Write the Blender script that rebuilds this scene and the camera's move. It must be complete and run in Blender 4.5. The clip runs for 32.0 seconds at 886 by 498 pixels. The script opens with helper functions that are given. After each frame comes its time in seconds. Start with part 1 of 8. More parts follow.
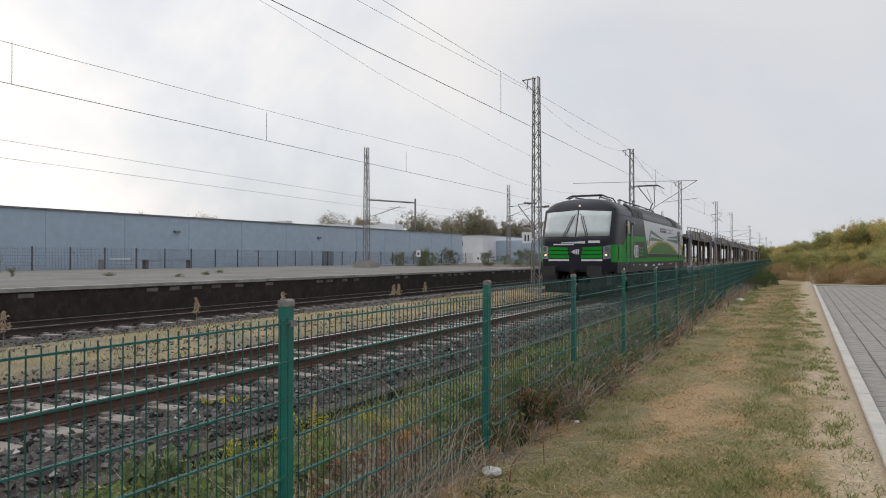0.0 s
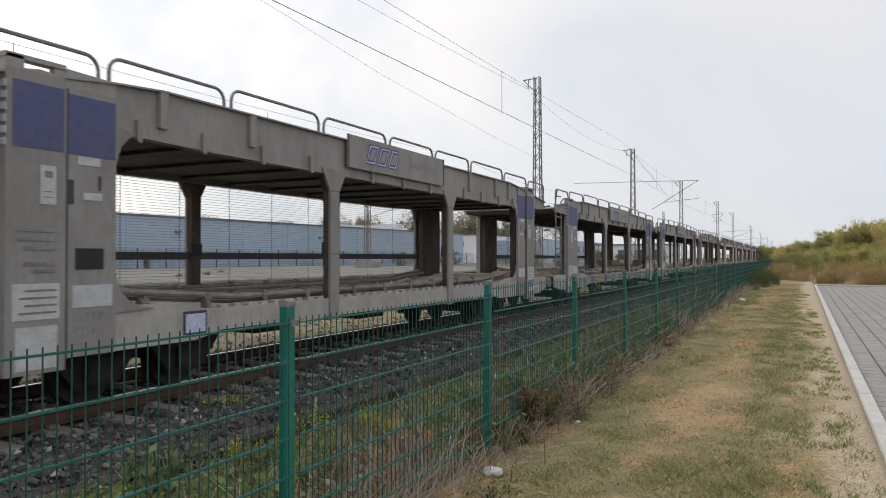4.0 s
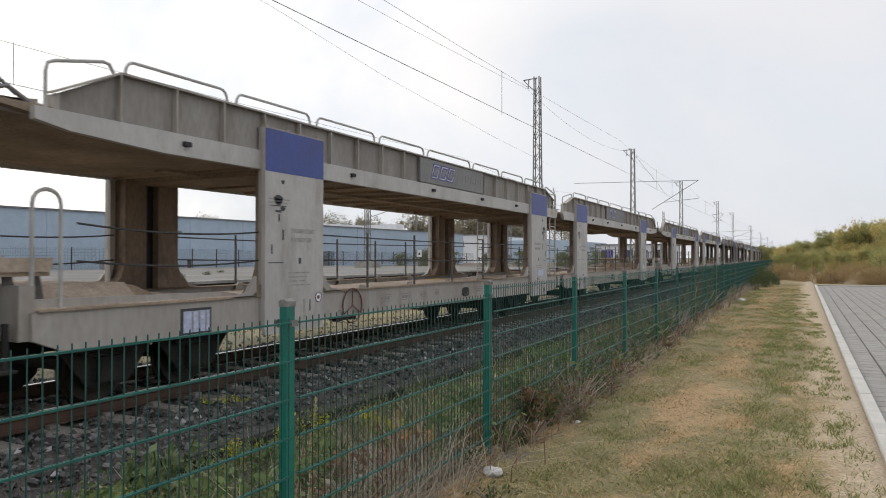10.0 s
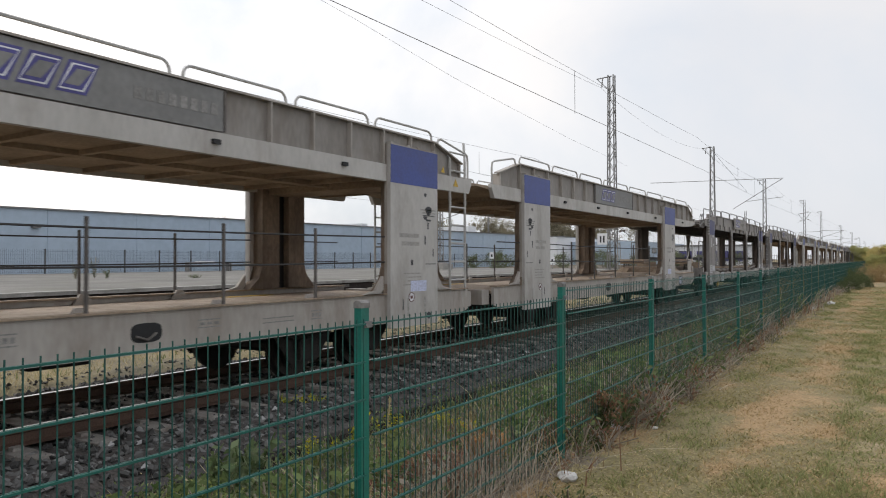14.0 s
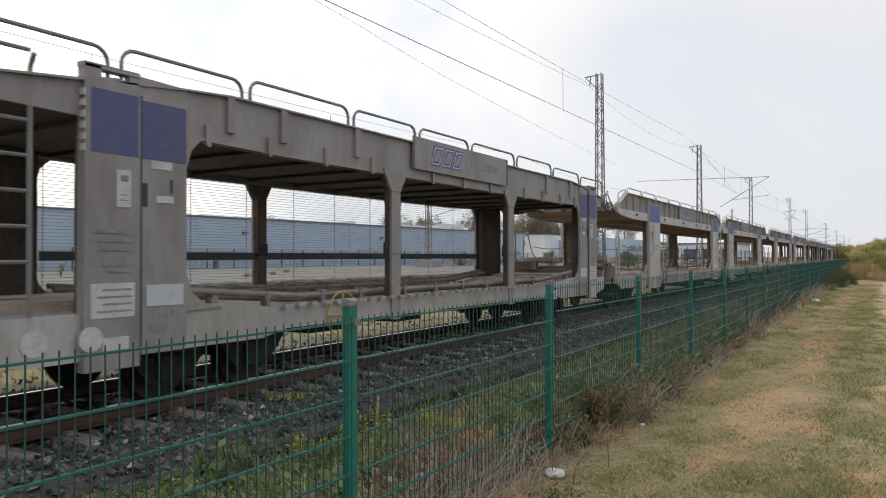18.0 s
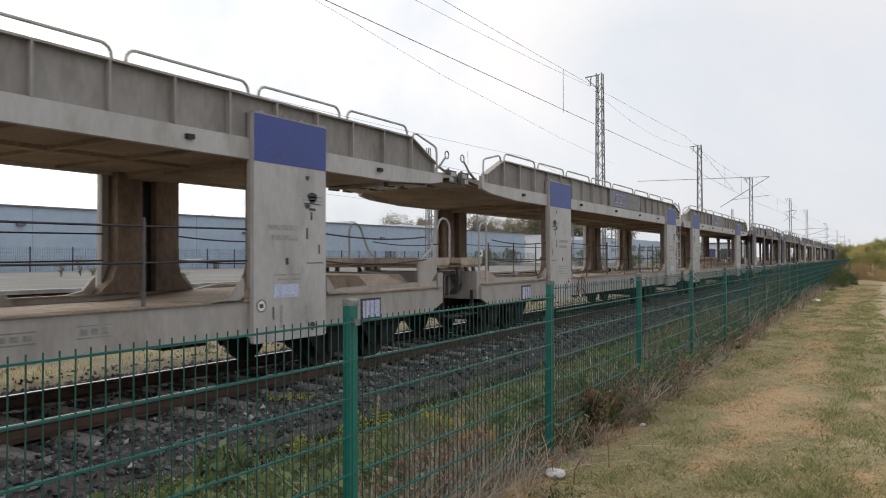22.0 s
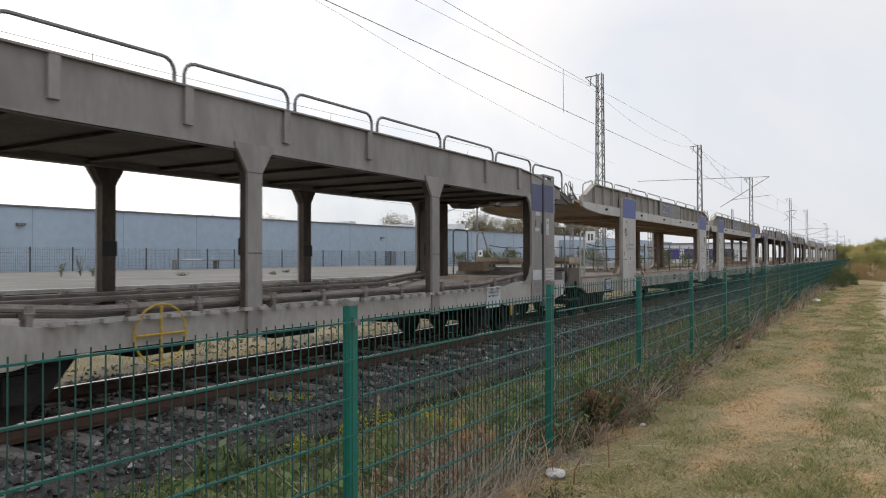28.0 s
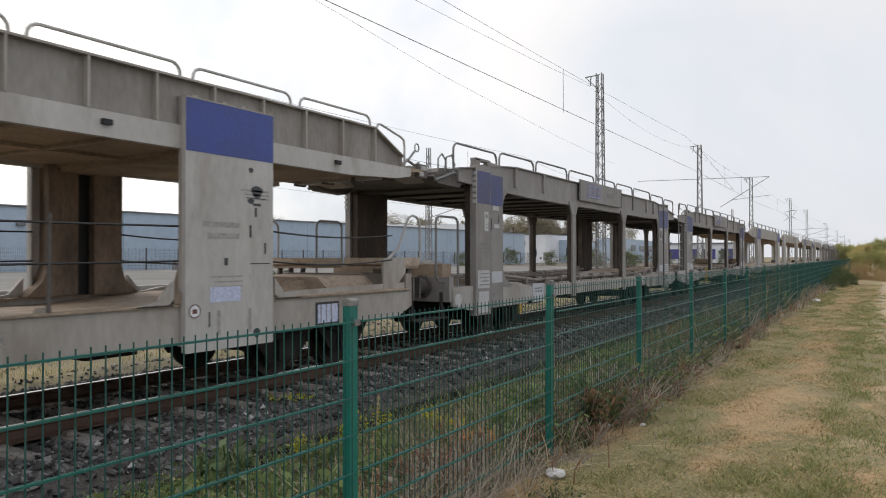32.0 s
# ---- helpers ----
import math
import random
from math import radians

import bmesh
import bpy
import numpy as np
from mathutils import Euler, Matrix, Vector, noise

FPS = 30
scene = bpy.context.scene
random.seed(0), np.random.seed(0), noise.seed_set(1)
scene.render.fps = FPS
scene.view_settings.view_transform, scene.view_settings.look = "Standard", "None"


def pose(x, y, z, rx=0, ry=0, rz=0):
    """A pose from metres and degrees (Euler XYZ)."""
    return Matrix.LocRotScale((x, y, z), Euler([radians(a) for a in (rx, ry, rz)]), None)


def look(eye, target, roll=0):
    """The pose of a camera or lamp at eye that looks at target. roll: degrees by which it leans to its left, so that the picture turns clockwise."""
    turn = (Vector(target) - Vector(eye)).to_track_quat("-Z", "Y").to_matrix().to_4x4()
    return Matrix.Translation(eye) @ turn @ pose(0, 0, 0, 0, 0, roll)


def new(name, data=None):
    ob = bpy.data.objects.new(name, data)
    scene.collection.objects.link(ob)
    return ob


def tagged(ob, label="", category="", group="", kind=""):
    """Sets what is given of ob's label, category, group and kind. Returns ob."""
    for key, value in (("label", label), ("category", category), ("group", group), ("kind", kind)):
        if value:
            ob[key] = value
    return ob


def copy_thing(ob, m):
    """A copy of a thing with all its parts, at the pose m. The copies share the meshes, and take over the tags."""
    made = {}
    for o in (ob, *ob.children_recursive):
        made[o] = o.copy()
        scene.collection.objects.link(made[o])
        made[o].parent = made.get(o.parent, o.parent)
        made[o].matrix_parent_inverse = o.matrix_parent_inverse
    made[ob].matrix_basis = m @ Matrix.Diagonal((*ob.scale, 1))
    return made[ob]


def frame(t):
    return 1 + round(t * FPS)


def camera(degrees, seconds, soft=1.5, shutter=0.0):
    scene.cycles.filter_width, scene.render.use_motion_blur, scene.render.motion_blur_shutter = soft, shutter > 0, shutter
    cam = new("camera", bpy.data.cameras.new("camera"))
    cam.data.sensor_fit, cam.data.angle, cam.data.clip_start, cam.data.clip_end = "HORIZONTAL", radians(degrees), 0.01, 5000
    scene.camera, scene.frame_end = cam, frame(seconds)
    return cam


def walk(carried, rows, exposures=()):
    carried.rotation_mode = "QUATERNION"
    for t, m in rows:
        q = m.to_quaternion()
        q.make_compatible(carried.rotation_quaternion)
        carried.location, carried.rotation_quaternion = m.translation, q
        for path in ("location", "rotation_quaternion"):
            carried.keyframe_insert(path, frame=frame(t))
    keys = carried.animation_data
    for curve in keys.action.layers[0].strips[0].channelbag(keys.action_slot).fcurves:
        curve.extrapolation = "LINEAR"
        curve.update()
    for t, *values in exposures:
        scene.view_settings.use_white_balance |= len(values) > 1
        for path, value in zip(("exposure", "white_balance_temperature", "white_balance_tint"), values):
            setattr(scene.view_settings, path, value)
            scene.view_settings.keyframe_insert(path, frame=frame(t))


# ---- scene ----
cam = camera(64.2, 32.0, soft=1.05, shutter=0.08)
walk(cam, [
    (0, pose(0, 0, 1.53, 90.710, 0.0, 26.445)),
    (0.5, pose(0, 0, 1.53, 90.710, 0.0, 26.468)),
    (1, pose(0, 0, 1.53, 90.710, 0.0, 26.502)),
    (1.5, pose(0, 0, 1.53, 90.710, 0.0, 26.527)),
    (10.3, pose(0, 0, 1.53, 90.710, 0.0, 26.527)),
    (10.5, pose(0, 0, 1.53, 90.710, 0.0, 26.532)),
    (11, pose(0, 0, 1.53, 90.680, -0.016, 26.901)),
    (11.5, pose(0, 0, 1.53, 90.705, -0.016, 27.810)),
    (12, pose(0, 0, 1.53, 90.656, -0.001, 28.516)),
    (12.5, pose(0, 0, 1.53, 90.665, 0.047, 29.268)),
    (13, pose(0, 0, 1.53, 90.821, 0.121, 30.747)),
    (13.5, pose(0, 0, 1.53, 90.835, 0.107, 31.691)),
    (14, pose(0, 0, 1.53, 90.873, 0.132, 32.387)),
    (14.5, pose(0, 0, 1.53, 90.830, 0.160, 32.520)),
    (15.5, pose(0, 0, 1.53, 90.765, 0.141, 31.933)),
    (16.5, pose(0, 0, 1.53, 90.701, 0.122, 31.346)),
    (17, pose(0, 0, 1.53, 90.684, 0.085, 31.380)),
    (17.5, pose(0, 0, 1.53, 90.690, 0.107, 31.403)),
    (18.5, pose(0, 0, 1.53, 90.696, 0.130, 31.473)),
    (32, pose(0, 0, 1.53, 90.696, 0.130, 31.473)),
], [(0, -0.14), (1.0, -0.12), (1.8, 0.02), (3.2, 0.0), (4.8, 0.09), (32, 0.10)])

# ---- sky and sun: thin high cloud, hazy sun to the left of the line ----
SUN_EL, SUN_AZ = 46.0, -98.0   # degrees; azimuth from +y towards +x
world = bpy.data.worlds.new("overcast_sky")
scene.world = world
world.use_nodes = True
wn, wl = world.node_tree.nodes, world.node_tree.links
wn.clear()
w_out = wn.new("ShaderNodeOutputWorld")
w_bg = wn.new("ShaderNodeBackground")
w_sky = wn.new("ShaderNodeTexSky")
w_sky.sky_type = "NISHITA"
w_sky.sun_disc = False
w_sky.sun_elevation = radians(SUN_EL)
w_sky.sun_rotation = radians(SUN_AZ)
w_sky.dust_density = 4.0
w_mul = wn.new("ShaderNodeVectorMath")
w_mul.operation = "SCALE"
w_mul.inputs["Scale"].default_value = 0.15
w_noise = wn.new("ShaderNodeTexNoise")
w_noise.inputs["Scale"].default_value = 1.7
w_noise.inputs["Detail"].default_value = 7.0
w_noise.inputs["Roughness"].default_value = 0.55
w_noise.inputs["Distortion"].default_value = 0.4
w_ramp = wn.new("ShaderNodeValToRGB")
w_ramp.color_ramp.elements[0].position = 0.38
w_ramp.color_ramp.elements[0].color = (0.1, 0.1, 0.1, 1)
w_ramp.color_ramp.elements[1].position = 0.62
w_ramp.color_ramp.elements[1].color = (0.97, 0.97, 0.97, 1)
w_mix = wn.new("ShaderNodeMix")
w_mix.data_type = "RGBA"
wl.new(w_sky.outputs["Color"], w_mul.inputs[0])
wl.new(w_noise.outputs["Fac"], w_ramp.inputs["Fac"])
wl.new(w_ramp.outputs["Color"], w_mix.inputs["Factor"])
w_blue = wn.new("ShaderNodeMix")
w_blue.data_type = "RGBA"
w_blue.inputs["Factor"].default_value = 0.75
w_blue.inputs["B"].default_value = (0.755, 0.81, 0.885, 1)
wl.new(w_mul.outputs["Vector"], w_blue.inputs["A"])
wl.new(w_blue.outputs["Result"], w_mix.inputs["A"])
# the veil of cloud is brightest towards the hidden sun
w_tc = wn.new("ShaderNodeTexCoord")
w_dot = wn.new("ShaderNodeVectorMath")
w_dot.operation = "DOT_PRODUCT"
w_dot.inputs[1].default_value = (math.sin(radians(SUN_AZ)), math.cos(radians(SUN_AZ)), 0.0)
wl.new(w_tc.outputs["Generated"], w_dot.inputs[0])
w_rng = wn.new("ShaderNodeMapRange")
w_rng.inputs["From Min"].default_value = 0.05
w_rng.inputs["From Max"].default_value = 0.75
wl.new(w_dot.outputs["Value"], w_rng.inputs["Value"])
w_veil = wn.new("ShaderNodeMix")
w_veil.data_type = "RGBA"
w_veil.inputs["A"].default_value = (0.785, 0.785, 0.81, 1)
w_veil.inputs["B"].default_value = (1.27, 1.21, 1.15, 1)
wl.new(w_rng.outputs["Result"], w_veil.inputs["Factor"])
wl.new(w_veil.outputs["Result"], w_mix.inputs["B"])
# an overcast sky is brighter overhead than near the horizon
w_sep = wn.new("ShaderNodeSeparateXYZ")
wl.new(w_tc.outputs["Generated"], w_sep.inputs["Vector"])
w_up = wn.new("ShaderNodeMapRange")
w_up.inputs["From Min"].default_value = 0.3
w_up.inputs["From Max"].default_value = 0.95
w_up.inputs["To Min"].default_value = 1.0
w_up.inputs["To Max"].default_value = 1.55
wl.new(w_sep.outputs["Z"], w_up.inputs["Value"])
w_cie = wn.new("ShaderNodeVectorMath")
w_cie.operation = "SCALE"
wl.new(w_mix.outputs["Result"], w_cie.inputs[0])
wl.new(w_up.outputs["Result"], w_cie.inputs["Scale"])
wl.new(w_cie.outputs["Vector"], w_bg.inputs["Color"])
w_bg.inputs["Strength"].default_value = 1.0
wl.new(w_bg.outputs["Background"], w_out.inputs["Surface"])

sun = new("sun", bpy.data.lights.new("sun", "SUN"))
sun.data.energy = 0.55
sun.data.angle = radians(22)
sun.data.color = (1.0, 0.92, 0.80)
_a, _e = radians(SUN_AZ), radians(SUN_EL)
sun.matrix_world = look((0, 0, 60), (-math.sin(_a) * math.cos(_e) * 50, -math.cos(_a) * math.cos(_e) * 50, 60 - math.sin(_e) * 50))
scene.view_settings.exposure = 0.0


# ---- materials ----
def mat(name, c, c2=None, rough=0.6, metal=0.0, scale=1.5, fine=30.0, var=0.25, bump=0.15, dist=0.01, spec=0.5, stretch=(1, 1, 1),
        dirt=None, dirt_amount=0.5, dirt_scale=4.0):
    """Two noises, broad and fine, mix c towards c2; a third lays stains of the colour dirt."""
    m = bpy.data.materials.new(name)
    m.use_nodes = True
    n, l = m.node_tree.nodes, m.node_tree.links
    b = n["Principled BSDF"]
    c2 = c2 or tuple(x * 0.6 for x in c)
    tc = n.new("ShaderNodeTexCoord")
    info = n.new("ShaderNodeObjectInfo")
    off = n.new("ShaderNodeVectorMath")
    off.operation = "MULTIPLY_ADD"
    l.new(info.outputs["Random"], off.inputs[0])
    off.inputs[1].default_value = (37.0, 53.0, 19.0)
    l.new(tc.outputs["Object"], off.inputs[2])
    mp = n.new("ShaderNodeMapping")
    mp.inputs["Scale"].default_value = stretch
    l.new(off.outputs["Vector"], mp.inputs["Vector"])
    n1, n2 = n.new("ShaderNodeTexNoise"), n.new("ShaderNodeTexNoise")
    for nn, s, d in ((n1, scale, 5.0), (n2, fine, 4.0)):
        nn.inputs["Scale"].default_value = s
        nn.inputs["Detail"].default_value = d
        l.new(mp.outputs["Vector"], nn.inputs["Vector"])
    ramp = n.new("ShaderNodeMapRange")
    ramp.inputs["From Min"].default_value = 0.35
    ramp.inputs["From Max"].default_value = 0.68
    l.new(n1.outputs["Fac"], ramp.inputs["Value"])
    mix = n.new("ShaderNodeMix")
    mix.data_type = "RGBA"
    mix.inputs["A"].default_value = (*c, 1)
    mix.inputs["B"].default_value = (*c2, 1)
    l.new(ramp.outputs["Result"], mix.inputs["Factor"])
    val = n.new("ShaderNodeMapRange")
    val.inputs["From Min"].default_value = 0.3
    val.inputs["From Max"].default_value = 0.7
    val.inputs["To Min"].default_value = 1 - var
    val.inputs["To Max"].default_value = 1 + var
    l.new(n2.outputs["Fac"], val.inputs["Value"])
    mul = n.new("ShaderNodeVectorMath")
    mul.operation = "SCALE"
    l.new(mix.outputs["Result"], mul.inputs[0])
    l.new(val.outputs["Result"], mul.inputs["Scale"])
    last = mul.outputs["Vector"]
    if dirt:
        n3 = n.new("ShaderNodeTexNoise")
        n3.inputs["Scale"].default_value = dirt_scale
        n3.inputs["Detail"].default_value = 8.0
        n3.inputs["Roughness"].default_value = 0.65
        l.new(mp.outputs["Vector"], n3.inputs["Vector"])
        dr = n.new("ShaderNodeMapRange")
        dr.inputs["From Min"].default_value = 0.5
        dr.inputs["From Max"].default_value = 0.72
        dr.inputs["To Max"].default_value = dirt_amount
        l.new(n3.outputs["Fac"], dr.inputs["Value"])
        dm = n.new("ShaderNodeMix")
        dm.data_type = "RGBA"
        l.new(dr.outputs["Result"], dm.inputs["Factor"])
        l.new(last, dm.inputs["A"])
        dm.inputs["B"].default_value = (*dirt, 1)
        last = dm.outputs["Result"]
    l.new(last, b.inputs["Base Color"])
    b.inputs["Roughness"].default_value = rough
    b.inputs["Metallic"].default_value = metal
    b.inputs["Specular IOR Level"].default_value = spec
    if bump:
        bp = n.new("ShaderNodeBump")
        bp.inputs["Strength"].default_value = bump
        bp.inputs["Distance"].default_value = dist
        l.new(n2.outputs["Fac"], bp.inputs["Height"])
        l.new(bp.outputs["Normal"], b.inputs["Normal"])
    return m


def leafy(name, c, c2, rough=0.7, thin=0.4):
    """Foliage: colour changes from piece to piece; a little light comes through."""
    m = bpy.data.materials.new(name)
    m.use_nodes = True
    n, l = m.node_tree.nodes, m.node_tree.links
    b = n["Principled BSDF"]
    geo = n.new("ShaderNodeNewGeometry")
    mix = n.new("ShaderNodeMix")
    mix.data_type = "RGBA"
    mix.inputs["A"].default_value = (*c, 1)
    mix.inputs["B"].default_value = (*c2, 1)
    l.new(geo.outputs["Random Per Island"], mix.inputs["Factor"])
    l.new(mix.outputs["Result"], b.inputs["Base Color"])
    b.inputs["Roughness"].default_value = rough
    b.inputs["Specular IOR Level"].default_value = 0.2
    if thin:
        tr = n.new("ShaderNodeBsdfTranslucent")
        l.new(mix.outputs["Result"], tr.inputs["Color"])
        ms = n.new("ShaderNodeMixShader")
        ms.inputs["Fac"].default_value = thin
        l.new(b.outputs["BSDF"], ms.inputs[1])
        l.new(tr.outputs["BSDF"], ms.inputs[2])
        l.new(ms.outputs["Shader"], n["Material Output"].inputs["Surface"])
    return m


def glow(name, c, strength):
    m = bpy.data.materials.new(name)
    m.use_nodes = True
    b = m.node_tree.nodes["Principled BSDF"]
    b.inputs["Base Color"].default_value = (*c, 1)
    b.inputs["Emission Color"].default_value = (*c, 1)
    b.inputs["Emission Strength"].default_value = strength
    return m


def lawn():
    """Mown strip: green where it still grows, parched brown between, bare pale soil by the kerb; the ground's own attributes say where."""
    m = mat("mown_grass_soil", (0.17, 0.145, 0.066), (0.245, 0.195, 0.095), 0.95, scale=3.0, fine=60, var=0.35, bump=0.5, dist=0.015)
    n, l = m.node_tree.nodes, m.node_tree.links
    b = n["Principled BSDF"]
    last = b.inputs["Base Color"].links[0].from_socket
    tc = n.new("ShaderNodeTexCoord")
    for attr, c, c2, sc in (("dry", (0.43, 0.285, 0.145), (0.28, 0.19, 0.10), 5.0), ("bare", (0.50, 0.395, 0.27), (0.31, 0.24, 0.16), 9.0)):
        at = n.new("ShaderNodeAttribute")
        at.attribute_name = attr
        nz = n.new("ShaderNodeTexNoise")
        nz.inputs["Scale"].default_value = sc
        nz.inputs["Detail"].default_value = 9.0
        nz.inputs["Roughness"].default_value = 0.7
        l.new(tc.outputs["Object"], nz.inputs["Vector"])
        ad = n.new("ShaderNodeMath")
        ad.operation = "MULTIPLY_ADD"
        l.new(nz.outputs["Fac"], ad.inputs[0])
        ad.inputs[1].default_value = 1.5
        l.new(at.outputs["Fac"], ad.inputs[2])
        rg = n.new("ShaderNodeMapRange")
        rg.inputs["From Min"].default_value = 1.0
        rg.inputs["From Max"].default_value = 1.5
        l.new(ad.outputs["Value"], rg.inputs["Value"])
        n4 = n.new("ShaderNodeTexNoise")
        n4.inputs["Scale"].default_value = 14.0
        n4.inputs["Detail"].default_value = 6.0
        l.new(tc.outputs["Object"], n4.inputs["Vector"])
        cm = n.new("ShaderNodeMix")
        cm.data_type = "RGBA"
        cm.inputs["A"].default_value = (*c, 1)
        cm.inputs["B"].default_value = (*c2, 1)
        l.new(n4.outputs["Fac"], cm.inputs["Factor"])
        mx = n.new("ShaderNodeMix")
        mx.data_type = "RGBA"
        l.new(rg.outputs["Result"], mx.inputs["Factor"])
        l.new(last, mx.inputs["A"])
        l.new(cm.outputs["Result"], mx.inputs["B"])
        last = mx.outputs["Result"]
    nz = n.new("ShaderNodeTexNoise")
    nz.inputs["Scale"].default_value = 38.0
    nz.inputs["Detail"].default_value = 6.0
    l.new(tc.outputs["Object"], nz.inputs["Vector"])
    rg = n.new("ShaderNodeMapRange")
    rg.inputs["From Min"].default_value = 0.3
    rg.inputs["From Max"].default_value = 0.7
    rg.inputs["To Min"].default_value = 0.62
    rg.inputs["To Max"].default_value = 1.25
    l.new(nz.outputs["Fac"], rg.inputs["Value"])
    sc = n.new("ShaderNodeVectorMath")
    sc.operation = "SCALE"
    l.new(last, sc.inputs[0])
    l.new(rg.outputs["Result"], sc.inputs["Scale"])
    l.new(sc.outputs["Vector"], b.inputs["Base Color"])
    return m


M_GRASS = lawn()
M_SOIL = mat("weedy_soil", (0.095, 0.079, 0.06), (0.15, 0.122, 0.088), 0.95, scale=1.2, fine=25, var=0.4, bump=0.6, dist=0.03)
M_LAND = mat("far_meadow", (0.16, 0.14, 0.07), (0.22, 0.16, 0.08), 0.95, scale=0.05, fine=1.0, var=0.3, bump=0)
M_STRAWSOIL = mat("mossy_straw_ground", (0.27, 0.225, 0.125), (0.15, 0.132, 0.09), 0.95, scale=0.8, fine=20, var=0.3, bump=0.5, dist=0.02)
M_PALESTONE = leafy("pale_ballast_stone", (0.20, 0.195, 0.185), (0.42, 0.41, 0.40), 0.85, 0.0)
M_BALLAST = mat("ballast_bed", (0.046, 0.040, 0.036), (0.07, 0.06, 0.053), 0.9, scale=1.5, fine=28, var=0.5, bump=1.0, dist=0.03)
M_STONE = leafy("ballast_stone", (0.022, 0.021, 0.02), (0.17, 0.165, 0.158), 0.85, 0.0)
M_PATH = mat("fine_gravel_path", (0.075, 0.068, 0.062), (0.05, 0.046, 0.042), 0.95, scale=1.5, fine=45, var=0.4, bump=0.8, dist=0.02)
M_RAIL = mat("rusty_rail", (0.065, 0.036, 0.024), (0.092, 0.05, 0.033), 0.8, scale=3, fine=60, var=0.3, bump=0.2)
M_RAIL2 = mat("sooty_rail", (0.028, 0.02, 0.016), (0.045, 0.03, 0.024), 0.8, scale=3, fine=60, var=0.3, bump=0.2)
M_RAILTOP = mat("polished_rail_head", (0.55, 0.54, 0.53), (0.45, 0.44, 0.43), 0.28, 1.0, scale=5, fine=80, var=0.1, bump=0.03)
M_SLEEPER = mat("concrete_sleeper", (0.285, 0.26, 0.235), (0.19, 0.168, 0.148), 0.9, scale=4, fine=60, var=0.2, bump=0.3, dirt=(0.12, 0.08, 0.06), dirt_amount=0.7)
M_FENCE = mat("green_powder_coat", (0.003, 0.100, 0.080), (0.004, 0.080, 0.066), 0.4, scale=6, fine=80, var=0.12, bump=0.03)
M_FENCEPOST = mat("green_coated_post", (0.003, 0.155, 0.115), (0.005, 0.125, 0.096), 0.45, scale=6, fine=80, var=0.12, bump=0.03)
# same green coat as the bars, the wires' shaded side put into a darker colour
M_FENCEWIRE = mat("shaded_green_wire", (0.004, 0.072, 0.058), (0.007, 0.054, 0.044), 0.55, scale=6, fine=80, var=0.2, bump=0.03)
M_BLOCK = mat("stained_concrete_block", (0.17, 0.155, 0.14), (0.09, 0.08, 0.072), 0.9, scale=3, fine=40, var=0.3, bump=0.3)
M_CAP = mat("weathered_grey_cap", (0.22, 0.21, 0.20), None, 0.8)
M_CONC = mat("old_concrete", (0.34, 0.325, 0.30), (0.24, 0.23, 0.21), 0.9, scale=1.2, fine=40, var=0.2, bump=0.3, dirt=(0.10, 0.095, 0.085), dirt_amount=0.6, dirt_scale=2.0)
M_KERB = mat("kerb_concrete", (0.48, 0.46, 0.42), (0.40, 0.385, 0.35), 0.9, scale=3, fine=80, var=0.12, bump=0.25)
M_PAVER = mat("grey_paver", (0.285, 0.27, 0.245), (0.225, 0.212, 0.19), 0.9, scale=3, fine=90, var=0.18, bump=0.3)
M_JOINT = mat("paver_bed", (0.085, 0.082, 0.07), None, 0.95, fine=60, bump=0.4)
M_PLATFORM = mat("platform_surface", (0.185, 0.175, 0.16), (0.12, 0.114, 0.103), 0.9, scale=0.4, fine=12, var=0.2, bump=0.2, dirt=(0.13, 0.14, 0.09), dirt_amount=0.5, dirt_scale=0.8)
M_WALLDARK = mat("sooty_wall_and_edge_shadow", (0.017, 0.012, 0.010), (0.032, 0.023, 0.018), 0.95, scale=2, fine=30, var=0.4, bump=0.4, dirt=(0.07, 0.06, 0.052), dirt_amount=0.5, dirt_scale=5.0)
M_HALL = mat("pale_blue_sheet_cladding", (0.375, 0.455, 0.54), (0.34, 0.42, 0.51), 0.5, scale=0.15, fine=2.0, var=0.06, bump=0.0)
M_HALLTRIM = mat("grey_eaves_trim", (0.20, 0.20, 0.20), None, 0.6)
M_WHITEWALL = mat("white_render", (0.72, 0.73, 0.74), (0.62, 0.63, 0.65), 0.8, scale=0.3, fine=5, var=0.06, bump=0)
M_DARKGLASS = mat("dark_window_glass", (0.03, 0.035, 0.04), None, 0.15, var=0.05, bump=0)
M_GALV = mat("galvanised_steel", (0.27, 0.265, 0.26), (0.18, 0.175, 0.17), 0.6, 0.3, scale=4, fine=50, var=0.2, bump=0.1)
M_WIRE = mat("dark_copper_wire", (0.10, 0.10, 0.10), None, 0.6, 0.4, var=0.1, bump=0)
M_CATENARY = mat("grey_overhead_wire", (0.30, 0.30, 0.31), None, 0.6, 0.2, var=0.1, bump=0)
M_INSUL = mat("brown_insulator", (0.10, 0.05, 0.03), None, 0.3, bump=0)
M_WAGON_A = mat("dusty_grey_wagon_paint", (0.285, 0.264, 0.248), (0.22, 0.202, 0.188), 0.6, scale=1.2, fine=20, var=0.1, bump=0.05, stretch=(1, 1, 0.35), dirt=(0.12, 0.10, 0.085), dirt_amount=0.55, dirt_scale=2.5)
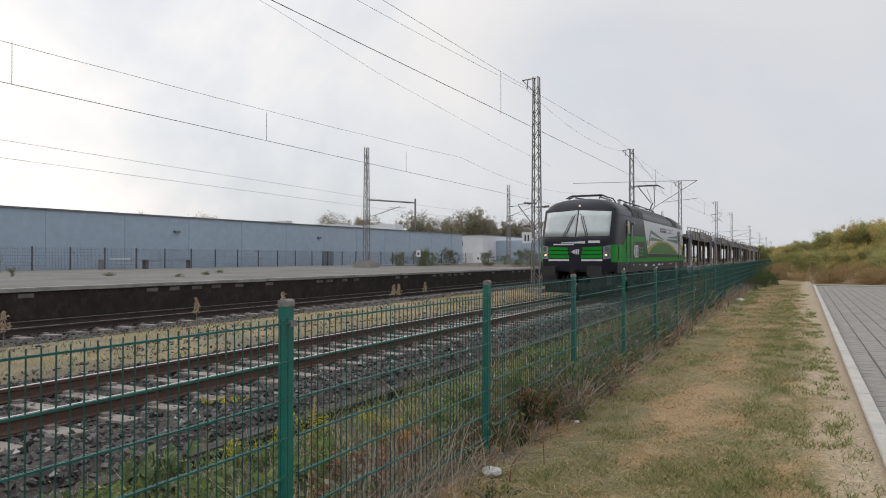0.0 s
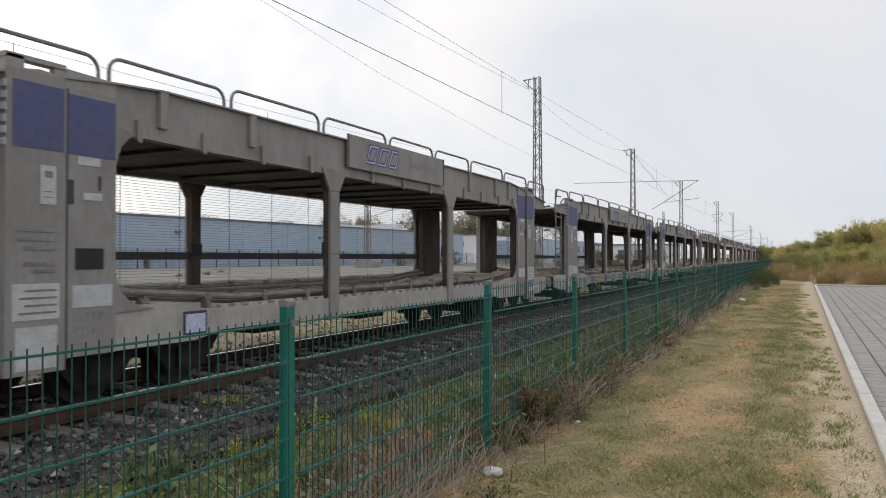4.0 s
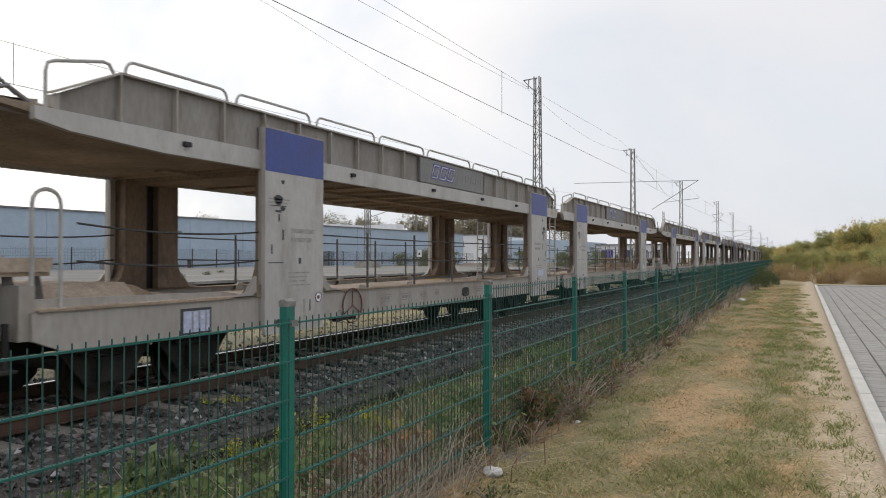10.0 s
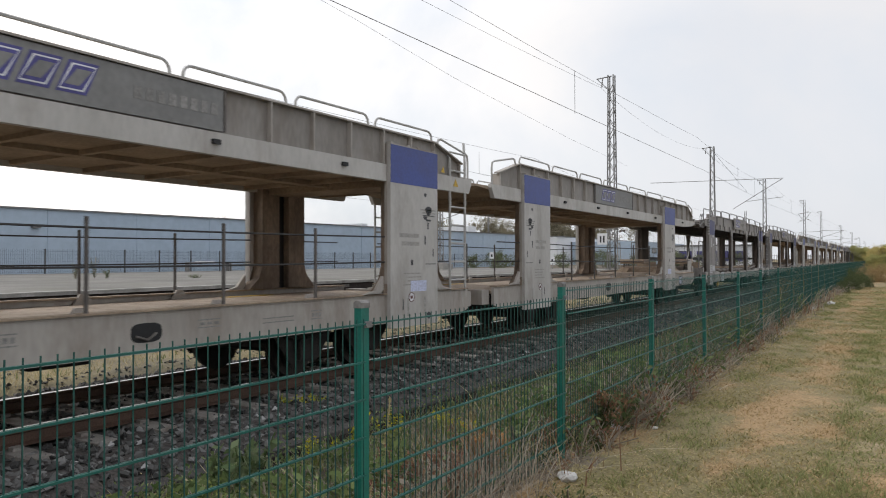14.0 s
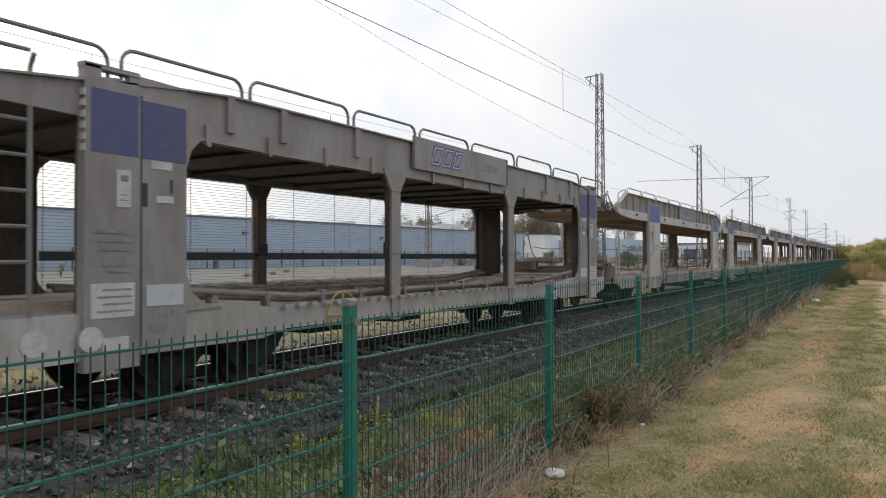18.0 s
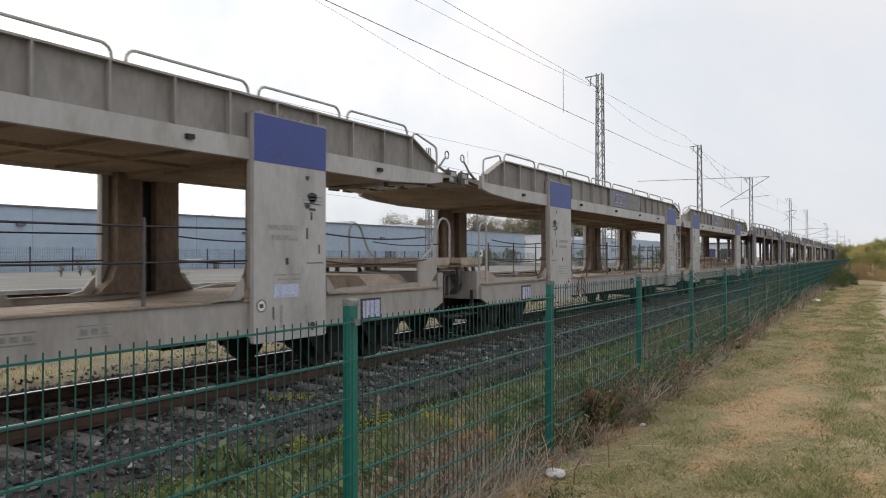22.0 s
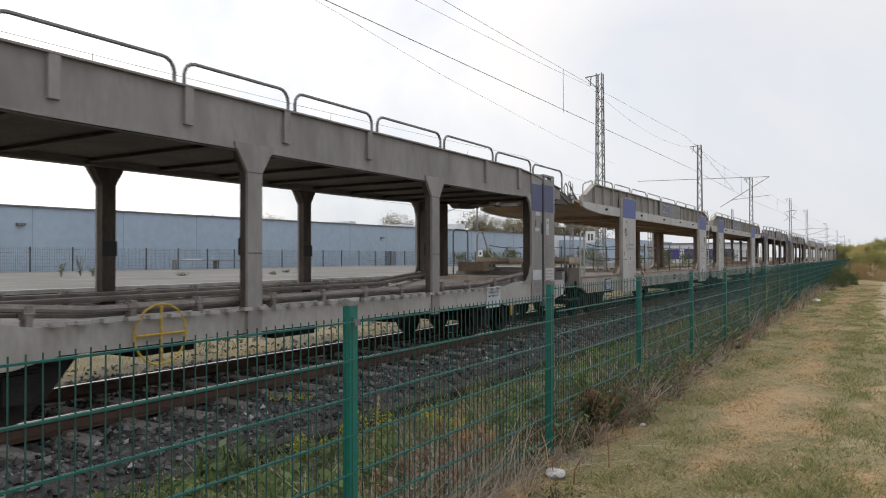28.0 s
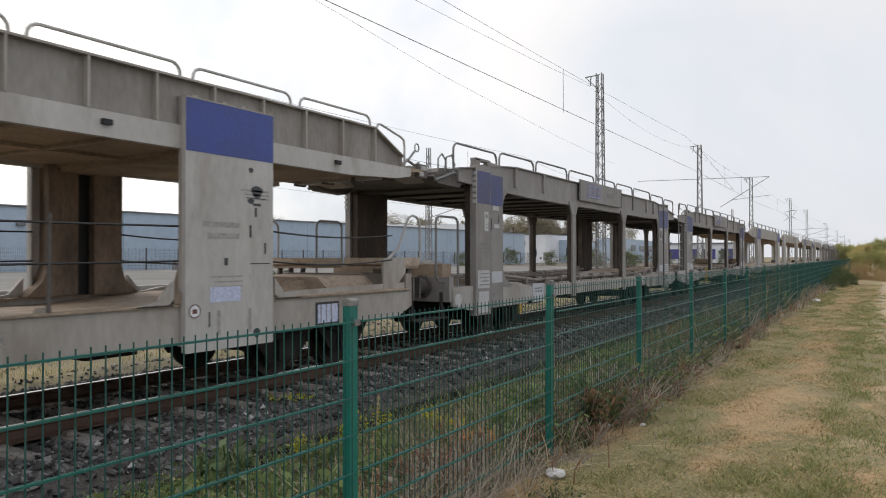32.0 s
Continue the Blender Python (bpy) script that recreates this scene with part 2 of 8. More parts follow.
M_WAGON_B = mat("light_grey_wagon_paint", (0.38, 0.35, 0.315), (0.312, 0.282, 0.25), 0.6, scale=1.2, fine=18, var=0.09, bump=0.05, stretch=(1, 1, 0.35), dirt=(0.17, 0.125, 0.09), dirt_amount=0.7, dirt_scale=1.7)
M_GIRDER_B = mat("weathered_girder_paint", (0.285, 0.264, 0.242), (0.22, 0.20, 0.18), 0.65, scale=1.2, fine=18, var=0.12, bump=0.05, stretch=(1, 1, 0.35), dirt=(0.14, 0.105, 0.08), dirt_amount=0.65, dirt_scale=1.8)
M_BLUE_A = mat("weathered_blue_paint", (0.062, 0.072, 0.19), (0.075, 0.075, 0.145), 0.55, scale=2, fine=25, var=0.15, bump=0.04, dirt=(0.10, 0.095, 0.10), dirt_amount=0.5, dirt_scale=3.0)
M_PANEL_B = mat("pale_grey_pillar_paint", (0.465, 0.445, 0.418), (0.40, 0.38, 0.352), 0.5, scale=1.5, fine=18, var=0.07, bump=0.04, stretch=(1, 1, 0.4), dirt=(0.22, 0.185, 0.15), dirt_amount=0.6, dirt_scale=2.2)
M_BOARD_B = mat("dull_grey_board", (0.215, 0.212, 0.205), (0.175, 0.172, 0.166), 0.6, scale=1.5, fine=14, var=0.1, bump=0.03)
M_BLUE = mat("blue_band_paint", (0.042, 0.068, 0.27), (0.045, 0.06, 0.205), 0.45, scale=2, fine=25, var=0.1, bump=0.03)
M_DECK = mat("worn_deck_steel", (0.47, 0.38, 0.295), (0.34, 0.265, 0.20), 0.75, scale=1.4, fine=25, var=0.18, bump=0.15, dirt=(0.15, 0.10, 0.07), dirt_amount=0.6)
M_DECK_A = mat("grey_deck_steel", (0.30, 0.29, 0.28), (0.22, 0.21, 0.20), 0.7, scale=1.4, fine=25, var=0.18, bump=0.15, dirt=(0.13, 0.10, 0.08), dirt_amount=0.6)
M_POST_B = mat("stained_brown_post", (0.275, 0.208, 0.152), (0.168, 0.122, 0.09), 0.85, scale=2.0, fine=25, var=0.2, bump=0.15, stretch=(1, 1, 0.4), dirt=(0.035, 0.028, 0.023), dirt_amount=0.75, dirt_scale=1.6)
# rust brown, brightened: warm bounce off the lower deck is put into the colour
M_UNDER = mat("bounce_lit_rusty_underside", (0.35, 0.268, 0.19), (0.215, 0.163, 0.118), 0.85, scale=1.4, fine=20, var=0.2, bump=0.15)
M_POST = mat("dark_brown_post", (0.088, 0.067, 0.053), (0.042, 0.033, 0.027), 0.85, scale=2.5, fine=25, var=0.25, bump=0.15, stretch=(1, 1, 0.4), dirt=(0.16, 0.12, 0.09), dirt_amount=0.6, dirt_scale=3.0)
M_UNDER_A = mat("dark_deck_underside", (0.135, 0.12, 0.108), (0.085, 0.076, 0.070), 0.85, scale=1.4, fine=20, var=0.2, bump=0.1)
M_BUFFER = mat("grimy_buffer_steel", (0.16, 0.145, 0.13), (0.085, 0.075, 0.066), 0.55, 0.2, scale=3, fine=30, var=0.25, bump=0.1, dirt=(0.03, 0.025, 0.02), dirt_amount=0.6, dirt_scale=4.0)
M_BOGIE = mat("black_brake_dust", (0.015, 0.013, 0.012), (0.028, 0.023, 0.02), 0.85, scale=4, fine=40, var=0.3, bump=0.2)
M_WHEEL = mat("worn_wheel_steel", (0.028, 0.023, 0.020), (0.045, 0.038, 0.033), 0.6, 0.5, scale=4, fine=40, var=0.2, bump=0.1)
M_PIPE = mat("rust_brown_pipe", (0.235, 0.205, 0.18), (0.15, 0.125, 0.108), 0.7, scale=4, fine=50, var=0.2, bump=0.15)
M_TUBE = mat("grey_tube_rail", (0.20, 0.195, 0.19), (0.16, 0.155, 0.15), 0.5, 0.2, scale=4, fine=50, var=0.1, bump=0.05)
M_TUBE_B = mat("pale_tube_rail", (0.44, 0.43, 0.41), (0.34, 0.33, 0.31), 0.5, 0.1, scale=4, fine=50, var=0.1, bump=0.05)
M_ROPE = mat("black_wire_rope", (0.025, 0.024, 0.024), None, 0.6, bump=0)
M_YELLOW = mat("yellow_paint", (0.55, 0.36, 0.04), (0.45, 0.28, 0.04), 0.6, bump=0.05)
M_SIGN_BLUE = mat("sign_blue", (0.07, 0.065, 0.24), (0.06, 0.055, 0.20), 0.5, bump=0)
M_WHITE = mat("white_marking", (0.74, 0.74, 0.75), (0.66, 0.66, 0.67), 0.5, var=0.05, bump=0)
M_INK = mat("dark_marking", (0.05, 0.05, 0.055), None, 0.6, bump=0)
M_FADED_B = mat("faint_marking", (0.335, 0.32, 0.295), (0.28, 0.265, 0.245), 0.6, scale=8, bump=0)
M_FADED = mat("faded_marking", (0.27, 0.26, 0.245), None, 0.6, bump=0)
M_PALEPANEL = mat("pale_worn_panel", (0.52, 0.515, 0.51), (0.42, 0.41, 0.40), 0.6, scale=6, fine=40, var=0.12, bump=0)
M_DATAPLATE = mat("pale_grey_plate", (0.50, 0.51, 0.53), (0.43, 0.44, 0.46), 0.5, scale=5, fine=40, var=0.08, bump=0, dirt=(0.30, 0.28, 0.26), dirt_amount=0.4, dirt_scale=4.0)
M_SILL_A = mat("dusty_sill_paint", (0.40, 0.375, 0.345), (0.32, 0.297, 0.27), 0.6, scale=1.2, fine=20, var=0.1, bump=0.05, stretch=(1, 1, 0.35), dirt=(0.18, 0.145, 0.11), dirt_amount=0.6, dirt_scale=2.2)
M_LABEL = mat("pale_blue_label", (0.50, 0.53, 0.68), (0.45, 0.48, 0.62), 0.4, bump=0)
M_OXIDE = mat("oxide_red_rim", (0.13, 0.045, 0.035), (0.09, 0.035, 0.028), 0.6, bump=0)
M_ANTHRACITE = mat("anthracite_loco_paint", (0.0165, 0.016, 0.026), (0.0135, 0.013, 0.021), 0.36, scale=1.0, fine=20, var=0.08, bump=0.0, spec=0.25)
M_LOCOGREY = mat("dusty_underframe_grey", (0.026, 0.025, 0.027), (0.019, 0.018, 0.018), 0.6, scale=1.5, fine=20, var=0.12, bump=0.04)
M_LOCOGREEN = mat("bright_green_paint", (0.003, 0.27, 0.022), (0.003, 0.245, 0.018), 0.4, scale=1, fine=20, var=0.05, bump=0, spec=0.2)
M_HILL = mat("dark_green_film", (0.03, 0.165, 0.035), (0.027, 0.15, 0.032), 0.35, var=0.05, bump=0)
M_TEAL = mat("grey_green_film", (0.045, 0.17, 0.10), None, 0.35, var=0.03, bump=0)
M_GOLD = mat("golden_yellow_film", (0.52, 0.37, 0.035), None, 0.35, var=0.03, bump=0)
M_LOCOWHITE = mat("silver_white_film", (0.60, 0.62, 0.68), (0.56, 0.58, 0.645), 0.3, scale=0.8, fine=14, var=0.03, bump=0)
M_LETTER = mat("violet_grey_letter", (0.10, 0.10, 0.165), None, 0.4, var=0.03, bump=0)
# the bright sky mirrored in the glass is painted as a pale base colour
M_SCREEN = mat("painted_sky_windscreen", (0.53, 0.58, 0.575), (0.43, 0.48, 0.475), 0.08, scale=0.6, fine=3, var=0.06, bump=0)
M_DOORGLASS = mat("tan_blind_behind_glass", (0.55, 0.49, 0.36), (0.50, 0.44, 0.31), 0.1, scale=1, fine=4, var=0.05, bump=0)
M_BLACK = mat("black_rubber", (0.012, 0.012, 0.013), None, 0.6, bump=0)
M_ROOF = mat("loco_roof_grey", (0.045, 0.044, 0.046), (0.035, 0.034, 0.035), 0.65, scale=1.5, fine=15, var=0.15, bump=0.05)
M_CHROME = mat("steel_grab_rail", (0.42, 0.42, 0.42), None, 0.35, 0.8, bump=0)
M_LAMP = glow("warm_headlight", (1.0, 0.74, 0.42), 1.3)
M_LAMPDIM = glow("dim_top_lamp", (0.9, 0.78, 0.52), 0.25)
M_LENS = mat("smoky_lens", (0.085, 0.088, 0.095), (0.12, 0.12, 0.125), 0.2, bump=0)
M_LAMPGLASS = mat("headlight_housing", (0.27, 0.28, 0.29), None, 0.15, bump=0)
M_STRAW = leafy("dry_grass", (0.36, 0.30, 0.155), (0.56, 0.48, 0.28))
M_BLADE = leafy("short_grass", (0.205, 0.182, 0.078), (0.41, 0.345, 0.16))
M_TUFT = leafy("green_tuft", (0.155, 0.178, 0.066), (0.33, 0.33, 0.145))
M_DRYBLADE = leafy("short_dry_grass", (0.31, 0.215, 0.105), (0.53, 0.40, 0.22))
M_LITTERSTRAW = leafy("cut_straw", (0.40, 0.31, 0.18), (0.62, 0.52, 0.34))
M_WEED = leafy("weed_leaf", (0.085, 0.128, 0.046), (0.235, 0.275, 0.12))
M_LIME = leafy("lime_leaf", (0.240, 0.288, 0.072), (0.408, 0.420, 0.144))
M_BROADLEAF = leafy("broad_weed_leaf", (0.120, 0.174, 0.072), (0.312, 0.348, 0.204))
M_TWIG = leafy("dead_stem", (0.21, 0.18, 0.145), (0.50, 0.44, 0.36))
M_REDLEAF = leafy("russet_weed", (0.16, 0.085, 0.055), (0.33, 0.20, 0.115))
M_FLOWER = leafy("yellow_blossom", (0.55, 0.47, 0.015), (0.72, 0.60, 0.04))
M_PLUME = leafy("seed_plume", (0.34, 0.26, 0.19), (0.50, 0.40, 0.30))
M_AUTUMN = leafy("autumn_leaf", (0.435, 0.375, 0.145), (0.60, 0.495, 0.21))
# paler, greyer bush green: the haze of distance is put into the colour
M_FARBUSH = leafy("far_bush_leaf", (0.11, 0.135, 0.08), (0.20, 0.215, 0.125))
M_ORANGELEAF = leafy("withered_orange_leaf", (0.34, 0.17, 0.06), (0.55, 0.30, 0.13))
M_REDSTEM = mat("dull_red_stem", (0.20, 0.085, 0.06), (0.27, 0.14, 0.095), 0.8, scale=20, fine=90, var=0.3, bump=0.1)
M_LEAFYWEED = leafy("fresh_weed_leaf", (0.085, 0.135, 0.045), (0.26, 0.32, 0.125))
M_GREENBUSH = leafy("dark_bush_leaf", (0.05, 0.075, 0.03), (0.12, 0.14, 0.06))
M_AUTUMN2 = leafy("olive_leaf", (0.285, 0.29, 0.115), (0.44, 0.415, 0.175))
M_RUSSET = leafy("russet_brush", (0.275, 0.19, 0.095), (0.43, 0.315, 0.16))
M_DULL = leafy("dull_far_leaf", (0.20, 0.19, 0.14), (0.32, 0.28, 0.20))
M_BARK = mat("grey_bark", (0.12, 0.10, 0.085), None, 0.9, scale=6, fine=40, var=0.3, bump=0.4)
M_LITTER = mat("crumpled_paper", (0.60, 0.59, 0.57), None, 0.7, bump=0.1)


# ---- mesh helpers ----
def box(bm, x0, x1, y0, y1, z0, z1):
    v = [bm.verts.new((x, y, z)) for x in (x0, x1) for y in (y0, y1) for z in (z0, z1)]
    for f in ((0, 1, 3, 2), (4, 6, 7, 5), (0, 4, 5, 1), (2, 3, 7, 6), (0, 2, 6, 4), (1, 5, 7, 3)):
        bm.faces.new([v[i] for i in f])
    return bm


def prism(bm, poly, x0, x1, axis="x"):
    """A polygon in the other two axes, drawn out from x0 to x1 along axis."""
    def at(a, b, c):
        return {"x": (c, a, b), "y": (a, c, b), "z": (a, b, c)}[axis]
    lo = [bm.verts.new(at(a, b, x0)) for a, b in poly]
    hi = [bm.verts.new(at(a, b, x1)) for a, b in poly]
    n = len(poly)
    bm.faces.new(lo)
    bm.faces.new(hi[::-1])
    for i in range(n):
        bm.faces.new((lo[i], hi[i], hi[(i + 1) % n], lo[(i + 1) % n]))
    return bm


def tube(bm, pts, r, seg=6):
    """A round bar along a line of points."""
    pts = [Vector(p) for p in pts]
    rings = []
    for i, p in enumerate(pts):
        d = (pts[min(i + 1, len(pts) - 1)] - pts[max(i - 1, 0)]).normalized()
        u = d.orthogonal().normalized() if i == 0 else (u - d * u.dot(d)).normalized()
        w = d.cross(u)
        rings.append([bm.verts.new(p + (u * math.cos(a) + w * math.sin(a)) * r) for a in (2 * math.pi * k / seg for k in range(seg))])
    for a, b in zip(rings, rings[1:]):
        for k in range(seg):
            bm.faces.new((a[k], a[(k + 1) % seg], b[(k + 1) % seg], b[k]))
    bm.faces.new(rings[0][::-1])
    bm.faces.new(rings[-1])
    return bm


def disc(bm, c, axis, r, h, seg=24):
    c = Vector(c)
    d = {"x": Vector((1, 0, 0)), "y": Vector((0, 1, 0)), "z": Vector((0, 0, 1))}[axis] * h / 2
    return tube(bm, (c - d, c + d), r, seg)


def mesh_of(name, bm, material, smooth=False):
    bmesh.ops.recalc_face_normals(bm, faces=bm.faces[:])
    me = bpy.data.meshes.new(name)
    bm.to_mesh(me)
    bm.free()
    for m in (material if isinstance(material, (list, tuple)) else (material,)):
        me.materials.append(m)
    if smooth:
        for p in me.polygons:
            p.use_smooth = True
    return me


def part(name, bm, material, parent, label="", at=None, smooth=False):
    me = bm if isinstance(bm, bpy.types.Mesh) else mesh_of(name, bm, material, smooth)
    ob = new(name, me)
    ob.parent = parent
    if at is not None:
        ob.matrix_basis = at
    if label:
        ob["label"] = label
    return ob


def thing(name, label, category, group="", kind="", at=None, bm=None, material=None, smooth=False):
    ob = new(name, mesh_of(name, bm, material, smooth) if bm is not None else None)
    if at is not None:
        ob.matrix_basis = at
    return tagged(ob, label, category, group, kind)


B = bmesh.new


def soup(name, verts, faces, material, label, category, kind="stuff", parent=None):
    me = bpy.data.meshes.new(name)
    me.from_pydata(verts, [], faces)
    me.materials.append(material)
    ob = new(name, me)
    if parent:
        ob.parent = parent
        return ob
    return tagged(ob, label, category, "", kind)


def letters(name, body, size, material, parent, m, label="", shear=0.0, bold=0.0, extrude=0.003):
    cu = bpy.data.curves.new(name, "FONT")
    cu.body, cu.size, cu.extrude, cu.shear, cu.offset = body, size, extrude, shear, bold
    cu.resolution_u = 3
    tmp = bpy.data.objects.new(name, cu)
    scene.collection.objects.link(tmp)
    me = bpy.data.meshes.new_from_object(tmp.evaluated_get(bpy.context.evaluated_depsgraph_get()))
    bpy.data.objects.remove(tmp)
    me.materials.clear()
    me.materials.append(material)
    ob = new(name, me)
    ob.parent = parent
    ob.matrix_basis = m
    if label:
        ob["label"] = label
    return ob


# text on the near side of a vehicle reads along +y, faces +x
def on_side(y, z, x):
    return Matrix(((0, 0, 1, x), (1, 0, 0, y), (0, 1, 0, z), (0, 0, 0, 1)))


KA, KS = 0.60, 0.0085   # the kerb: its offset at the camera and its drift away from the line


# ---- ground: one sheet, stepped across the tracks ----
rng = np.random.default_rng(7)
PROFILE = [(-1600, 0.6), (-21, 0.6), (-19, -0.3), (-17.6, -0.38), (-14.2, -0.38), (-13.6, -0.2), (-10.3, -0.22), (-9.9, -0.38), (-5.0, -0.45),
           (-4.2, -0.36), (-2.7, -0.06), (-2.1, 0.0), (0.55, 0.0), (0.62, -0.14), (1600, -0.14)]


def ground_z(x):
    return float(np.interp(x, [p[0] for p in PROFILE], [p[1] for p in PROFILE]))


def gz(x):
    return np.interp(x, [p[0] for p in PROFILE], [p[1] for p in PROFILE])


def dryness(x, y):
    d = 0.40 + 0.70 * noise.noise((x * 0.85, y * 0.30, 3.0)) + 0.70 * noise.noise((x * 2.1, y * 0.9, 9.0)) + 0.45 * noise.noise((x * 5.0, y * 3.0, 2.0))
    d -= 0.14 * min(max((y - 7.0) / 8.0, 0.0), 1.0)
    return d - 0.34 * math.exp(-((x + 1.6) / 0.35) ** 2) + 0.20 * math.exp(-((x + 0.95) / 0.28) ** 2) - 0.14 * math.exp(-((x + 0.35) / 0.25) ** 2)


def bareness(x, y):
    return (x - 0.02) * 1.6 + 0.36 + 0.55 * noise.noise((x * 1.5, y * 0.8, 5.0))


def make_ground():
    xs = sorted(set([-1600, -600, -250, -120, -60, -40, -30] + [p[0] for p in PROFILE] + [round(v, 2) for v in np.arange(-20, -2.4, 0.3)] + [round(v, 2) for v in np.arange(-2.3, 0.55, 0.15)] + [1.5, 4, 10, 30, 80, 250, 600]))
    ys = sorted(set([-1600, -500, -150, -60, -30, -10, -7, -5, -4, -3, -2, -1] + [round(v, 2) for v in np.arange(0, 50, 0.25)] + [52, 56, 60, 70, 80, 100, 130, 170, 230, 320, 500, 900, 1700]))
    verts, faces, mats = [], [], []
    for y in ys:
        for x in xs:
            z = ground_z(x)
            drift = KS * min(max(y, 0.0), 44.0) if 0.5 < x < 1 else 0.0
            if -4.5 < x < 0.5 and -1 < y < 50:
                z += 0.02 * noise.noise((x * 0.9, y * 0.9, 0)) + 0.012 * noise.noise((x * 3, y * 3, 5))
            verts.append((x + drift, y, z))
    n = len(xs)
    for j in range(len(ys) - 1):
        for i in range(n - 1):
            faces.append((j * n + i, j * n + i + 1, (j + 1) * n + i + 1, (j + 1) * n + i))
            xm, ym = (xs[i] + xs[i + 1]) / 2, ys[j]
            if abs(ym) > 140 or xm > 20 or xm < -60:
                mats.append(2)
            elif xm > -2.02 + 0.28 * noise.noise((0.0, ym * 1.1, 31.0)):
                mats.append(0)
            elif -9.9 < xm < -5 or -17.6 < xm < -14.2:
                mats.append(3)
            elif -14.2 < xm < -9.9:
                mats.append(4)
            else:
                mats.append(1)
    me = bpy.data.meshes.new("ground")
    me.from_pydata(verts, [], faces)
    for m in (M_GRASS, M_SOIL, M_LAND, M_BALLAST, M_STRAWSOIL):
        me.materials.append(m)
    me.polygons.foreach_set("material_index", mats)
    for attr, fn in (("dry", dryness), ("bare", bareness)):
        me.attributes.new(attr, "FLOAT", "POINT").data.foreach_set("value", [fn(v[0] - 0.6 * KS * v[1] * (v[0] > -0.3), v[1]) if -3 < v[0] < 1.1 and -10 <= v[1] < 60 else 0.4 for v in verts])
    me.polygons.foreach_set("use_smooth", [True] * len(faces))
    return tagged(new("ground", me), "patchy mown grass, weedy soil and gravel beside the railway", "ground", "", "structure")


make_ground()

# ---- tracks ----
TRACK1, TRACK2 = -7.5, -15.8
RAIL = [(-0.07, -0.155), (0.07, -0.155), (0.07, -0.143), (0.018, -0.125), (0.012, -0.05), (0.036, -0.035), (0.036, -0.004), (0.03, 0.0),
        (-0.03, 0.0), (-0.036, -0.004), (-0.036, -0.035), (-0.012, -0.05), (-0.018, -0.125), (-0.07, -0.143)]


def sleeper_mesh():
    bm = B()
    sec = [(-0.14, -0.36), (0.14, -0.36), (0.11, -0.165), (-0.11, -0.165)]
    prism(bm, sec, -1.3, 1.3, "x")
    for s in (-1, 1):
        for o in (-0.13, 0.13):
            box(bm, s * 0.7525 + o - 0.04, s * 0.7525 + o + 0.04, -0.05, 0.05, -0.17, -0.13)
    return mesh_of("sleeper", bm, M_SLEEPER)


def make_track(name, xc, label, worn):
    base = thing(name, label, "railway track", "railway tracks", "structure", pose(xc, 0, 0))
    bm = B()
    prism(bm, [(-2.45, -0.42), (-2.0, -0.2), (2.0, -0.2), (2.45, -0.42)], -60, 900, "y")
    part("ballast_bed", bm, M_BALLAST, base, "grey crushed stone bed")
    for s in (-1, 1):
        bm = B()
        prism(bm, [(x + s * 0.7525, z) for x, z in RAIL], -60, 900, "y")
        rail = part("rail", bm, M_RAIL if worn else M_RAIL2, base, "rusty steel rail")
        bm = B()
        hw = 0.029 if worn else 0.016
        box(bm, s * 0.7525 - hw, s * 0.7525 + hw, -60, 900, 0.0005, 0.004)
        part("running_surface", bm, M_RAILTOP, rail, "shiny worn rail head" if worn else "narrow worn rail head")
    return base


track_1 = make_track("track_1", TRACK1, "ballasted railway track with concrete sleepers and polished rails", True)
track_2 = make_track("track_2", TRACK2, "disused-looking rusty track beside the platform", False)


def rocks(name, count, x0, x1, y0, y1, z, size, material, label, keep=None):
    x, y = rng.uniform(x0, x1, count), y0 + (y1 - y0) * rng.uniform(0, 1, count) ** 1.5
    if keep is not None:
        ok = keep(x, y)
        x, y = x[ok], y[ok]
    n = len(x)
    base = np.array([(1, 0, 0), (-1, 0, 0), (0, 1, 0), (0, -1, 0), (0, 0, 1), (0, 0, -1)], float)
    r = rng.uniform(0.6, 1.35, (n, 6, 1)) * rng.uniform(size[0], size[1], (n, 1, 1))
    a = rng.uniform(0, 6.28, n)
    tilt = rng.uniform(-0.7, 0.7, n)
    p = base[None] * r + rng.normal(0, 0.2, (n, 6, 3)) * r
    ct, st = np.cos(tilt)[:, None], np.sin(tilt)[:, None]
    p = np.stack([p[..., 0], p[..., 1] * ct - p[..., 2] * st, p[..., 1] * st + p[..., 2] * ct], -1)
    c, s = np.cos(a)[:, None], np.sin(a)[:, None]
    p = np.stack([p[..., 0] * c - p[..., 1] * s, p[..., 0] * s + p[..., 1] * c, p[..., 2] * 0.8], -1)
    zz = z(x) if callable(z) else np.full(n, z)
    p += np.stack([x, y, zz + rng.uniform(-0.01, 0.02, n)], -1)[:, None, :]
    tri = np.array([(0, 2, 4), (2, 1, 4), (1, 3, 4), (3, 0, 4), (2, 0, 5), (1, 2, 5), (3, 1, 5), (0, 3, 5)])
    f = (np.arange(n) * 6)[:, None, None] + tri[None]
    return soup(name, p.reshape(-1, 3).tolist(), f.reshape(-1, 3).tolist(), material, label, "ballast stones")


def bed_z(x):
    return np.interp(np.abs(x - TRACK1), [0, 2.0, 2.45], [-0.2, -0.2, -0.4])


def off_rail(x, y):
    return np.abs(np.abs(x - TRACK1) - 0.7525) > 0.09


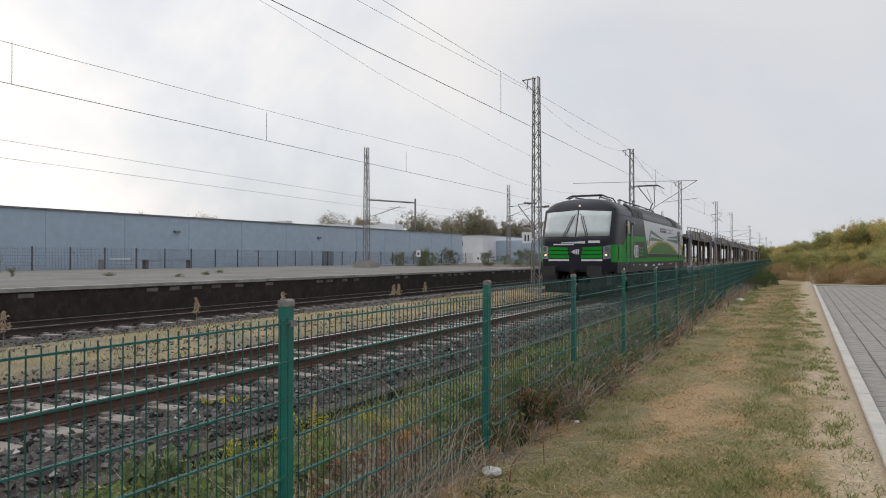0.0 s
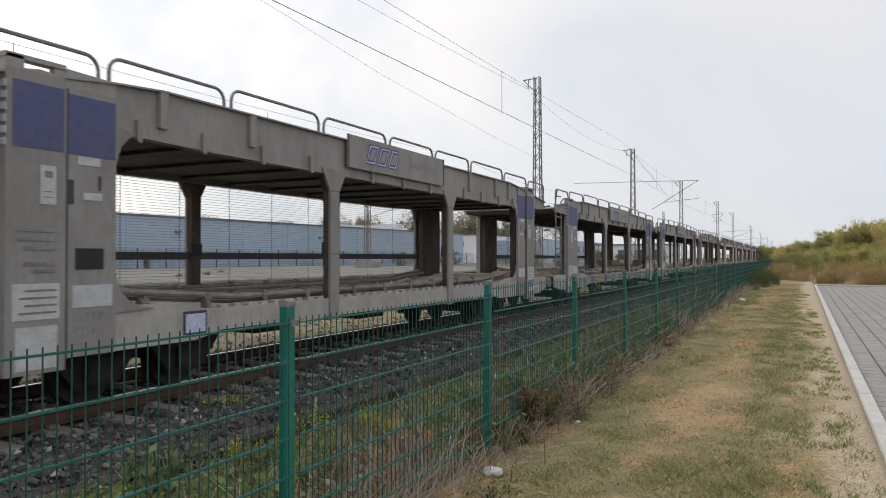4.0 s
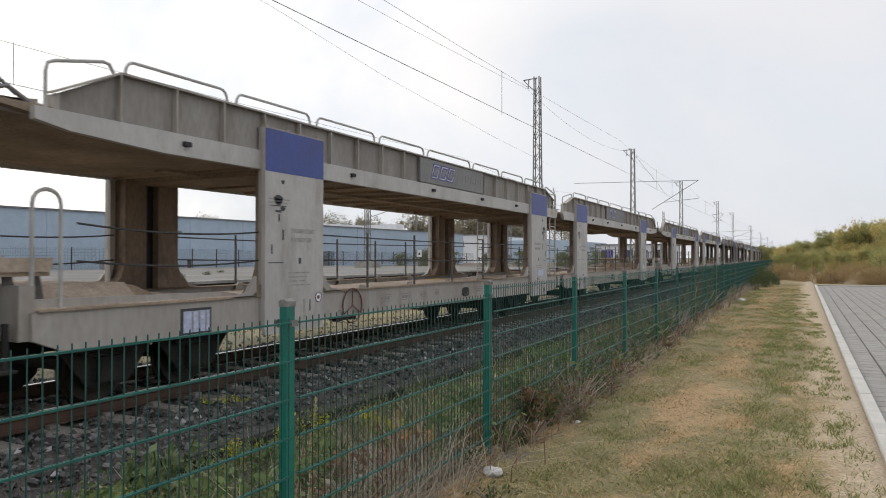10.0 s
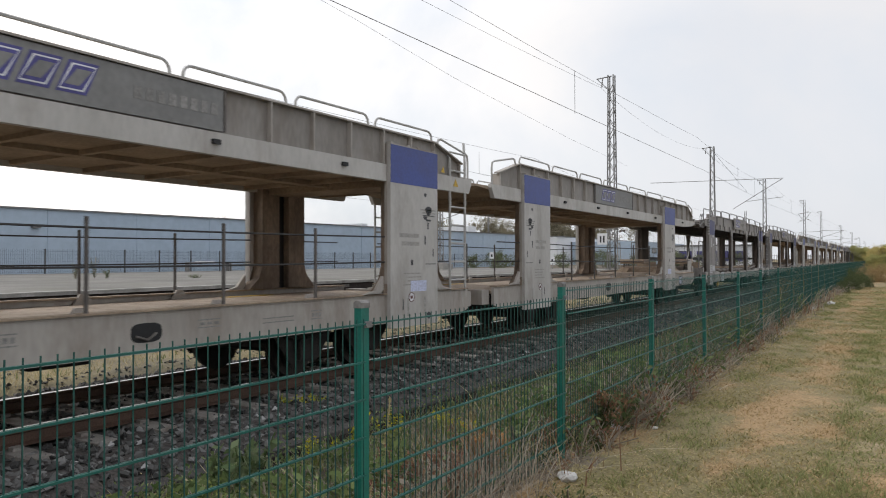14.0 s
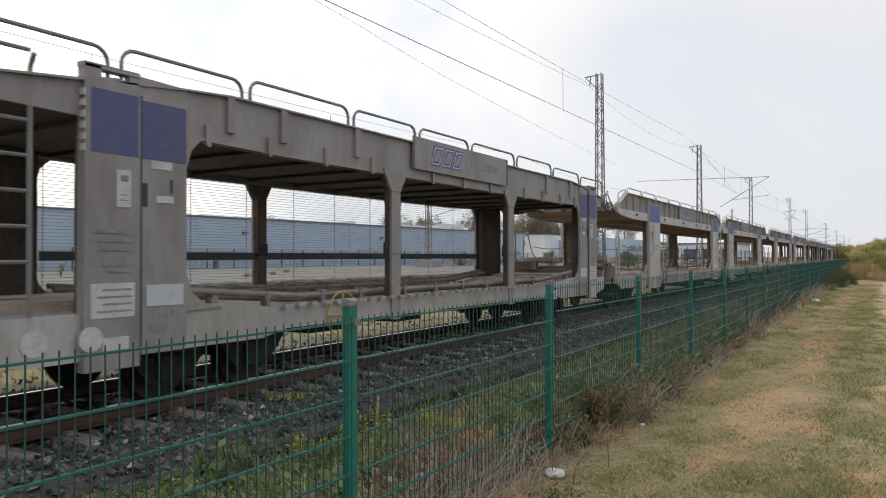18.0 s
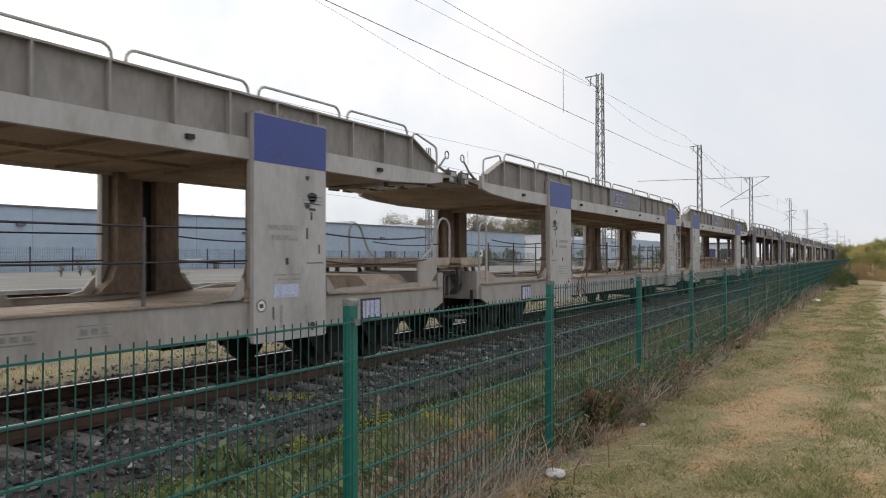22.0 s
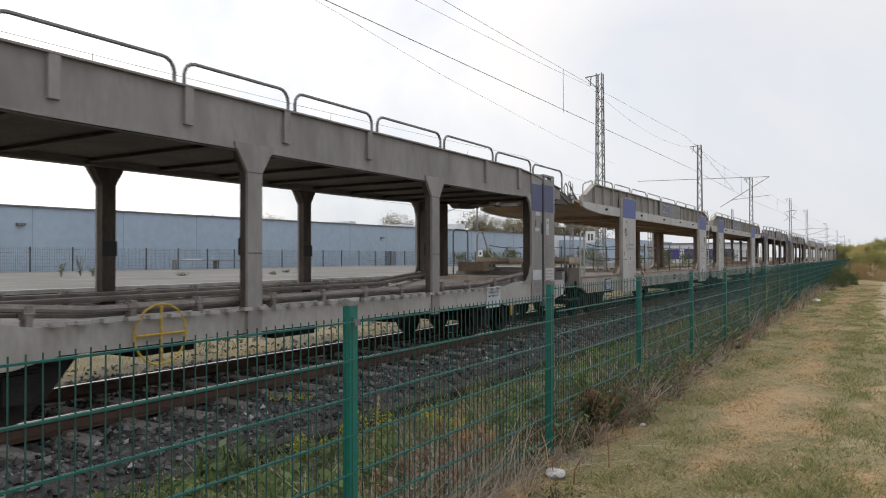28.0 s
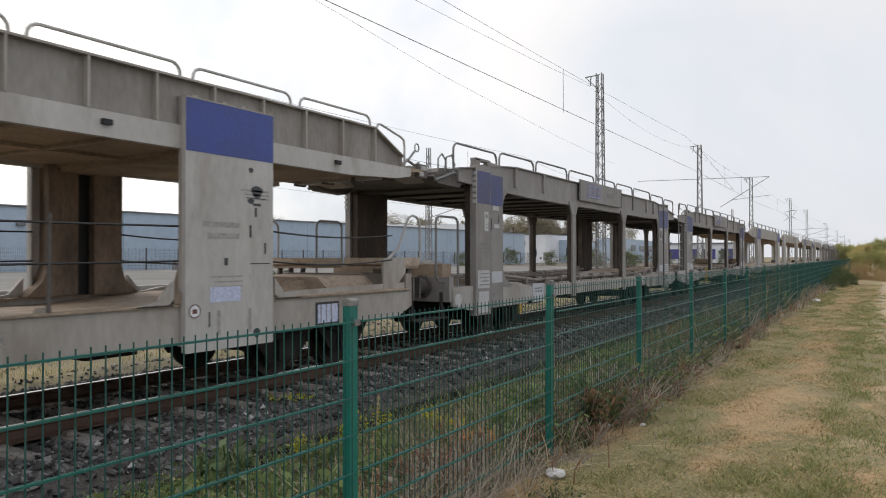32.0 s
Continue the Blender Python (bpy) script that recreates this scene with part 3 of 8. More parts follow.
rocks("ballast_stones", 26000, -9.9, -5.05, -0.5, 34, bed_z, (0.020, 0.050), M_STONE, "loose grey crushed ballast stones around the sleepers", off_rail)
rocks("pale_ballast_stones", 900, -9.7, -5.3, -0.5, 30, bed_z, (0.025, 0.055), M_PALESTONE, "scattered paler stones on the dark ballast", off_rail)
rocks("ballast_stones_far", 9000, -9.9, -5.05, 30, 100, bed_z, (0.03, 0.06), M_STONE, "grey crushed ballast stones further down the line", off_rail)
rocks("strewn_stones", 7000, -13.5, -9.9, 3, 60, lambda x: gz(x), (0.018, 0.04), M_STONE, "grey stones strewn over the grass strip", lambda x, y: np.array([noise.noise((a * 0.9, b * 0.35, 15.0)) for a, b in zip(x, y)]) > np.where(x > -10.6, -0.6, 0.05))
rocks("ballast_stones_beyond", 9000, -18.0, -13.4, 6, 70, lambda x: np.interp(np.abs(x - TRACK2), [0, 2.0, 2.45], [-0.2, -0.2, -0.36]), (0.025, 0.05), M_STONE, "grey ballast stones beside the platform track")

# added dark strip: the shadow line where the gravel path beside the ballast drops
bm = B()
for k in range(60):
    y0 = -6 + k * 1.6
    w = 0.012 * math.sin(k * 2.3)
    box(bm, -5.04 + w, -4.96 + w, y0, y0 + 1.58, -0.5, -0.325 + 0.015 * math.sin(k * 1.7))
thing("path_edging", "dark strip drawing the shadow line along the gravel path's edge", "edging", "", "structure", None, bm, M_WALLDARK)
bm = B()
prism(bm, [(-5.75, -0.5), (-5.75, -0.30), (-5.05, -0.315), (-5.05, -0.5)], -10, 110, "y")
thing("gravel_path", "grey fine gravel path beside the track", "path", "", "structure", None, bm, M_PATH)

# ---- platform behind the second track ----
PX, PZ, PEND = -17.6, 0.76, 57.0
platform = thing("platform", "long disused concrete platform with weathered paving", "platform", "", "structure")
bm = B()
box(bm, -42.5, PX - 0.32, -60, PEND, -0.4, PZ - 0.004)
part("platform_slab", bm, M_PLATFORM, platform)
bm = B()
box(bm, PX - 0.30, PX, -60, PEND, -0.4, PZ - 0.10)
part("platform_wall", bm, M_WALLDARK, platform, "sooty black retaining wall")
edge_bm = B()
box(edge_bm, -0.33, 0.06, 0.01, 1.49, -0.10, 0.0)
edge_me = mesh_of("edge_stone", edge_bm, M_CONC)
for k in range(50):
    part("edge_stone", edge_me, None, platform, "", pose(PX, -16 + k * 1.46, PZ + 0.004 * math.sin(k * 3.1)))
b0 = B()
box(b0, 0, 0.012, 0, 0.42, 0, 0.11)
block_me = mesh_of("pale_block", b0, M_BLOCK)
for k in range(70):
    if rng.uniform() < 0.6:
        part("pale_block", block_me, None, platform, "", pose(PX, -8 + k * 0.95 + rng.uniform(0, 0.4), PZ - 0.26))

# ---- parking place with its kerb ----
kerb = thing("kerb", "pale concrete kerb stones edging the parking place", "kerb", "", "structure")
kb = B()
prism(kb, [(-0.065, -0.25), (0.065, -0.25), (0.065, 0.035), (0.055, 0.05), (-0.055, 0.05), (-0.065, 0.035)], 0.004, 0.996, "y")
kerb_me = mesh_of("kerb_stone", kb, M_KERB)
for k in range(52):
    y = -8 + k
    part("kerb_stone", kerb_me, None, kerb, "", pose(KA + KS * y, y, -0.005 + 0.002 * math.sin(k * 2.7), 0, 0, -math.degrees(math.atan(KS))))
for k in range(24):
    part("kerb_stone", kerb_me, None, kerb, "", pose(KA + KS * 44 + 0.05 + k, 44.05, -0.005, 0, 0, -90))
lot = thing("parking_place", "grey concrete block paving of the parking place", "paving", "", "structure")
bm = B()
box(bm, 0.66, 26, -30, 44, -0.3, -0.052)
part("paving_bed", bm, M_JOINT, lot)


def paver_mesh(w, d):
    b = B()
    prism(b, [(0.010, -0.08), (w - 0.010, -0.08), (w - 0.010, -0.010), (w - 0.020, 0), (0.020, 0), (0.010, -0.010)], 0.010, d - 0.010, "y")
    return mesh_of("paver", b, M_PAVER)


# ---- the long pale blue hall and what stands behind it ----
HX, HEND = -44.5, 96.0
hall = thing("factory_hall", "long low factory hall clad in pale blue metal sheet", "building")
bm = B()
prism(bm, [(-8.0, 0.3), (HEND, 0.3), (HEND, 5.02), (-8.0, 4.55)], HX - 40, HX, "x")
part("wall", bm, M_HALL, hall, "pale blue sheet metal cladding")
for k in range(17):
    y = -7.0 + k * 6.2
    bm = B()
    box(bm, HX, HX + 0.035, y, y + 0.10, 0.3, 4.53 + (y + 8) / (HEND + 8) * 0.47)
    part("cladding_joint", bm, M_HALL, hall)
bm = B()
prism(bm, [(-8.1, 4.55), (HEND + 0.1, 5.02), (HEND + 0.1, 5.12), (-8.1, 4.65)], HX - 40.2, HX + 0.12, "x")
part("roof", bm, M_HALLTRIM, hall, "grey flat roof edge")
for y in (23.0, 41.0, 60.0):
    bm = B()
    box(bm, HX, HX + 0.25, y, y + 0.5, 3.55, 3.7)
    part("wall_lamp", bm, M_HALLTRIM, hall)
for y0, y1, h in ((70, 76, 0.55), (83, 85, 1.1), (60, 61, 0.5)):
    bm = B()
    box(bm, HX - 9, HX - 4, y0, y1, 4.9, 5.0 + h)
    part("roof_unit", bm, M_WHITEWALL, hall, "white ventilation box on the roof")

annex = thing("white_factory_building", "white flat-roofed factory building behind the sidings", "building")
bm = B()
box(bm, -70, -48, 112, 150, 0.3, 5.4)
part("wall", bm, M_WHITEWALL, annex)
bm = B()
box(bm, -48, -36, 118, 150, 0.3, 4.6)
part("side_wing", bm, M_HALL, annex, "pale blue lower wing")
bm = B()
box(bm, -70.1, -47.9, 111.9, 150, 5.4, 5.55)
part("roof", bm, M_HALLTRIM, annex)
for k in range(5):
    bm = B()
    box(bm, -36.0, -35.95, 121 + k * 5.2, 124 + k * 5.2, 2.6, 3.6)
    part("window", bm, M_DARKGLASS, annex)
for k, w in enumerate((0.9, 0.8, 0.9, 0.8, 0.9, 0.7, 0.8)):
    bm = B()
    box(bm, -64 + k * 1.9, -64 + k * 1.9 + w, 111.94, 111.99, 3.6, 4.4)
    part("lettering_bar", bm, M_INK, annex)
low = thing("low_blue_shed", "low white and blue shed beside the line", "building")
bm = B()
box(bm, -30, -18, 118, 128, 0.2, 3.6)
part("wall", bm, M_WHITEWALL, low)
bm = B()
box(bm, -30.2, -17.8, 117.8, 128.2, 3.6, 3.8)
part("roof", bm, M_HALLTRIM, low)
for k in range(4):
    bm = B()
    box(bm, -29.2 + k * 2.8, -27.2 + k * 2.8, 117.93, 117.99, 1.2, 2.8)
    part("window", bm, M_SIGN_BLUE, low)

# fence in front of the hall
hall_fence = thing("hall_fence", "thin dark mesh fence with slim posts before the hall", "fence")
pb = B()
box(pb, -0.03, 0.03, -0.03, 0.03, 0, 1.45)
post_me = mesh_of("post", pb, M_WIRE)
pb = B()
for z in np.arange(0.1, 1.41, 0.2):
    box(pb, -0.004, 0.004, 0.03, 2.47, z, z + 0.008)
for y in np.arange(0.1, 2.45, 0.1):
    box(pb, -0.003, 0.003, y, y + 0.006, 0.05, 1.43)
net_me = mesh_of("mesh_panel", pb, M_WIRE)
for k in range(32):
    y = 12 + k * 2.5
    part("post", post_me, None, hall_fence, "", pose(-41.0, y, PZ))
    part("mesh_panel", net_me, None, hall_fence, "", pose(-41.0, y, PZ))
# bench-like bin shelter and gate before the hall
rackb = thing("bicycle_rack", "long low grey metal rack in front of the hall", "rack", "", "", pose(-40, 30.9, PZ))
for dy, dz, ly in ((0, 0.60, 3.5), (3.6, 0.58, 3.8)):
    bm = B()
    box(bm, -0.25, 0.25, dy, dy + ly, dz, dz + 0.05)
    part("top_rail", bm, M_GALV, rackb)
    for q in (dy, dy + ly - 0.06):
        bm = B()
        box(bm, -0.2, 0.2, q, q + 0.06, 0, dz)
        part("leg", bm, M_GALV, rackb)
bm = B()
box(bm, -0.2, 0.26, 0.8, 2.1, 0.65, 0.72)
part("white_board", bm, M_WHITEWALL, rackb, "white board lying on the rack")
gate = thing("hall_gate", "dark steel bar gate in the hall fence", "gate", "", "", pose(-40.9, 56.0, PZ))
for k in range(12):
    bm = B()
    box(bm, -0.02, 0.02, k * 0.16, k * 0.16 + 0.04, 0, 1.4)
    part("bar", bm, M_WIRE, gate)


# ---- green mesh fence beside the camera ----
FX = -2.15
fence = thing("mesh_fence", "dark green double-bar mesh fence with square posts", "fence")
POSTS = [-4.7, -2.24, 0.22, 2.66, 5.08, 7.53] + [10.02 + 2.5 * k for k in range(36)]
bm = B()
box(bm, -0.02, 0.02, -0.03, 0.03, -0.3, 1.30)
box(bm, -0.021, -0.012, -0.031, 0.031, -0.3, 1.301)
post_me = mesh_of("post", bm, M_FENCEPOST)
bm = B()
prism(bm, [(-0.024, 1.30), (0.024, 1.30), (0.024, 1.325), (0.01, 1.335), (-0.01, 1.335), (-0.024, 1.325)], -0.034, 0.034, "y")
cap_me = mesh_of("cap", bm, M_CAP)
bm = B()
disc(bm, (0.026, 0.0, 1.22), "x", 0.012, 0.02, 8)
box(bm, 0.02, 0.03, -0.012, 0.045, 1.205, 1.235)
clip_me = mesh_of("clamp", bm, M_GALV)


def fence_panel(length):
    b = B()
    n = int(length / 0.05)
    for k in range(n + 1):
        y = 0.01 + k * (length - 0.02) / n
        box(b, -0.002, 0.002, y - 0.002, y + 0.002, 0.03, 1.24)
    wires = mesh_of("wires", b, M_FENCEWIRE)
    b = B()
    for s in (-1, 1):
        box(b, s * 0.0055 - 0.003, s * 0.0055 + 0.003, 0, length, -0.004, 0.004)
    return wires, mesh_of("crossbar", b, M_FENCE)


wires_me, bar_me = fence_panel(2.38)
for k, y in enumerate(POSTS):
    up = 0.02 if y > 4 else 0.0
    p = part("post", post_me, None, fence, "", pose(FX, y, up, 0, 0.4 * math.sin(k * 2.1), 0))
    part("cap", cap_me, None, p)
    if y < 30:
        part("clamp", clip_me, None, p, "small grey metal clamp")
    lift = 0.075 if y > 4.9 else 0.01
    panel = part("mesh_panel", wires_me, None, fence, "", pose(FX + 0.035, y + 0.04, lift))
    for z in (1.215, 1.035, 0.857, 0.679, 0.501, 0.323, 0.145):
        part("crossbar", bar_me, None, panel, "", pose(0, 0, z))


# ---- overhead line ----
def lattice(height, w0, w1, legw=0.06, step=0.55):
    """Four tapering legs and their zigzag lacing."""
    legs, lace = [], B()
    for sx in (-1, 1):
        for sy in (-1, 1):
            b = B()
            tube(b, [(sx * w0, sy * w0, 0), (sx * w1, sy * w1, height)], legw * 0.62, 4)
            legs.append(b)
    n = int(height / step)
    for k in range(n):
        z0, z1 = k * step, (k + 1) * step
        a, c = w0 + (w1 - w0) * z0 / height, w0 + (w1 - w0) * z1 / height
        d = 1 if k % 2 else -1
        for s in (-1, 1):
            tube(lace, [(d * a, s * a, z0), (-d * c, s * c, z1)], 0.018, 4)
            tube(lace, [(s * a, -d * a, z0), (s * c, d * c, z1)], 0.018, 4)
    return legs, lace


def catenary_mast(name, label, height, at, w0=0.2, w1=0.12, arms=(), base=True, group="overhead line masts"):
    m = thing(name, label, "catenary mast", group, "", at)
    legs, lace = lattice(height, w0, w1)
    for b in legs:
        part("leg", b, M_GALV, m)
    part("lacing", lace, M_GALV, m, "zigzag steel lacing")
    if base:
        b = B()
        box(b, -0.45, 0.45, -0.45, 0.45, -0.6, 0.25)
        part("foundation", b, M_CONC, m)
    for s, reach, z in arms:
        b = B()
        tube(b, [(0, 0, z + 0.9), (s * reach * 0.35, 0, z + 0.95)], 0.035)
        tube(b, [(0, 0, z - 0.4), (s * reach * 0.98, 0, z + 0.85)], 0.03)
        tube(b, [(0, 0, z + 0.95), (s * reach, 0, z + 0.9)], 0.022)
        tube(b, [(s * reach * 0.3, 0, z + 0.0), (s * reach * 1.05, 0, z - 0.55)], 0.02)
        c = part("cantilever", b, M_GALV, m, "slanting tubular cantilever")
        for q in (z + 0.92, z - 0.25):
            b = B()
            for k in range(5):
                disc(b, (s * (0.35 + 0.07 * k), 0, q + 0.01 * k), "x", 0.06, 0.03, 10)
            part("insulator", b, M_INSUL, c)
    return m


def top_bracket(m, z, s=-1):
    b = B()
    tube(b, [(0, 0, z - 0.05), (s * 0.75, 0, z - 0.1)], 0.03)
    tube(b, [(s * 0.75, 0, z - 0.1), (s * 0.1, 0, z - 0.75)], 0.022)
    tube(b, [(s * 0.45, 0, z - 0.1), (s * 0.5, 0, z - 0.55)], 0.03)
    part("top_bracket", b, M_GALV, m, "angled bracket carrying the feeder wire")


MX = -11.6
MASTS = [33.9, 57.2, 83.9, 126, 158, 225, 290, 360, 440]
for k, y in enumerate(MASTS):
    arms = [] if k in (1, 2) else [(1, 0.9, 8.3), (-1, 0.9, 8.1)] if k == 3 else [(1, 3.9, 6.42), (-1, 3.9, 6.25)] if k else [(-1, 1.0, 3.6), (1, 0.9, 3.4)]
    m = catenary_mast("catenary_mast", "grey lattice steel mast of the overhead line" if k else "tall lattice steel mast with short crossarms and top bracket",
                      10.9 if k == 0 else 10.5 if k < 3 else 11.2, pose(MX, y, -0.25), 0.21, 0.13, arms)
    top_bracket(m, 10.9 if k == 0 else 10.5 if k < 3 else 11.2)
    if k == 0:
        mast_1 = m
    if k == 2:
        b = B()
        tube(b, [(-12.43, 0, 10.82), (1.86, 0, 10.51)], 0.03)
        tube(b, [(1.86, 0, 10.51), (-3.21, 0, 7.38)], 0.035)
        tube(b, [(-1.84, 0, 8.15), (1.84, 0, 8.48)], 0.025)
        part("cantilever", b, M_GALV, m, "long crossarm with a slanting stay")
b = B()
box(b, -0.55, -0.05, -0.62, -0.60, 2.5, 3.05)
box(b, -0.2, -0.1, -0.60, -0.1, 2.7, 2.76)
sig = part("sign_plate", b, M_WHITE, mast_1, "white rectangular railway sign")
b = B()
box(b, -0.42, -0.34, -0.626, -0.622, 2.6, 2.92)
box(b, -0.26, -0.18, -0.626, -0.622, 2.6, 2.92)
part("worn_lettering", b, M_INK, sig)

catenary_mast("platform_mast", "lattice mast standing on a concrete block on the platform", 9.3, pose(-30.6, 47.8, PZ + 0.3), 0.2, 0.12, ())
b = B()
box(b, -0.8, 0.8, -0.6, 0.9, 0, 0.42)
thing("mast_block", "grey concrete block under the platform mast", "concrete block", "", "", pose(-30.6, 47.6, PZ), b, M_CONC)
gantry = thing("drop_post_arm", "horizontal arm with a drop post for the overhead wires", "catenary arm", "", "", pose(-30.6, 47.8, 6.15))
b = B()
tube(b, [(0.2, 0, 0), (0.6, 7.0, 0.25)], 0.07)
part("arm", b, M_GALV, gantry)
b = B()
tube(b, [(0.6, 7.0, 0.6), (0.6, 7.0, -2.2)], 0.08)
part("drop_post", b, M_GALV, gantry)
b = B()
tube(b, [(0.2, 0.4, -1.3), (0.4, 4.6, -0.25)], 0.03)
tube(b, [(0.3, 3.0, -0.45), (0.5, 5.4, -0.3)], 0.025)
tube(b, [(0.6, 7.0, -1.6), (0.5, 9.4, -0.2)], 0.03)
part("stay", b, M_GALV, gantry)
catenary_mast("siding_mast", "far lattice mast above the sidings", 10.4, pose(-32.86, 85, 0.5), 0.22, 0.13, [(1, 3.5, 6.7)])
catenary_mast("siding_mast", "far lattice mast above the sidings", 9.5, pose(-21.0, 130, 0.3), 0.2, 0.12, [(1, 3.5, 5.6)])
catenary_mast("siding_mast", "far lattice mast above the sidings", 9.0, pose(-24.0, 175, 0.3), 0.2, 0.12, [(1, 3.5, 5.6), (-1, 3.5, 5.6)])


def overhead(name, label, pts, r=0.011, droppers=()):
    b = B()
    tube(b, pts, r, 5)
    ob = thing(name, label, "overhead wire", "overhead wires", "", None, b, M_CATENARY)
    for p, q in droppers:
        b = B()
        tube(b, [p, q], 0.007, 4)
        part("dropper", b, M_WIRE, ob)
    return ob


def sagging(x, ys, zhi, sag):
    """A wire hung from support to support."""
    pts = []
    for a, c in zip(ys, ys[1:]):
        for k in range(10):
            f = k / 10
            pts.append((x, a + (c - a) * f, zhi - sag * 4 * f * (1 - f)))
    return pts + [(x, ys[-1], zhi)]


SUP = [-24.0] + MASTS
overhead("contact_wire", "dark contact wire over the main track", [(TRACK1 + (0.25 if k % 2 else -0.15), y, 5.63) for k, y in enumerate([-24] + MASTS)], 0.0075)
overhead("messenger_wire", "sagging messenger wire with droppers", sagging(TRACK1, SUP, 7.15, 0.38), 0.005,
         [((TRACK1, y, 5.63), (TRACK1, y, z)) for y, z in ((18.8, 6.88), (6.0, 6.77), (44.0, 6.9), (50.0, 6.85), (70, 6.85))])
overhead("feeder_wire", "feeder wire hung from the mast brackets", sagging(MX - 0.55, SUP, 10.1, 0.7), 0.006)
overhead("feeder_wire", "thin sagging cable strung between the masts", [(-11.0, -20.0, 9.2), (-11.0, 4.0, 8.1), (-11.0, 13.3, 7.42), (-11.0, 18.0, 6.98), (-11.0, 27.0, 6.45), (-11.2, 35.0, 6.25)], 0.004)
overhead("stay_wire", "slanting stay wire between the masts", [(TRACK1 - 0.3, 37.5, 7.3), (TRACK1, 47.0, 5.7)], 0.008)
hung = overhead("messenger_wire", "faint messenger wire carrying the platform track's contact wire", sagging(TRACK2, SUP, 6.85, 0.5) + [(MX, SUP[-1] + 0.02, 6.9)], 0.006,
                [((TRACK2, y, 5.45), (TRACK2, y, 6.4)) for y in (9.9, 18.5, 28)])
b = B()
tube(b, [(TRACK2, y, 5.45) for y in SUP], 0.009, 5)
part("contact_wire", b, M_CATENARY, hung)
for dx, z in ((-27.5, 6.0), (-27.5, 5.3)):
    overhead("siding_wire", "faint overhead wire above the sidings", [(dx, 0, z + 0.25), (dx - 1, 47, z), (dx - 2, 94, z + 0.2)], 0.008)


# ---- the train: parts shared by the wagons ----
def hoop(bm, x, y0, y1, z0, z1, r=0.02, rad=0.14):
    """A rail bent down at both ends."""
    arc = [(rad * (1 - math.cos(a)), rad * (1 - math.sin(a))) for a in (0, 0.4, 0.8, 1.2, math.pi / 2)]
    tube(bm, [(x, y0, z0)] + [(x, y0 + p, z1 - q) for p, q in arc] + [(x, y1 - p, z1 - q) for p, q in arc[::-1]] + [(x, y1, z0)], r, 6)


def wheelset_mesh(r):
    b = B()
    for s in (-1, 1):
        disc(b, (s * 0.7525, 0, 0), "x", r, 0.10, 20)
        disc(b, (s * 0.70, 0, 0), "x", r + 0.03, 0.03, 20)
        disc(b, (s * 0.82, 0, 0), "x", r * 0.72, 0.03, 16)
        for k in range(4):
            a = k * math.pi / 2 + 0.4
            disc(b, (s * 0.83, r * 0.5 * math.cos(a), r * 0.5 * math.sin(a)), "x", 0.045, 0.04, 8)
    disc(b, (0, 0, 0), "x", 0.08, 2.1, 10)
    return mesh_of("wheelset", b, M_WHEEL)


WHEEL_S, WHEEL_L = wheelset_mesh(0.365), wheelset_mesh(0.62)
wheels = []          # (wheelset, radius, owner) for the turning


def guards(parent, y, top=0.66):
    """Axle guards, springs and boxes on both sides of one axle."""
    for s in (-1, 1):
        b = B()
        prism(b, [(y - 0.62, top), (y + 0.62, top), (y + 0.24, 0.2), (y - 0.24, 0.2)], s * 0.98 - 0.015, s * 0.98 + 0.015, "x")
        box(b, s * 0.98 - 0.09, s * 0.98 + 0.09, y - 0.15, y + 0.15, 0.24, 0.5)
        for k in range(4):
            box(b, s * 1.02 - 0.05, s * 1.02 + 0.05, y - 0.5 + k * 0.07, y + 0.5 - k * 0.07, 0.6 - k * 0.03, 0.625 - k * 0.03)
        part("axle_guard", b, M_BOGIE, parent, "black axle guard with leaf spring")


def buffers(parent, y, d, mat_):
    for s in (-1, 1):
        b = B()
        disc(b, (s * 0.875, y + d * 0.03, 1.04), "y", 0.19, 0.06, 16)
        disc(b, (s * 0.875, y + d * 0.2, 1.04), "y", 0.135, 0.4, 16)
        disc(b, (s * 0.875, y + d * 0.38, 1.04), "y", 0.15, 0.05, 16)
        disc(b, (s * 0.875, y + d * 0.45, 1.04), "y", 0.10, 0.3, 14)
        box(b, s * 0.875 - 0.21, s * 0.875 + 0.21, y + d * 0.60 - 0.02, y + d * 0.60 + 0.02, 0.87, 1.21)
        part("buffer", b, M_BUFFER, parent, "grimy grey steel buffer")
        b = B()
        box(b, s * 1.30 - 0.02, s * 1.30 + 0.02, y + d * 0.10 - 0.025, y + d * 0.10 + 0.025, 0.54, 0.95)
        box(b, s * 1.30 - 0.16, s * 1.30 + 0.12, y + d * 0.06, y + d * 0.46, 0.52, 0.545) if d > 0 else box(b, s * 1.30 - 0.16, s * 1.30 + 0.12, y + d * 0.46, y + d * 0.06, 0.52, 0.545)
        part("shunter_step", b, mat_, parent, "hanging steel step")
    b = B()
    box(b, -0.06, 0.06, min(y, y + d * 0.5), max(y, y + d * 0.5), 0.98, 1.1)
    tube(b, [(0, y + d * 0.35, 1.0), (0.02, y + d * 0.5, 0.75), (0, y + d * 0.6, 0.95)], 0.035)
    part("coupler", b, M_BOGIE, parent, "screw coupling and hook")
    for s in (-0.35, 0.35):
        b = B()
        tube(b, [(s, y, 0.85), (s, y + d * 0.25, 0.62), (s * 0.8, y + d * 0.55, 0.66), (s * 0.6, y + d * 0.7, 0.85)], 0.028)
        part("brake_hose", b, M_BLACK, parent)


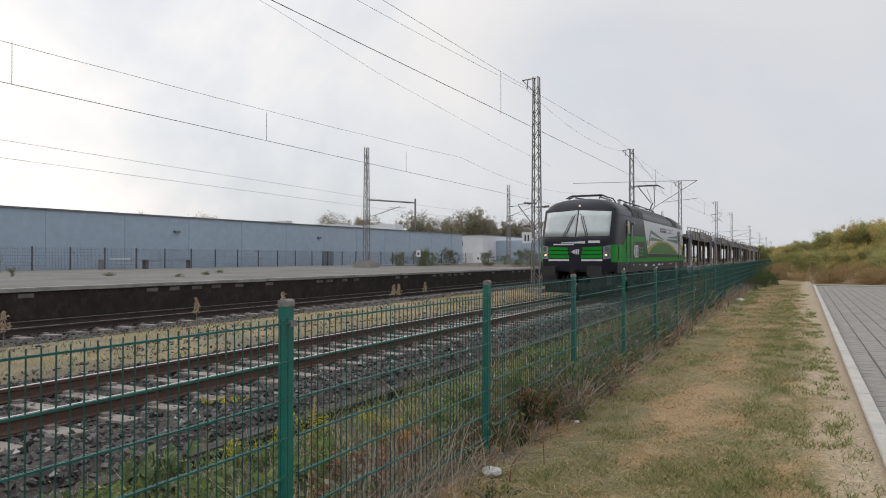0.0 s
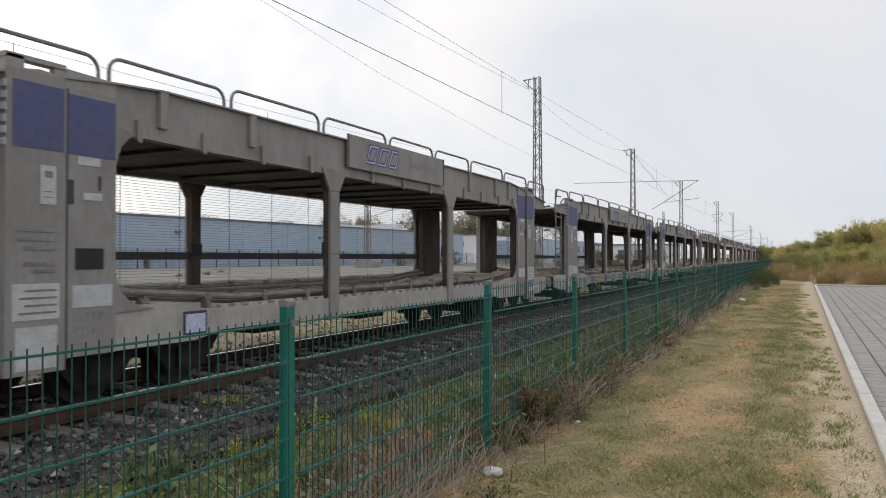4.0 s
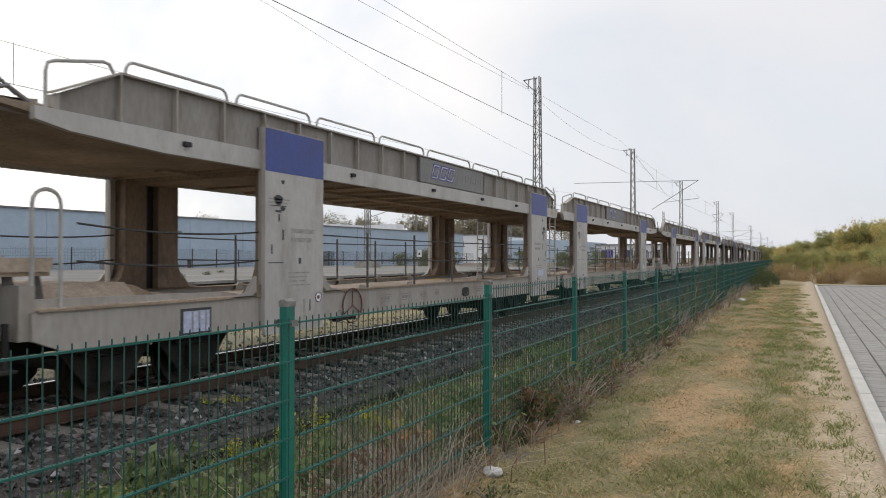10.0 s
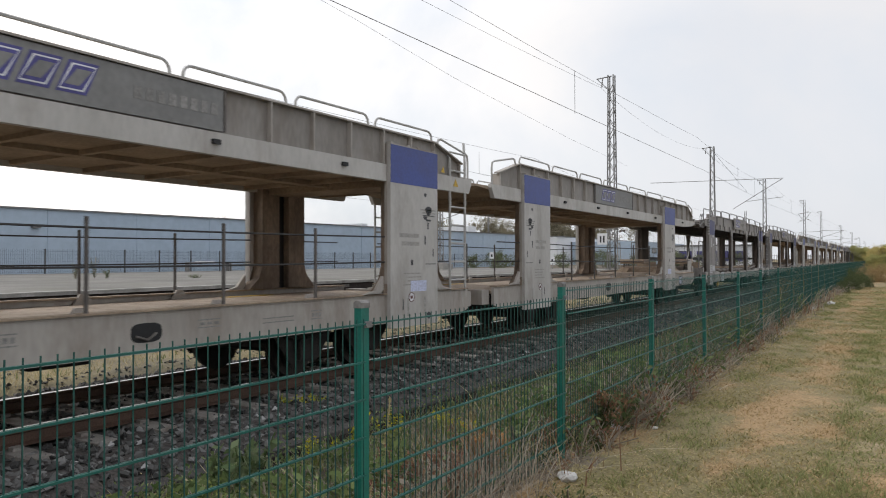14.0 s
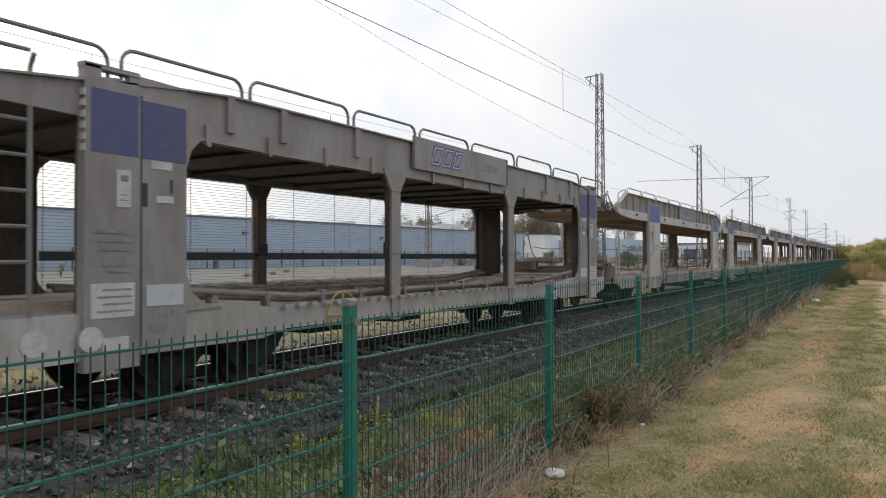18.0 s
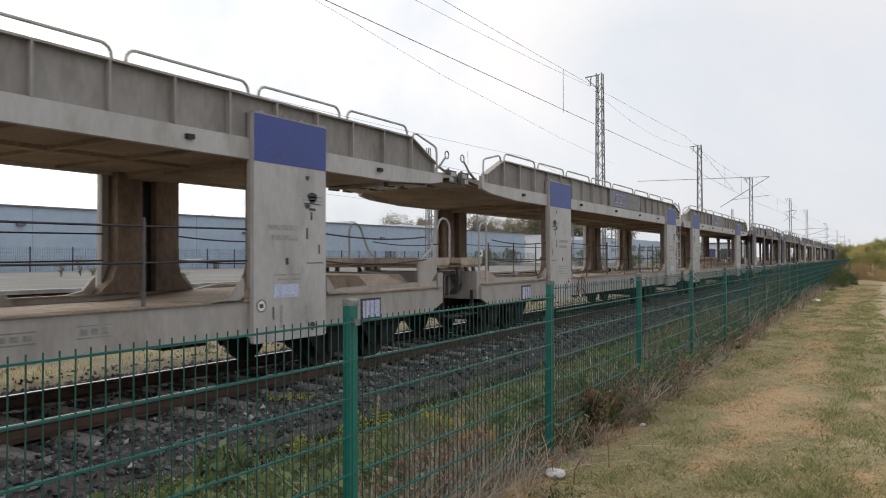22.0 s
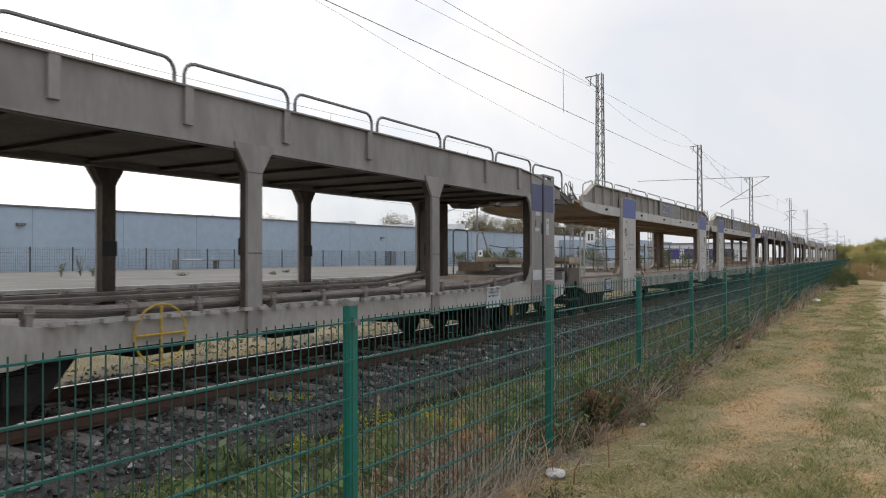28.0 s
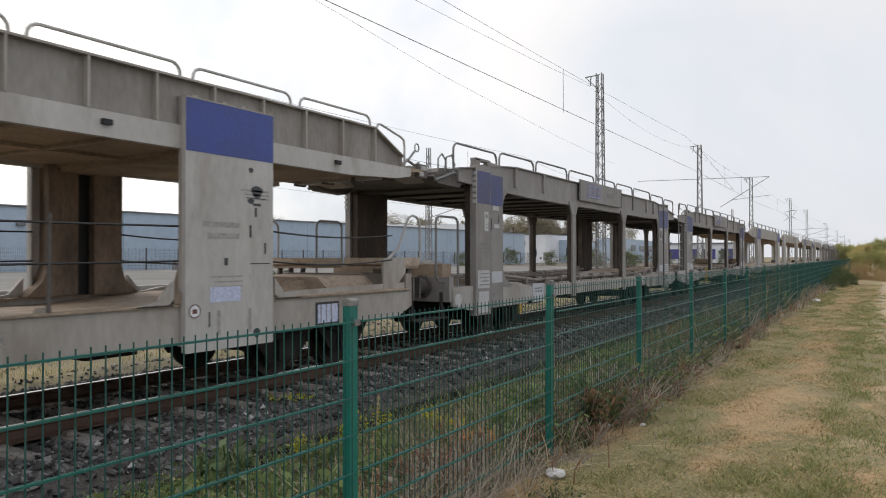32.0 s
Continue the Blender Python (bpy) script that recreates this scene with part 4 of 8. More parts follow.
def sign_board(parent, s, x, y0, y1, z0, z1, mat_, framed):
    """The company board on the upper girder: slanted blue emblem blocks and faded bars."""
    b = B()
    box(b, min(x, x + s * 0.02), max(x, x + s * 0.02), y0, y1, z0, z1)
    board = part("company_board", b, mat_, parent, "grey board with a blue three-block emblem")
    h, w = z1 - z0, y1 - y0
    zb, zt = z0 + 0.2 * h, z1 - 0.14 * h
    ya = y0 + 0.15 * w if s > 0 else y1 - 0.15 * w
    for k in range(3):
        b = B()
        q, sl = s * k * 0.335, s * 0.12
        for n_, (m0, xa) in enumerate(((0.0, 0.021), (0.026, 0.0245), (0.040, 0.027), (0.072, 0.0295))):
            c0 = len(b.faces)
            prism(b, [(ya + q + s * m0, zb + m0), (ya + q + s * (0.28 - m0), zb + m0), (ya + q + sl + s * (0.28 - m0), zt - m0), (ya + q + sl + s * m0, zt - m0)], x + s * xa, x + s * (xa + 0.0025), "x")
            for f in list(b.faces)[c0:]:
                f.material_index = (0, 1, 0, 2)[n_]
        part("emblem_block", b, (M_SIGN_BLUE, M_WHITE, mat_), board, "slanted blue block with a white line")
    b = B()
    for k in range(8):
        yy = ya + s * (1.42 + k * 0.13)
        if y0 < yy < y1 - 0.1:
            box(b, x + s * 0.021 if s > 0 else x - 0.024, x + 0.024 if s > 0 else x + s * 0.021, yy, yy + 0.085, (zb + zt) / 2 - 0.075, (zb + zt) / 2 + 0.05)
    part("faded_lettering", b, M_FADED, board, "faded bars of worn lettering")["kind"] = "stuff"
    if framed:
        for yy in (y0, y1 - 0.03):
            b = B()
            box(b, x + 0.021 if s > 0 else x - 0.03, x + 0.03 if s > 0 else x - 0.021, yy, yy + 0.03, z0, z1)
            part("board_edge", b, M_UNDER_A, board)


def ladder(parent, x, y0, y1, z0, z1, mat_):
    b = B()
    tube(b, [(x, y0, z0), (x, y0, z1 - 0.1), (x - 0.1, y0 + 0.02, z1)], 0.022)
    tube(b, [(x, y1, z0), (x, y1, z1 - 0.1), (x - 0.06, y1 + 0.06, z1 + 0.22)], 0.022)
    lad = part("ladder", b, mat_, parent, "tubular access ladder")
    for k in range(8):
        b = B()
        z = z0 + 0.2 + k * 0.3
        tube(b, [(x, y0, z), (x, y1, z)], 0.018)
        part("rung", b, mat_, lad)


# ---- first wagon kind: slim columns, dark grey ----
def wagon_a():
    w = thing("car_carrier_wagon", "empty dark grey double-deck car carrier wagon with slim columns", "wagon", "car carrier train")
    W = 1.42
    for s in (-1, 1):
        b = B()
        prism(b, [(-7.5, 0.70), (-6.9, 0.60), (-4.6, 0.60), (-4.2, 0.68), (4.2, 0.68), (4.6, 0.60), (7.3, 0.60), (7.9, 0.70), (7.9, 1.02), (5.0, 1.04), (4.4, 0.94), (-4.4, 0.94), (-5.0, 1.04), (-7.5, 1.02)],
              s * (W - 0.06), s * W, "x")
        sill = part("side_sill", b, M_SILL_A, w)
        b = B()
        for k in range(36):
            y = -4.2 + k * 0.24
            box(b, s * W - 0.09, s * W - 0.02, y, y + 0.12, 0.94, 0.975)
        part("wheel_rack", b, M_SILL_A, sill, "toothed chocking rack along the deck edge")["kind"] = "stuff"
        # upper girder
        b = B()
        prism(b, [(-7.3, 2.84), (-5.7, 2.78), (-4.3, 2.75), (4.3, 2.75), (5.7, 2.78), (7.8, 2.84), (7.8, 3.02), (6.9, 3.12), (5.75, 3.25), (5.1, 3.30), (-5.1, 3.30), (-5.75, 3.25), (-7.3, 3.06)],
              s * (W - 0.05), s * W, "x")
        girder = part("upper_girder", b, M_WAGON_A, w)
        b = B()
        for a, c in (((-7.3, 3.06), (-5.75, 3.25)), ((-5.75, 3.25), (-5.1, 3.30)), ((-5.1, 3.30), (5.1, 3.30)), ((5.1, 3.30), (5.75, 3.25)), ((5.75, 3.25), (6.9, 3.12)), ((6.9, 3.12), (7.8, 3.02))):
            prism(b, [(a[0], a[1]), (c[0], c[1]), (c[0], c[1] + 0.02), (a[0], a[1] + 0.02)], s * (W - 0.09), s * (W + 0.05), "x")
        part("top_flange", b, M_WAGON_A, girder)
        b = B()
        for a, c in (((-5.7, 2.78), (-4.3, 2.75)), ((-4.3, 2.75), (4.3, 2.75)), ((4.3, 2.75), (5.7, 2.78))):
            prism(b, [(a[0], a[1]), (c[0], c[1]), (c[0], c[1] + 0.018), (a[0], a[1] + 0.018)], s * (W - 0.12), s * (W + 0.012), "x")
        part("bottom_flange", b, M_WAGON_A, girder)
        for y in (5.1, 4.28, 2.87, 1.44, -0.2, -3.71, -5.1):
            b = B()
            prism(b, [(y - 0.052, 2.91), (y + 0.052, 2.91), (y + 0.052, 3.298), (y - 0.052, 3.298)], s * W, s * (W + 0.045), "x")
            prism(b, [(y - 0.052, 2.91), (y - 0.052, 3.298), (y - 0.062, 3.298), (y - 0.062, 2.93)], s * W, s * (W + 0.03), "x")
            part("stiffener", b, M_WAGON_A, girder)
        # columns with flared heads
        for y in (-1.95, 1.95):
            b = B()
            prism(b, [(y - 0.108, 0.62), (y + 0.108, 0.62), (y + 0.11, 2.50), (y + 0.17, 2.60), (y + 0.25, 2.73), (y + 0.29, 2.77), (y + 0.29, 2.83), (y - 0.29, 2.83), (y - 0.29, 2.77), (y - 0.25, 2.73), (y - 0.17, 2.60), (y - 0.11, 2.50)], s * (W - 0.01), s * (W + 0.03), "x")
            col = part("column", b, M_WAGON_A, w)
            # the column's inner side is darker and browner than its outer plate
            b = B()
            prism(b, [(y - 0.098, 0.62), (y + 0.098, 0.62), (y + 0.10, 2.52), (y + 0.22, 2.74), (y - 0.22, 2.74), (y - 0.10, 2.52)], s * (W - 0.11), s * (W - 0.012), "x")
            part("column_web", b, M_POST, col, "dark brown inner side of the column")
            b = B()
            box(b, min(s * (W - 0.13), s * (W - 0.108)), max(s * (W - 0.13), s * (W - 0.108)), y - 0.108, y + 0.108, 1.56, 1.76)
            part("dark_pad", b, M_BLACK, col, "black rubber pad")
            b = B()
            for zz in (1.58, 2.50):
                box(b, min(s * (W + 0.028), s * (W + 0.033)), max(s * (W + 0.028), s * (W + 0.033)), y - 0.109, y + 0.109, zz, zz + 0.012)
            part("weld_seam", b, M_UNDER_A, col)
        # end pillars: a proud outer plate and a recessed inner one
        for e in (-1, 1):
            yc = e * 6.25
            b = B()
            box(b, min(s * (W - 0.06), s * (W + 0.06)), max(s * (W - 0.06), s * (W + 0.06)), min(yc, yc + e * 0.56), max(yc, yc + e * 0.56), 0.5, 3.18)
            pil = part("end_pillar", b, M_WAGON_A, w, "grey end pillar with a blue band")
            b = B()
            box(b, min(s * (W - 0.02), s * (W + 0.03)), max(s * (W - 0.02), s * (W + 0.03)), min(yc - e * 0.56, yc - e * 0.015), max(yc - e * 0.56, yc - e * 0.015), 0.6, 3.12)
            prism(b, [(yc - e * 0.56, 2.84), (yc - e * 0.86, 2.80), (yc - e * 0.74, 2.76), (yc - e * 0.63, 2.65), (yc - e * 0.56, 2.42)], s * (W - 0.02), s * (W + 0.02), "x")
            prism(b, [(yc - e * 0.56, 0.98), (yc - e * 1.05, 1.0), (yc - e * 0.78, 1.06), (yc - e * 0.64, 1.18), (yc - e * 0.56, 1.38)], s * (W - 0.02), s * (W + 0.02), "x")
            part("inner_plate", b, M_WAGON_A, pil)
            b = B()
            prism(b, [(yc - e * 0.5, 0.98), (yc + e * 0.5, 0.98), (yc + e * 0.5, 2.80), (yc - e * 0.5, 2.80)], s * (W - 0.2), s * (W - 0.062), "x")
            part("pillar_web", b, M_POST, pil, "dark brown inner side of the pillar")
            b = B()
            box(b, min(s * (W + 0.03), s * (W + 0.05)), max(s * (W + 0.03), s * (W + 0.05)), min(yc - e * 0.03, yc - e * 0.003), max(yc - e * 0.03, yc - e * 0.003), 0.6, 3.1)
            part("seam_strip", b, M_INK, pil, "dark seam between the plates")
            b = B()
            box(b, min(s * (W + 0.06), s * (W + 0.065)), max(s * (W + 0.06), s * (W + 0.065)), min(yc + e * 0.02, yc + e * 0.50), max(yc + e * 0.02, yc + e * 0.50), 2.5, 3.08)
            box(b, min(s * (W + 0.03), s * (W + 0.035)), max(s * (W + 0.03), s * (W + 0.035)), min(yc - e * 0.55, yc - e * 0.02), max(yc - e * 0.55, yc - e * 0.02), 2.5, 3.06)
            part("blue_band", b, M_BLUE_A, pil)
            b = B()
            prism(b, [(yc - e * 0.56, 3.12), (yc + e * 0.02, 3.12), (yc + e * 0.02, 3.29), (yc - e * 0.56, 3.27)], s * (W - 0.03), s * (W + 0.028), "x")
            prism(b, [(yc + e * 0.02, 3.18), (yc + e * 0.11, 3.18), (yc + e * 0.11, 3.26), (yc + e * 0.02, 3.26)], s * (W - 0.03), s * (W + 0.05), "x")
            prism(b, [(yc + e * 0.11, 3.18), (yc + e * 0.40, 3.18), (yc + e * 0.40, 3.19), (yc + e * 0.24, 3.215), (yc + e * 0.11, 3.20)], s * (W - 0.03), s * (W + 0.05), "x")
            prism(b, [(yc + e * 0.40, 3.18), (yc + e * 0.56, 3.18), (yc + e * 0.56, 3.29), (yc + e * 0.40, 3.29)], s * (W - 0.05), s * (W + 0.06), "x")
            box(b, min(s * (W - 0.05), s * (W + 0.06)), max(s * (W - 0.05), s * (W + 0.06)), min(yc, yc + e * 0.57), max(yc, yc + e * 0.57), 3.262, 3.305)
            part("pillar_cap", b, M_WAGON_A, pil)
            def plate(name, y0, y1, z0, z1, m_, lab=""):
                bb = B()
                xo = s * (W + 0.066) if min(y0, y1) * e >= 0 and (abs(y0) + abs(y1)) / 2 > 6.25 else s * (W + 0.036)
                box(bb, min(xo - s * 0.004, xo), max(xo - s * 0.004, xo), min(y0, y1), max(y0, y1), z0, z1)
                part(name, bb, m_, pil, lab)
            plate("notice", yc - e * 0.14, yc - e * 0.38, 2.41, 2.49, M_PALEPANEL, "small white notice")
            plate("notice", yc - e * 0.2, yc - e * 0.40, 2.08, 2.15, M_PALEPANEL)
            plate("notice", yc + e * 0.10, yc + e * 0.25, 2.01, 2.36, M_PALEPANEL, "pale upright notice")
            bars_a = [(0.10, 0.10 + wd, zz, zz + 0.03) for zz, wd in ((1.76, 0.36), (1.68, 0.36), (1.60, 0.30), (1.46, 0.3), (1.40, 0.22))]
            bars_a += [(0.13, 0.21, 2.25, 2.31), (0.13, 0.22, 2.12, 2.13), (0.13, 0.22, 2.07, 2.08)]
            plate("pale_panel", yc + e * 0.06, yc + e * 0.5, 0.98, 1.30, M_PALEPANEL, "pale panel of worn lettering")
            bars_a += [(0.09, 0.44 - 0.05 * (k % 2), 1.03 + k * 0.066, 1.05 + k * 0.066) for k in range(4)]
            if e < 0:
                plate("pale_panel", yc + e * 0.08, yc + e * 0.47, 0.54, 0.92, M_PALEPANEL)
            else:
                plate("pale_panel", yc + e * 0.12, yc + e * 0.38, 0.68, 0.80, M_PALEPANEL)
            plate("notice", yc - e * 0.09, yc - e * 0.52, 1.06, 1.27, M_DATAPLATE, "pale grey data plate")
            plate("lock_plate", yc - e * 0.02, yc - e * 0.10, 2.03, 2.26, M_INK, "small dark lock")
            bb = B()
            for y0, y1, z0, z1 in bars_a:
                box(bb, min(s * (W + 0.0665), s * (W + 0.068)), max(s * (W + 0.0665), s * (W + 0.068)), min(yc + e * y0, yc + e * y1), max(yc + e * y0, yc + e * y1), z0, z1)
            for zz, wd in ((0.93, 0.34), (0.80, 0.26)):
                for k in range(5):
                    y0, y1 = yc - e * (0.10 + wd * k / 5), yc - e * (0.10 + wd * (k + 0.6) / 5)
                    box(bb, min(s * (W + 0.0305), s * (W + 0.033)), max(s * (W + 0.0305), s * (W + 0.033)), min(y0, y1), max(y0, y1), zz, zz + 0.08)
            part("worn_lettering", bb, M_FADED, pil, "faded bars of worn lettering")["kind"] = "stuff"
            plate("dark_slot", yc - e * 0.36, yc - e * 0.39, 2.18, 2.32, M_INK)
            bb = B()
            for k in range(6):
                box(bb, min(s * W, s * (W + 0.07)), max(s * W, s * (W + 0.07)), min(yc + e * 0.562, yc + e * 0.575), max(yc + e * 0.562, yc + e * 0.575), 2.5 + k * 0.1, 2.56 + k * 0.1)
            part("reflector_strip", bb, M_PALEPANEL, pil, "broken white reflecting strip")["kind"] = "stuff"
        # the pipe rails along the lower deck
        for xx, zz in ((W - 0.16, 1.05), (W - 0.30, 1.0)):
            b = B()
            tube(b, [(s * xx, -5.6, zz + 0.14), (s * xx, -3.8, zz), (s * xx, 3.8, zz), (s * xx, 5.6, zz + 0.14)], 0.038, 8)
            rail = part("pipe_rail", b, M_PIPE, w, "rust-brown pipe rail along the deck")
        for y in (-5.2, -4.3, -3.3, -2.4, -1.2, -0.3, 0.6, 1.5, 2.6, 3.4, 4.4, 5.2):
            b = B()
            box(b, s * (W - 0.16) - 0.05, s * (W - 0.16) + 0.05, y - 0.03, y + 0.03, 0.93, 1.12)
            disc(b, (s * (W - 0.16), y, 1.05), "y", 0.055, 0.10, 8)
            part("pipe_bracket", b, M_PIPE, w)
        for k, (a, c) in enumerate(((-7.46, -5.86), (-5.74, -4.16), (-4.04, -2.29), (-2.17, -0.44), (-0.31, 1.25), (1.37, 2.89), (3.01, 4.78), (4.9, 6.40), (6.54, 7.78))):
            b = B()
            out = abs(a + c)
            hoop(b, s * (W - 0.02), a, c, 3.28 if out < 9 else 3.2 if out < 12 else 3.02, 3.57 if out < 9 else 3.53 if out < 12 else 3.49)
            part("guard_hoop", b, M_TUBE, w)
        sign_board(w, s, s * (W + 0.05), -1.68, 1.55, 2.90, 3.40, M_WAGON_A, True)
        b = B()
        box(b, min(s * W, s * (W + 0.012)), max(s * W, s * (W + 0.012)), -4.28, -3.73, 0.60, 0.985)
        fr = part("inspection_board", b, M_DATAPLATE, w, "pale grey data plate on the sill")
        b = B()
        for k in range(9):
            box(b, min(s * (W + 0.012), s * (W + 0.014)), max(s * (W + 0.012), s * (W + 0.014)), -4.2 + k * 0.046, -4.175 + k * 0.046 + 0.008 * (k % 2), 0.875, 0.895)
            box(b, min(s * (W + 0.012), s * (W + 0.014)), max(s * (W + 0.012), s * (W + 0.014)), -4.2 + k * 0.046, -4.17 + k * 0.046, 0.80 + 0.02 * (k % 3 == 0), 0.83)
        box(b, min(s * (W + 0.012), s * (W + 0.014)), max(s * (W + 0.012), s * (W + 0.014)), -4.21, -3.80, 0.855, 0.86)
        part("worn_lettering", b, M_INK, fr)["kind"] = "stuff"
        b = B()
        box(b, min(s * (W - 0.05), s * (W - 0.01)), max(s * (W - 0.05), s * (W - 0.01)), -4.885, -4.785, 0.46, 0.72)
        disc(b, (s * (W - 0.03), -4.835, 0.44), "x", 0.05, 0.04, 12)
        part("brake_lever", b, M_YELLOW, w, "yellow brake changeover lever")
    # decks
    b = B()
    prism(b, [(-7.4, 0.98), (-5.4, 1.0), (-4.2, 0.86), (4.2, 0.86), (5.4, 1.0), (7.8, 0.98), (7.8, 1.02), (5.4, 1.05), (4.2, 0.91), (-4.2, 0.91), (-5.4, 1.05), (-7.4, 1.02)], -W + 0.06, W - 0.06, "x")
    part("lower_deck", b, M_DECK_A, w, "worn grey steel deck")
    # upper deck and its beams: the shade beneath is painted in as a darker grey
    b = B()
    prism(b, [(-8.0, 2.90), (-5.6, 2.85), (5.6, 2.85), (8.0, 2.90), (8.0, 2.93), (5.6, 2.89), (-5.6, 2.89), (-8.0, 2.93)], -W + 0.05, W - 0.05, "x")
    part("upper_deck", b, M_UNDER_A, w, "underside of the upper deck with its shade put into the colour")
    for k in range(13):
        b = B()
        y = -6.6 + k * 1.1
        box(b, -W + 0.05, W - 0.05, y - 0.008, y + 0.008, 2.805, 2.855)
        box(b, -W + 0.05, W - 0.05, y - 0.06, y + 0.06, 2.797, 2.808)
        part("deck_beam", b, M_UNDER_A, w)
    for e, y in ((-1, -6.3), (1, 6.3)):
        b = B()
        prism(b, [(-1.0, 1.02), (1.0, 1.02), (0.8, 1.12), (-0.8, 1.12)], y - 0.7, y + 0.7, "y")
        part("deck_hump", b, M_DECK, w, "beige raised cover over the running gear")
    b = B()
    box(b, -0.3, 0.3, -7.4, 7.8, 0.52, 0.86)
    part("centre_beam", b, M_BOGIE, w)
    for y in (-2.3, 0.4, 2.5):
        b = B()
        box(b, -0.6, 0.6, y - 0.4, y + 0.4, 0.45, 0.66)
        part("brake_box", b, M_BOGIE, w)
    for y in (-5.55, -4.35, 4.35, 5.55):
        guards(w, y)
    # ends
    b = B()
    box(b, -1.4, 1.4, -7.6, -7.45, 0.78, 1.2)
    part("headstock", b, M_WAGON_A, w)
    buffers(w, -7.6, -1, M_BOGIE)
    for s in (-1, 1):
        b = B()
        hoop(b, s * 1.3, -7.86, -7.14, 1.22, 2.22, 0.02, 0.12)
        tube(b, [(s * 1.3, -7.86, 1.22), (s * 1.3, -7.8, 1.14), (s * 1.3, -7.55, 1.1)], 0.02)
        tube(b, [(s * 1.3, -7.14, 1.22), (s * 1.3, -7.14, 1.0)], 0.02)
        part("end_handrail", b, M_TUBE, w)
        b = B()
        box(b, s * 0.9 - 0.32, s * 0.9 + 0.32, -8.55, -7.6, 2.91, 2.96)
        for k in range(3):
            box(b, s * 0.9 - 0.32, s * 0.9 + 0.32, -8.5 + k * 0.3, -8.44 + k * 0.3, 2.96, 2.99)
        part("loading_flap", b, M_WAGON_A, w, "folded drive-over flap")
        b = B()
        prism(b, [(-8.05, 2.86), (-7.9, 2.76), (-7.2, 2.74), (-7.0, 2.86), (-7.2, 3.06), (-7.8, 3.02)], s * 1.12, s * 1.36, "x")
        fb = part("flap_bracket", b, M_UNDER_A, w, "dark hinge bracket of the drive-over flap")
        b = B()
        tube(b, [(s * 1.37, -7.9, 2.98), (s * 1.37, -7.9, 3.16), (s * 1.37, -7.78, 3.26), (s * 1.37, -7.66, 3.16), (s * 1.37, -7.7, 2.95)], 0.014)
        tube(b, [(s * 1.37, -8.0, 2.8), (s * 1.37, -7.4, 2.98)], 0.03)
        part("bracket_lever", b, M_TUBE, fb)
        b = B()
        box(b, s * 0.85 - 0.35, s * 0.85 + 0.35, -7.5, -7.2, 1.2, 1.42)
        part("lower_flap", b, M_UNDER, w)
    b = B()
    for k in range(5):
        a = k * 1.256
        tube(b, [(1.36, -7.5 + 0.16 * math.cos(a), 3.12 + 0.16 * math.sin(a)), (1.36, -7.5 + 0.16 * math.cos(a + 1.256), 3.12 + 0.16 * math.sin(a + 1.256))], 0.014)
    tube(b, [(1.36, -7.5, 3.0), (1.36, -7.15, 2.95)], 0.03)
    part("crank_wheel", b, M_TUBE, w, "small crank wheel on the deck end")
    b = B()
    box(b, -1.3, 1.3, 7.86, 8.19, 0.72, 0.97)
    part("inner_end_plate", b, M_WAGON_A, w, "grey plate over the inner coupling")
    for s in (-1, 1):
        for yy in (7.22, 6.75, -7.35):
            b = B()
            disc(b, (s * 1.425 if abs(yy) > 7 else s * 1.487, yy, 0.80), "x", 0.115, 0.012, 20)
            part("round_plate", b, M_PALEPANEL, w, "round worn pale plate")
    ladder(w, -1.40, 7.25, 7.75, 1.0, 3.25, M_TUBE)
    b = B()
    ring = [(-1.46, 0.3 * math.cos(a), 0.3 * math.sin(a)) for a in np.linspace(0, 2 * math.pi, 21)]
    tube(b, ring, 0.011)
    tube(b, [(-1.46, -0.28, 0), (-1.46, 0.28, 0)], 0.014)
    tube(b, [(-1.46, 0, -0.28), (-1.46, 0, 0.28)], 0.014)
    part("brake_wheel", b, M_YELLOW, w, "yellow-rimmed hand brake wheel", pose(0, 3.2, 0.78))
    return w


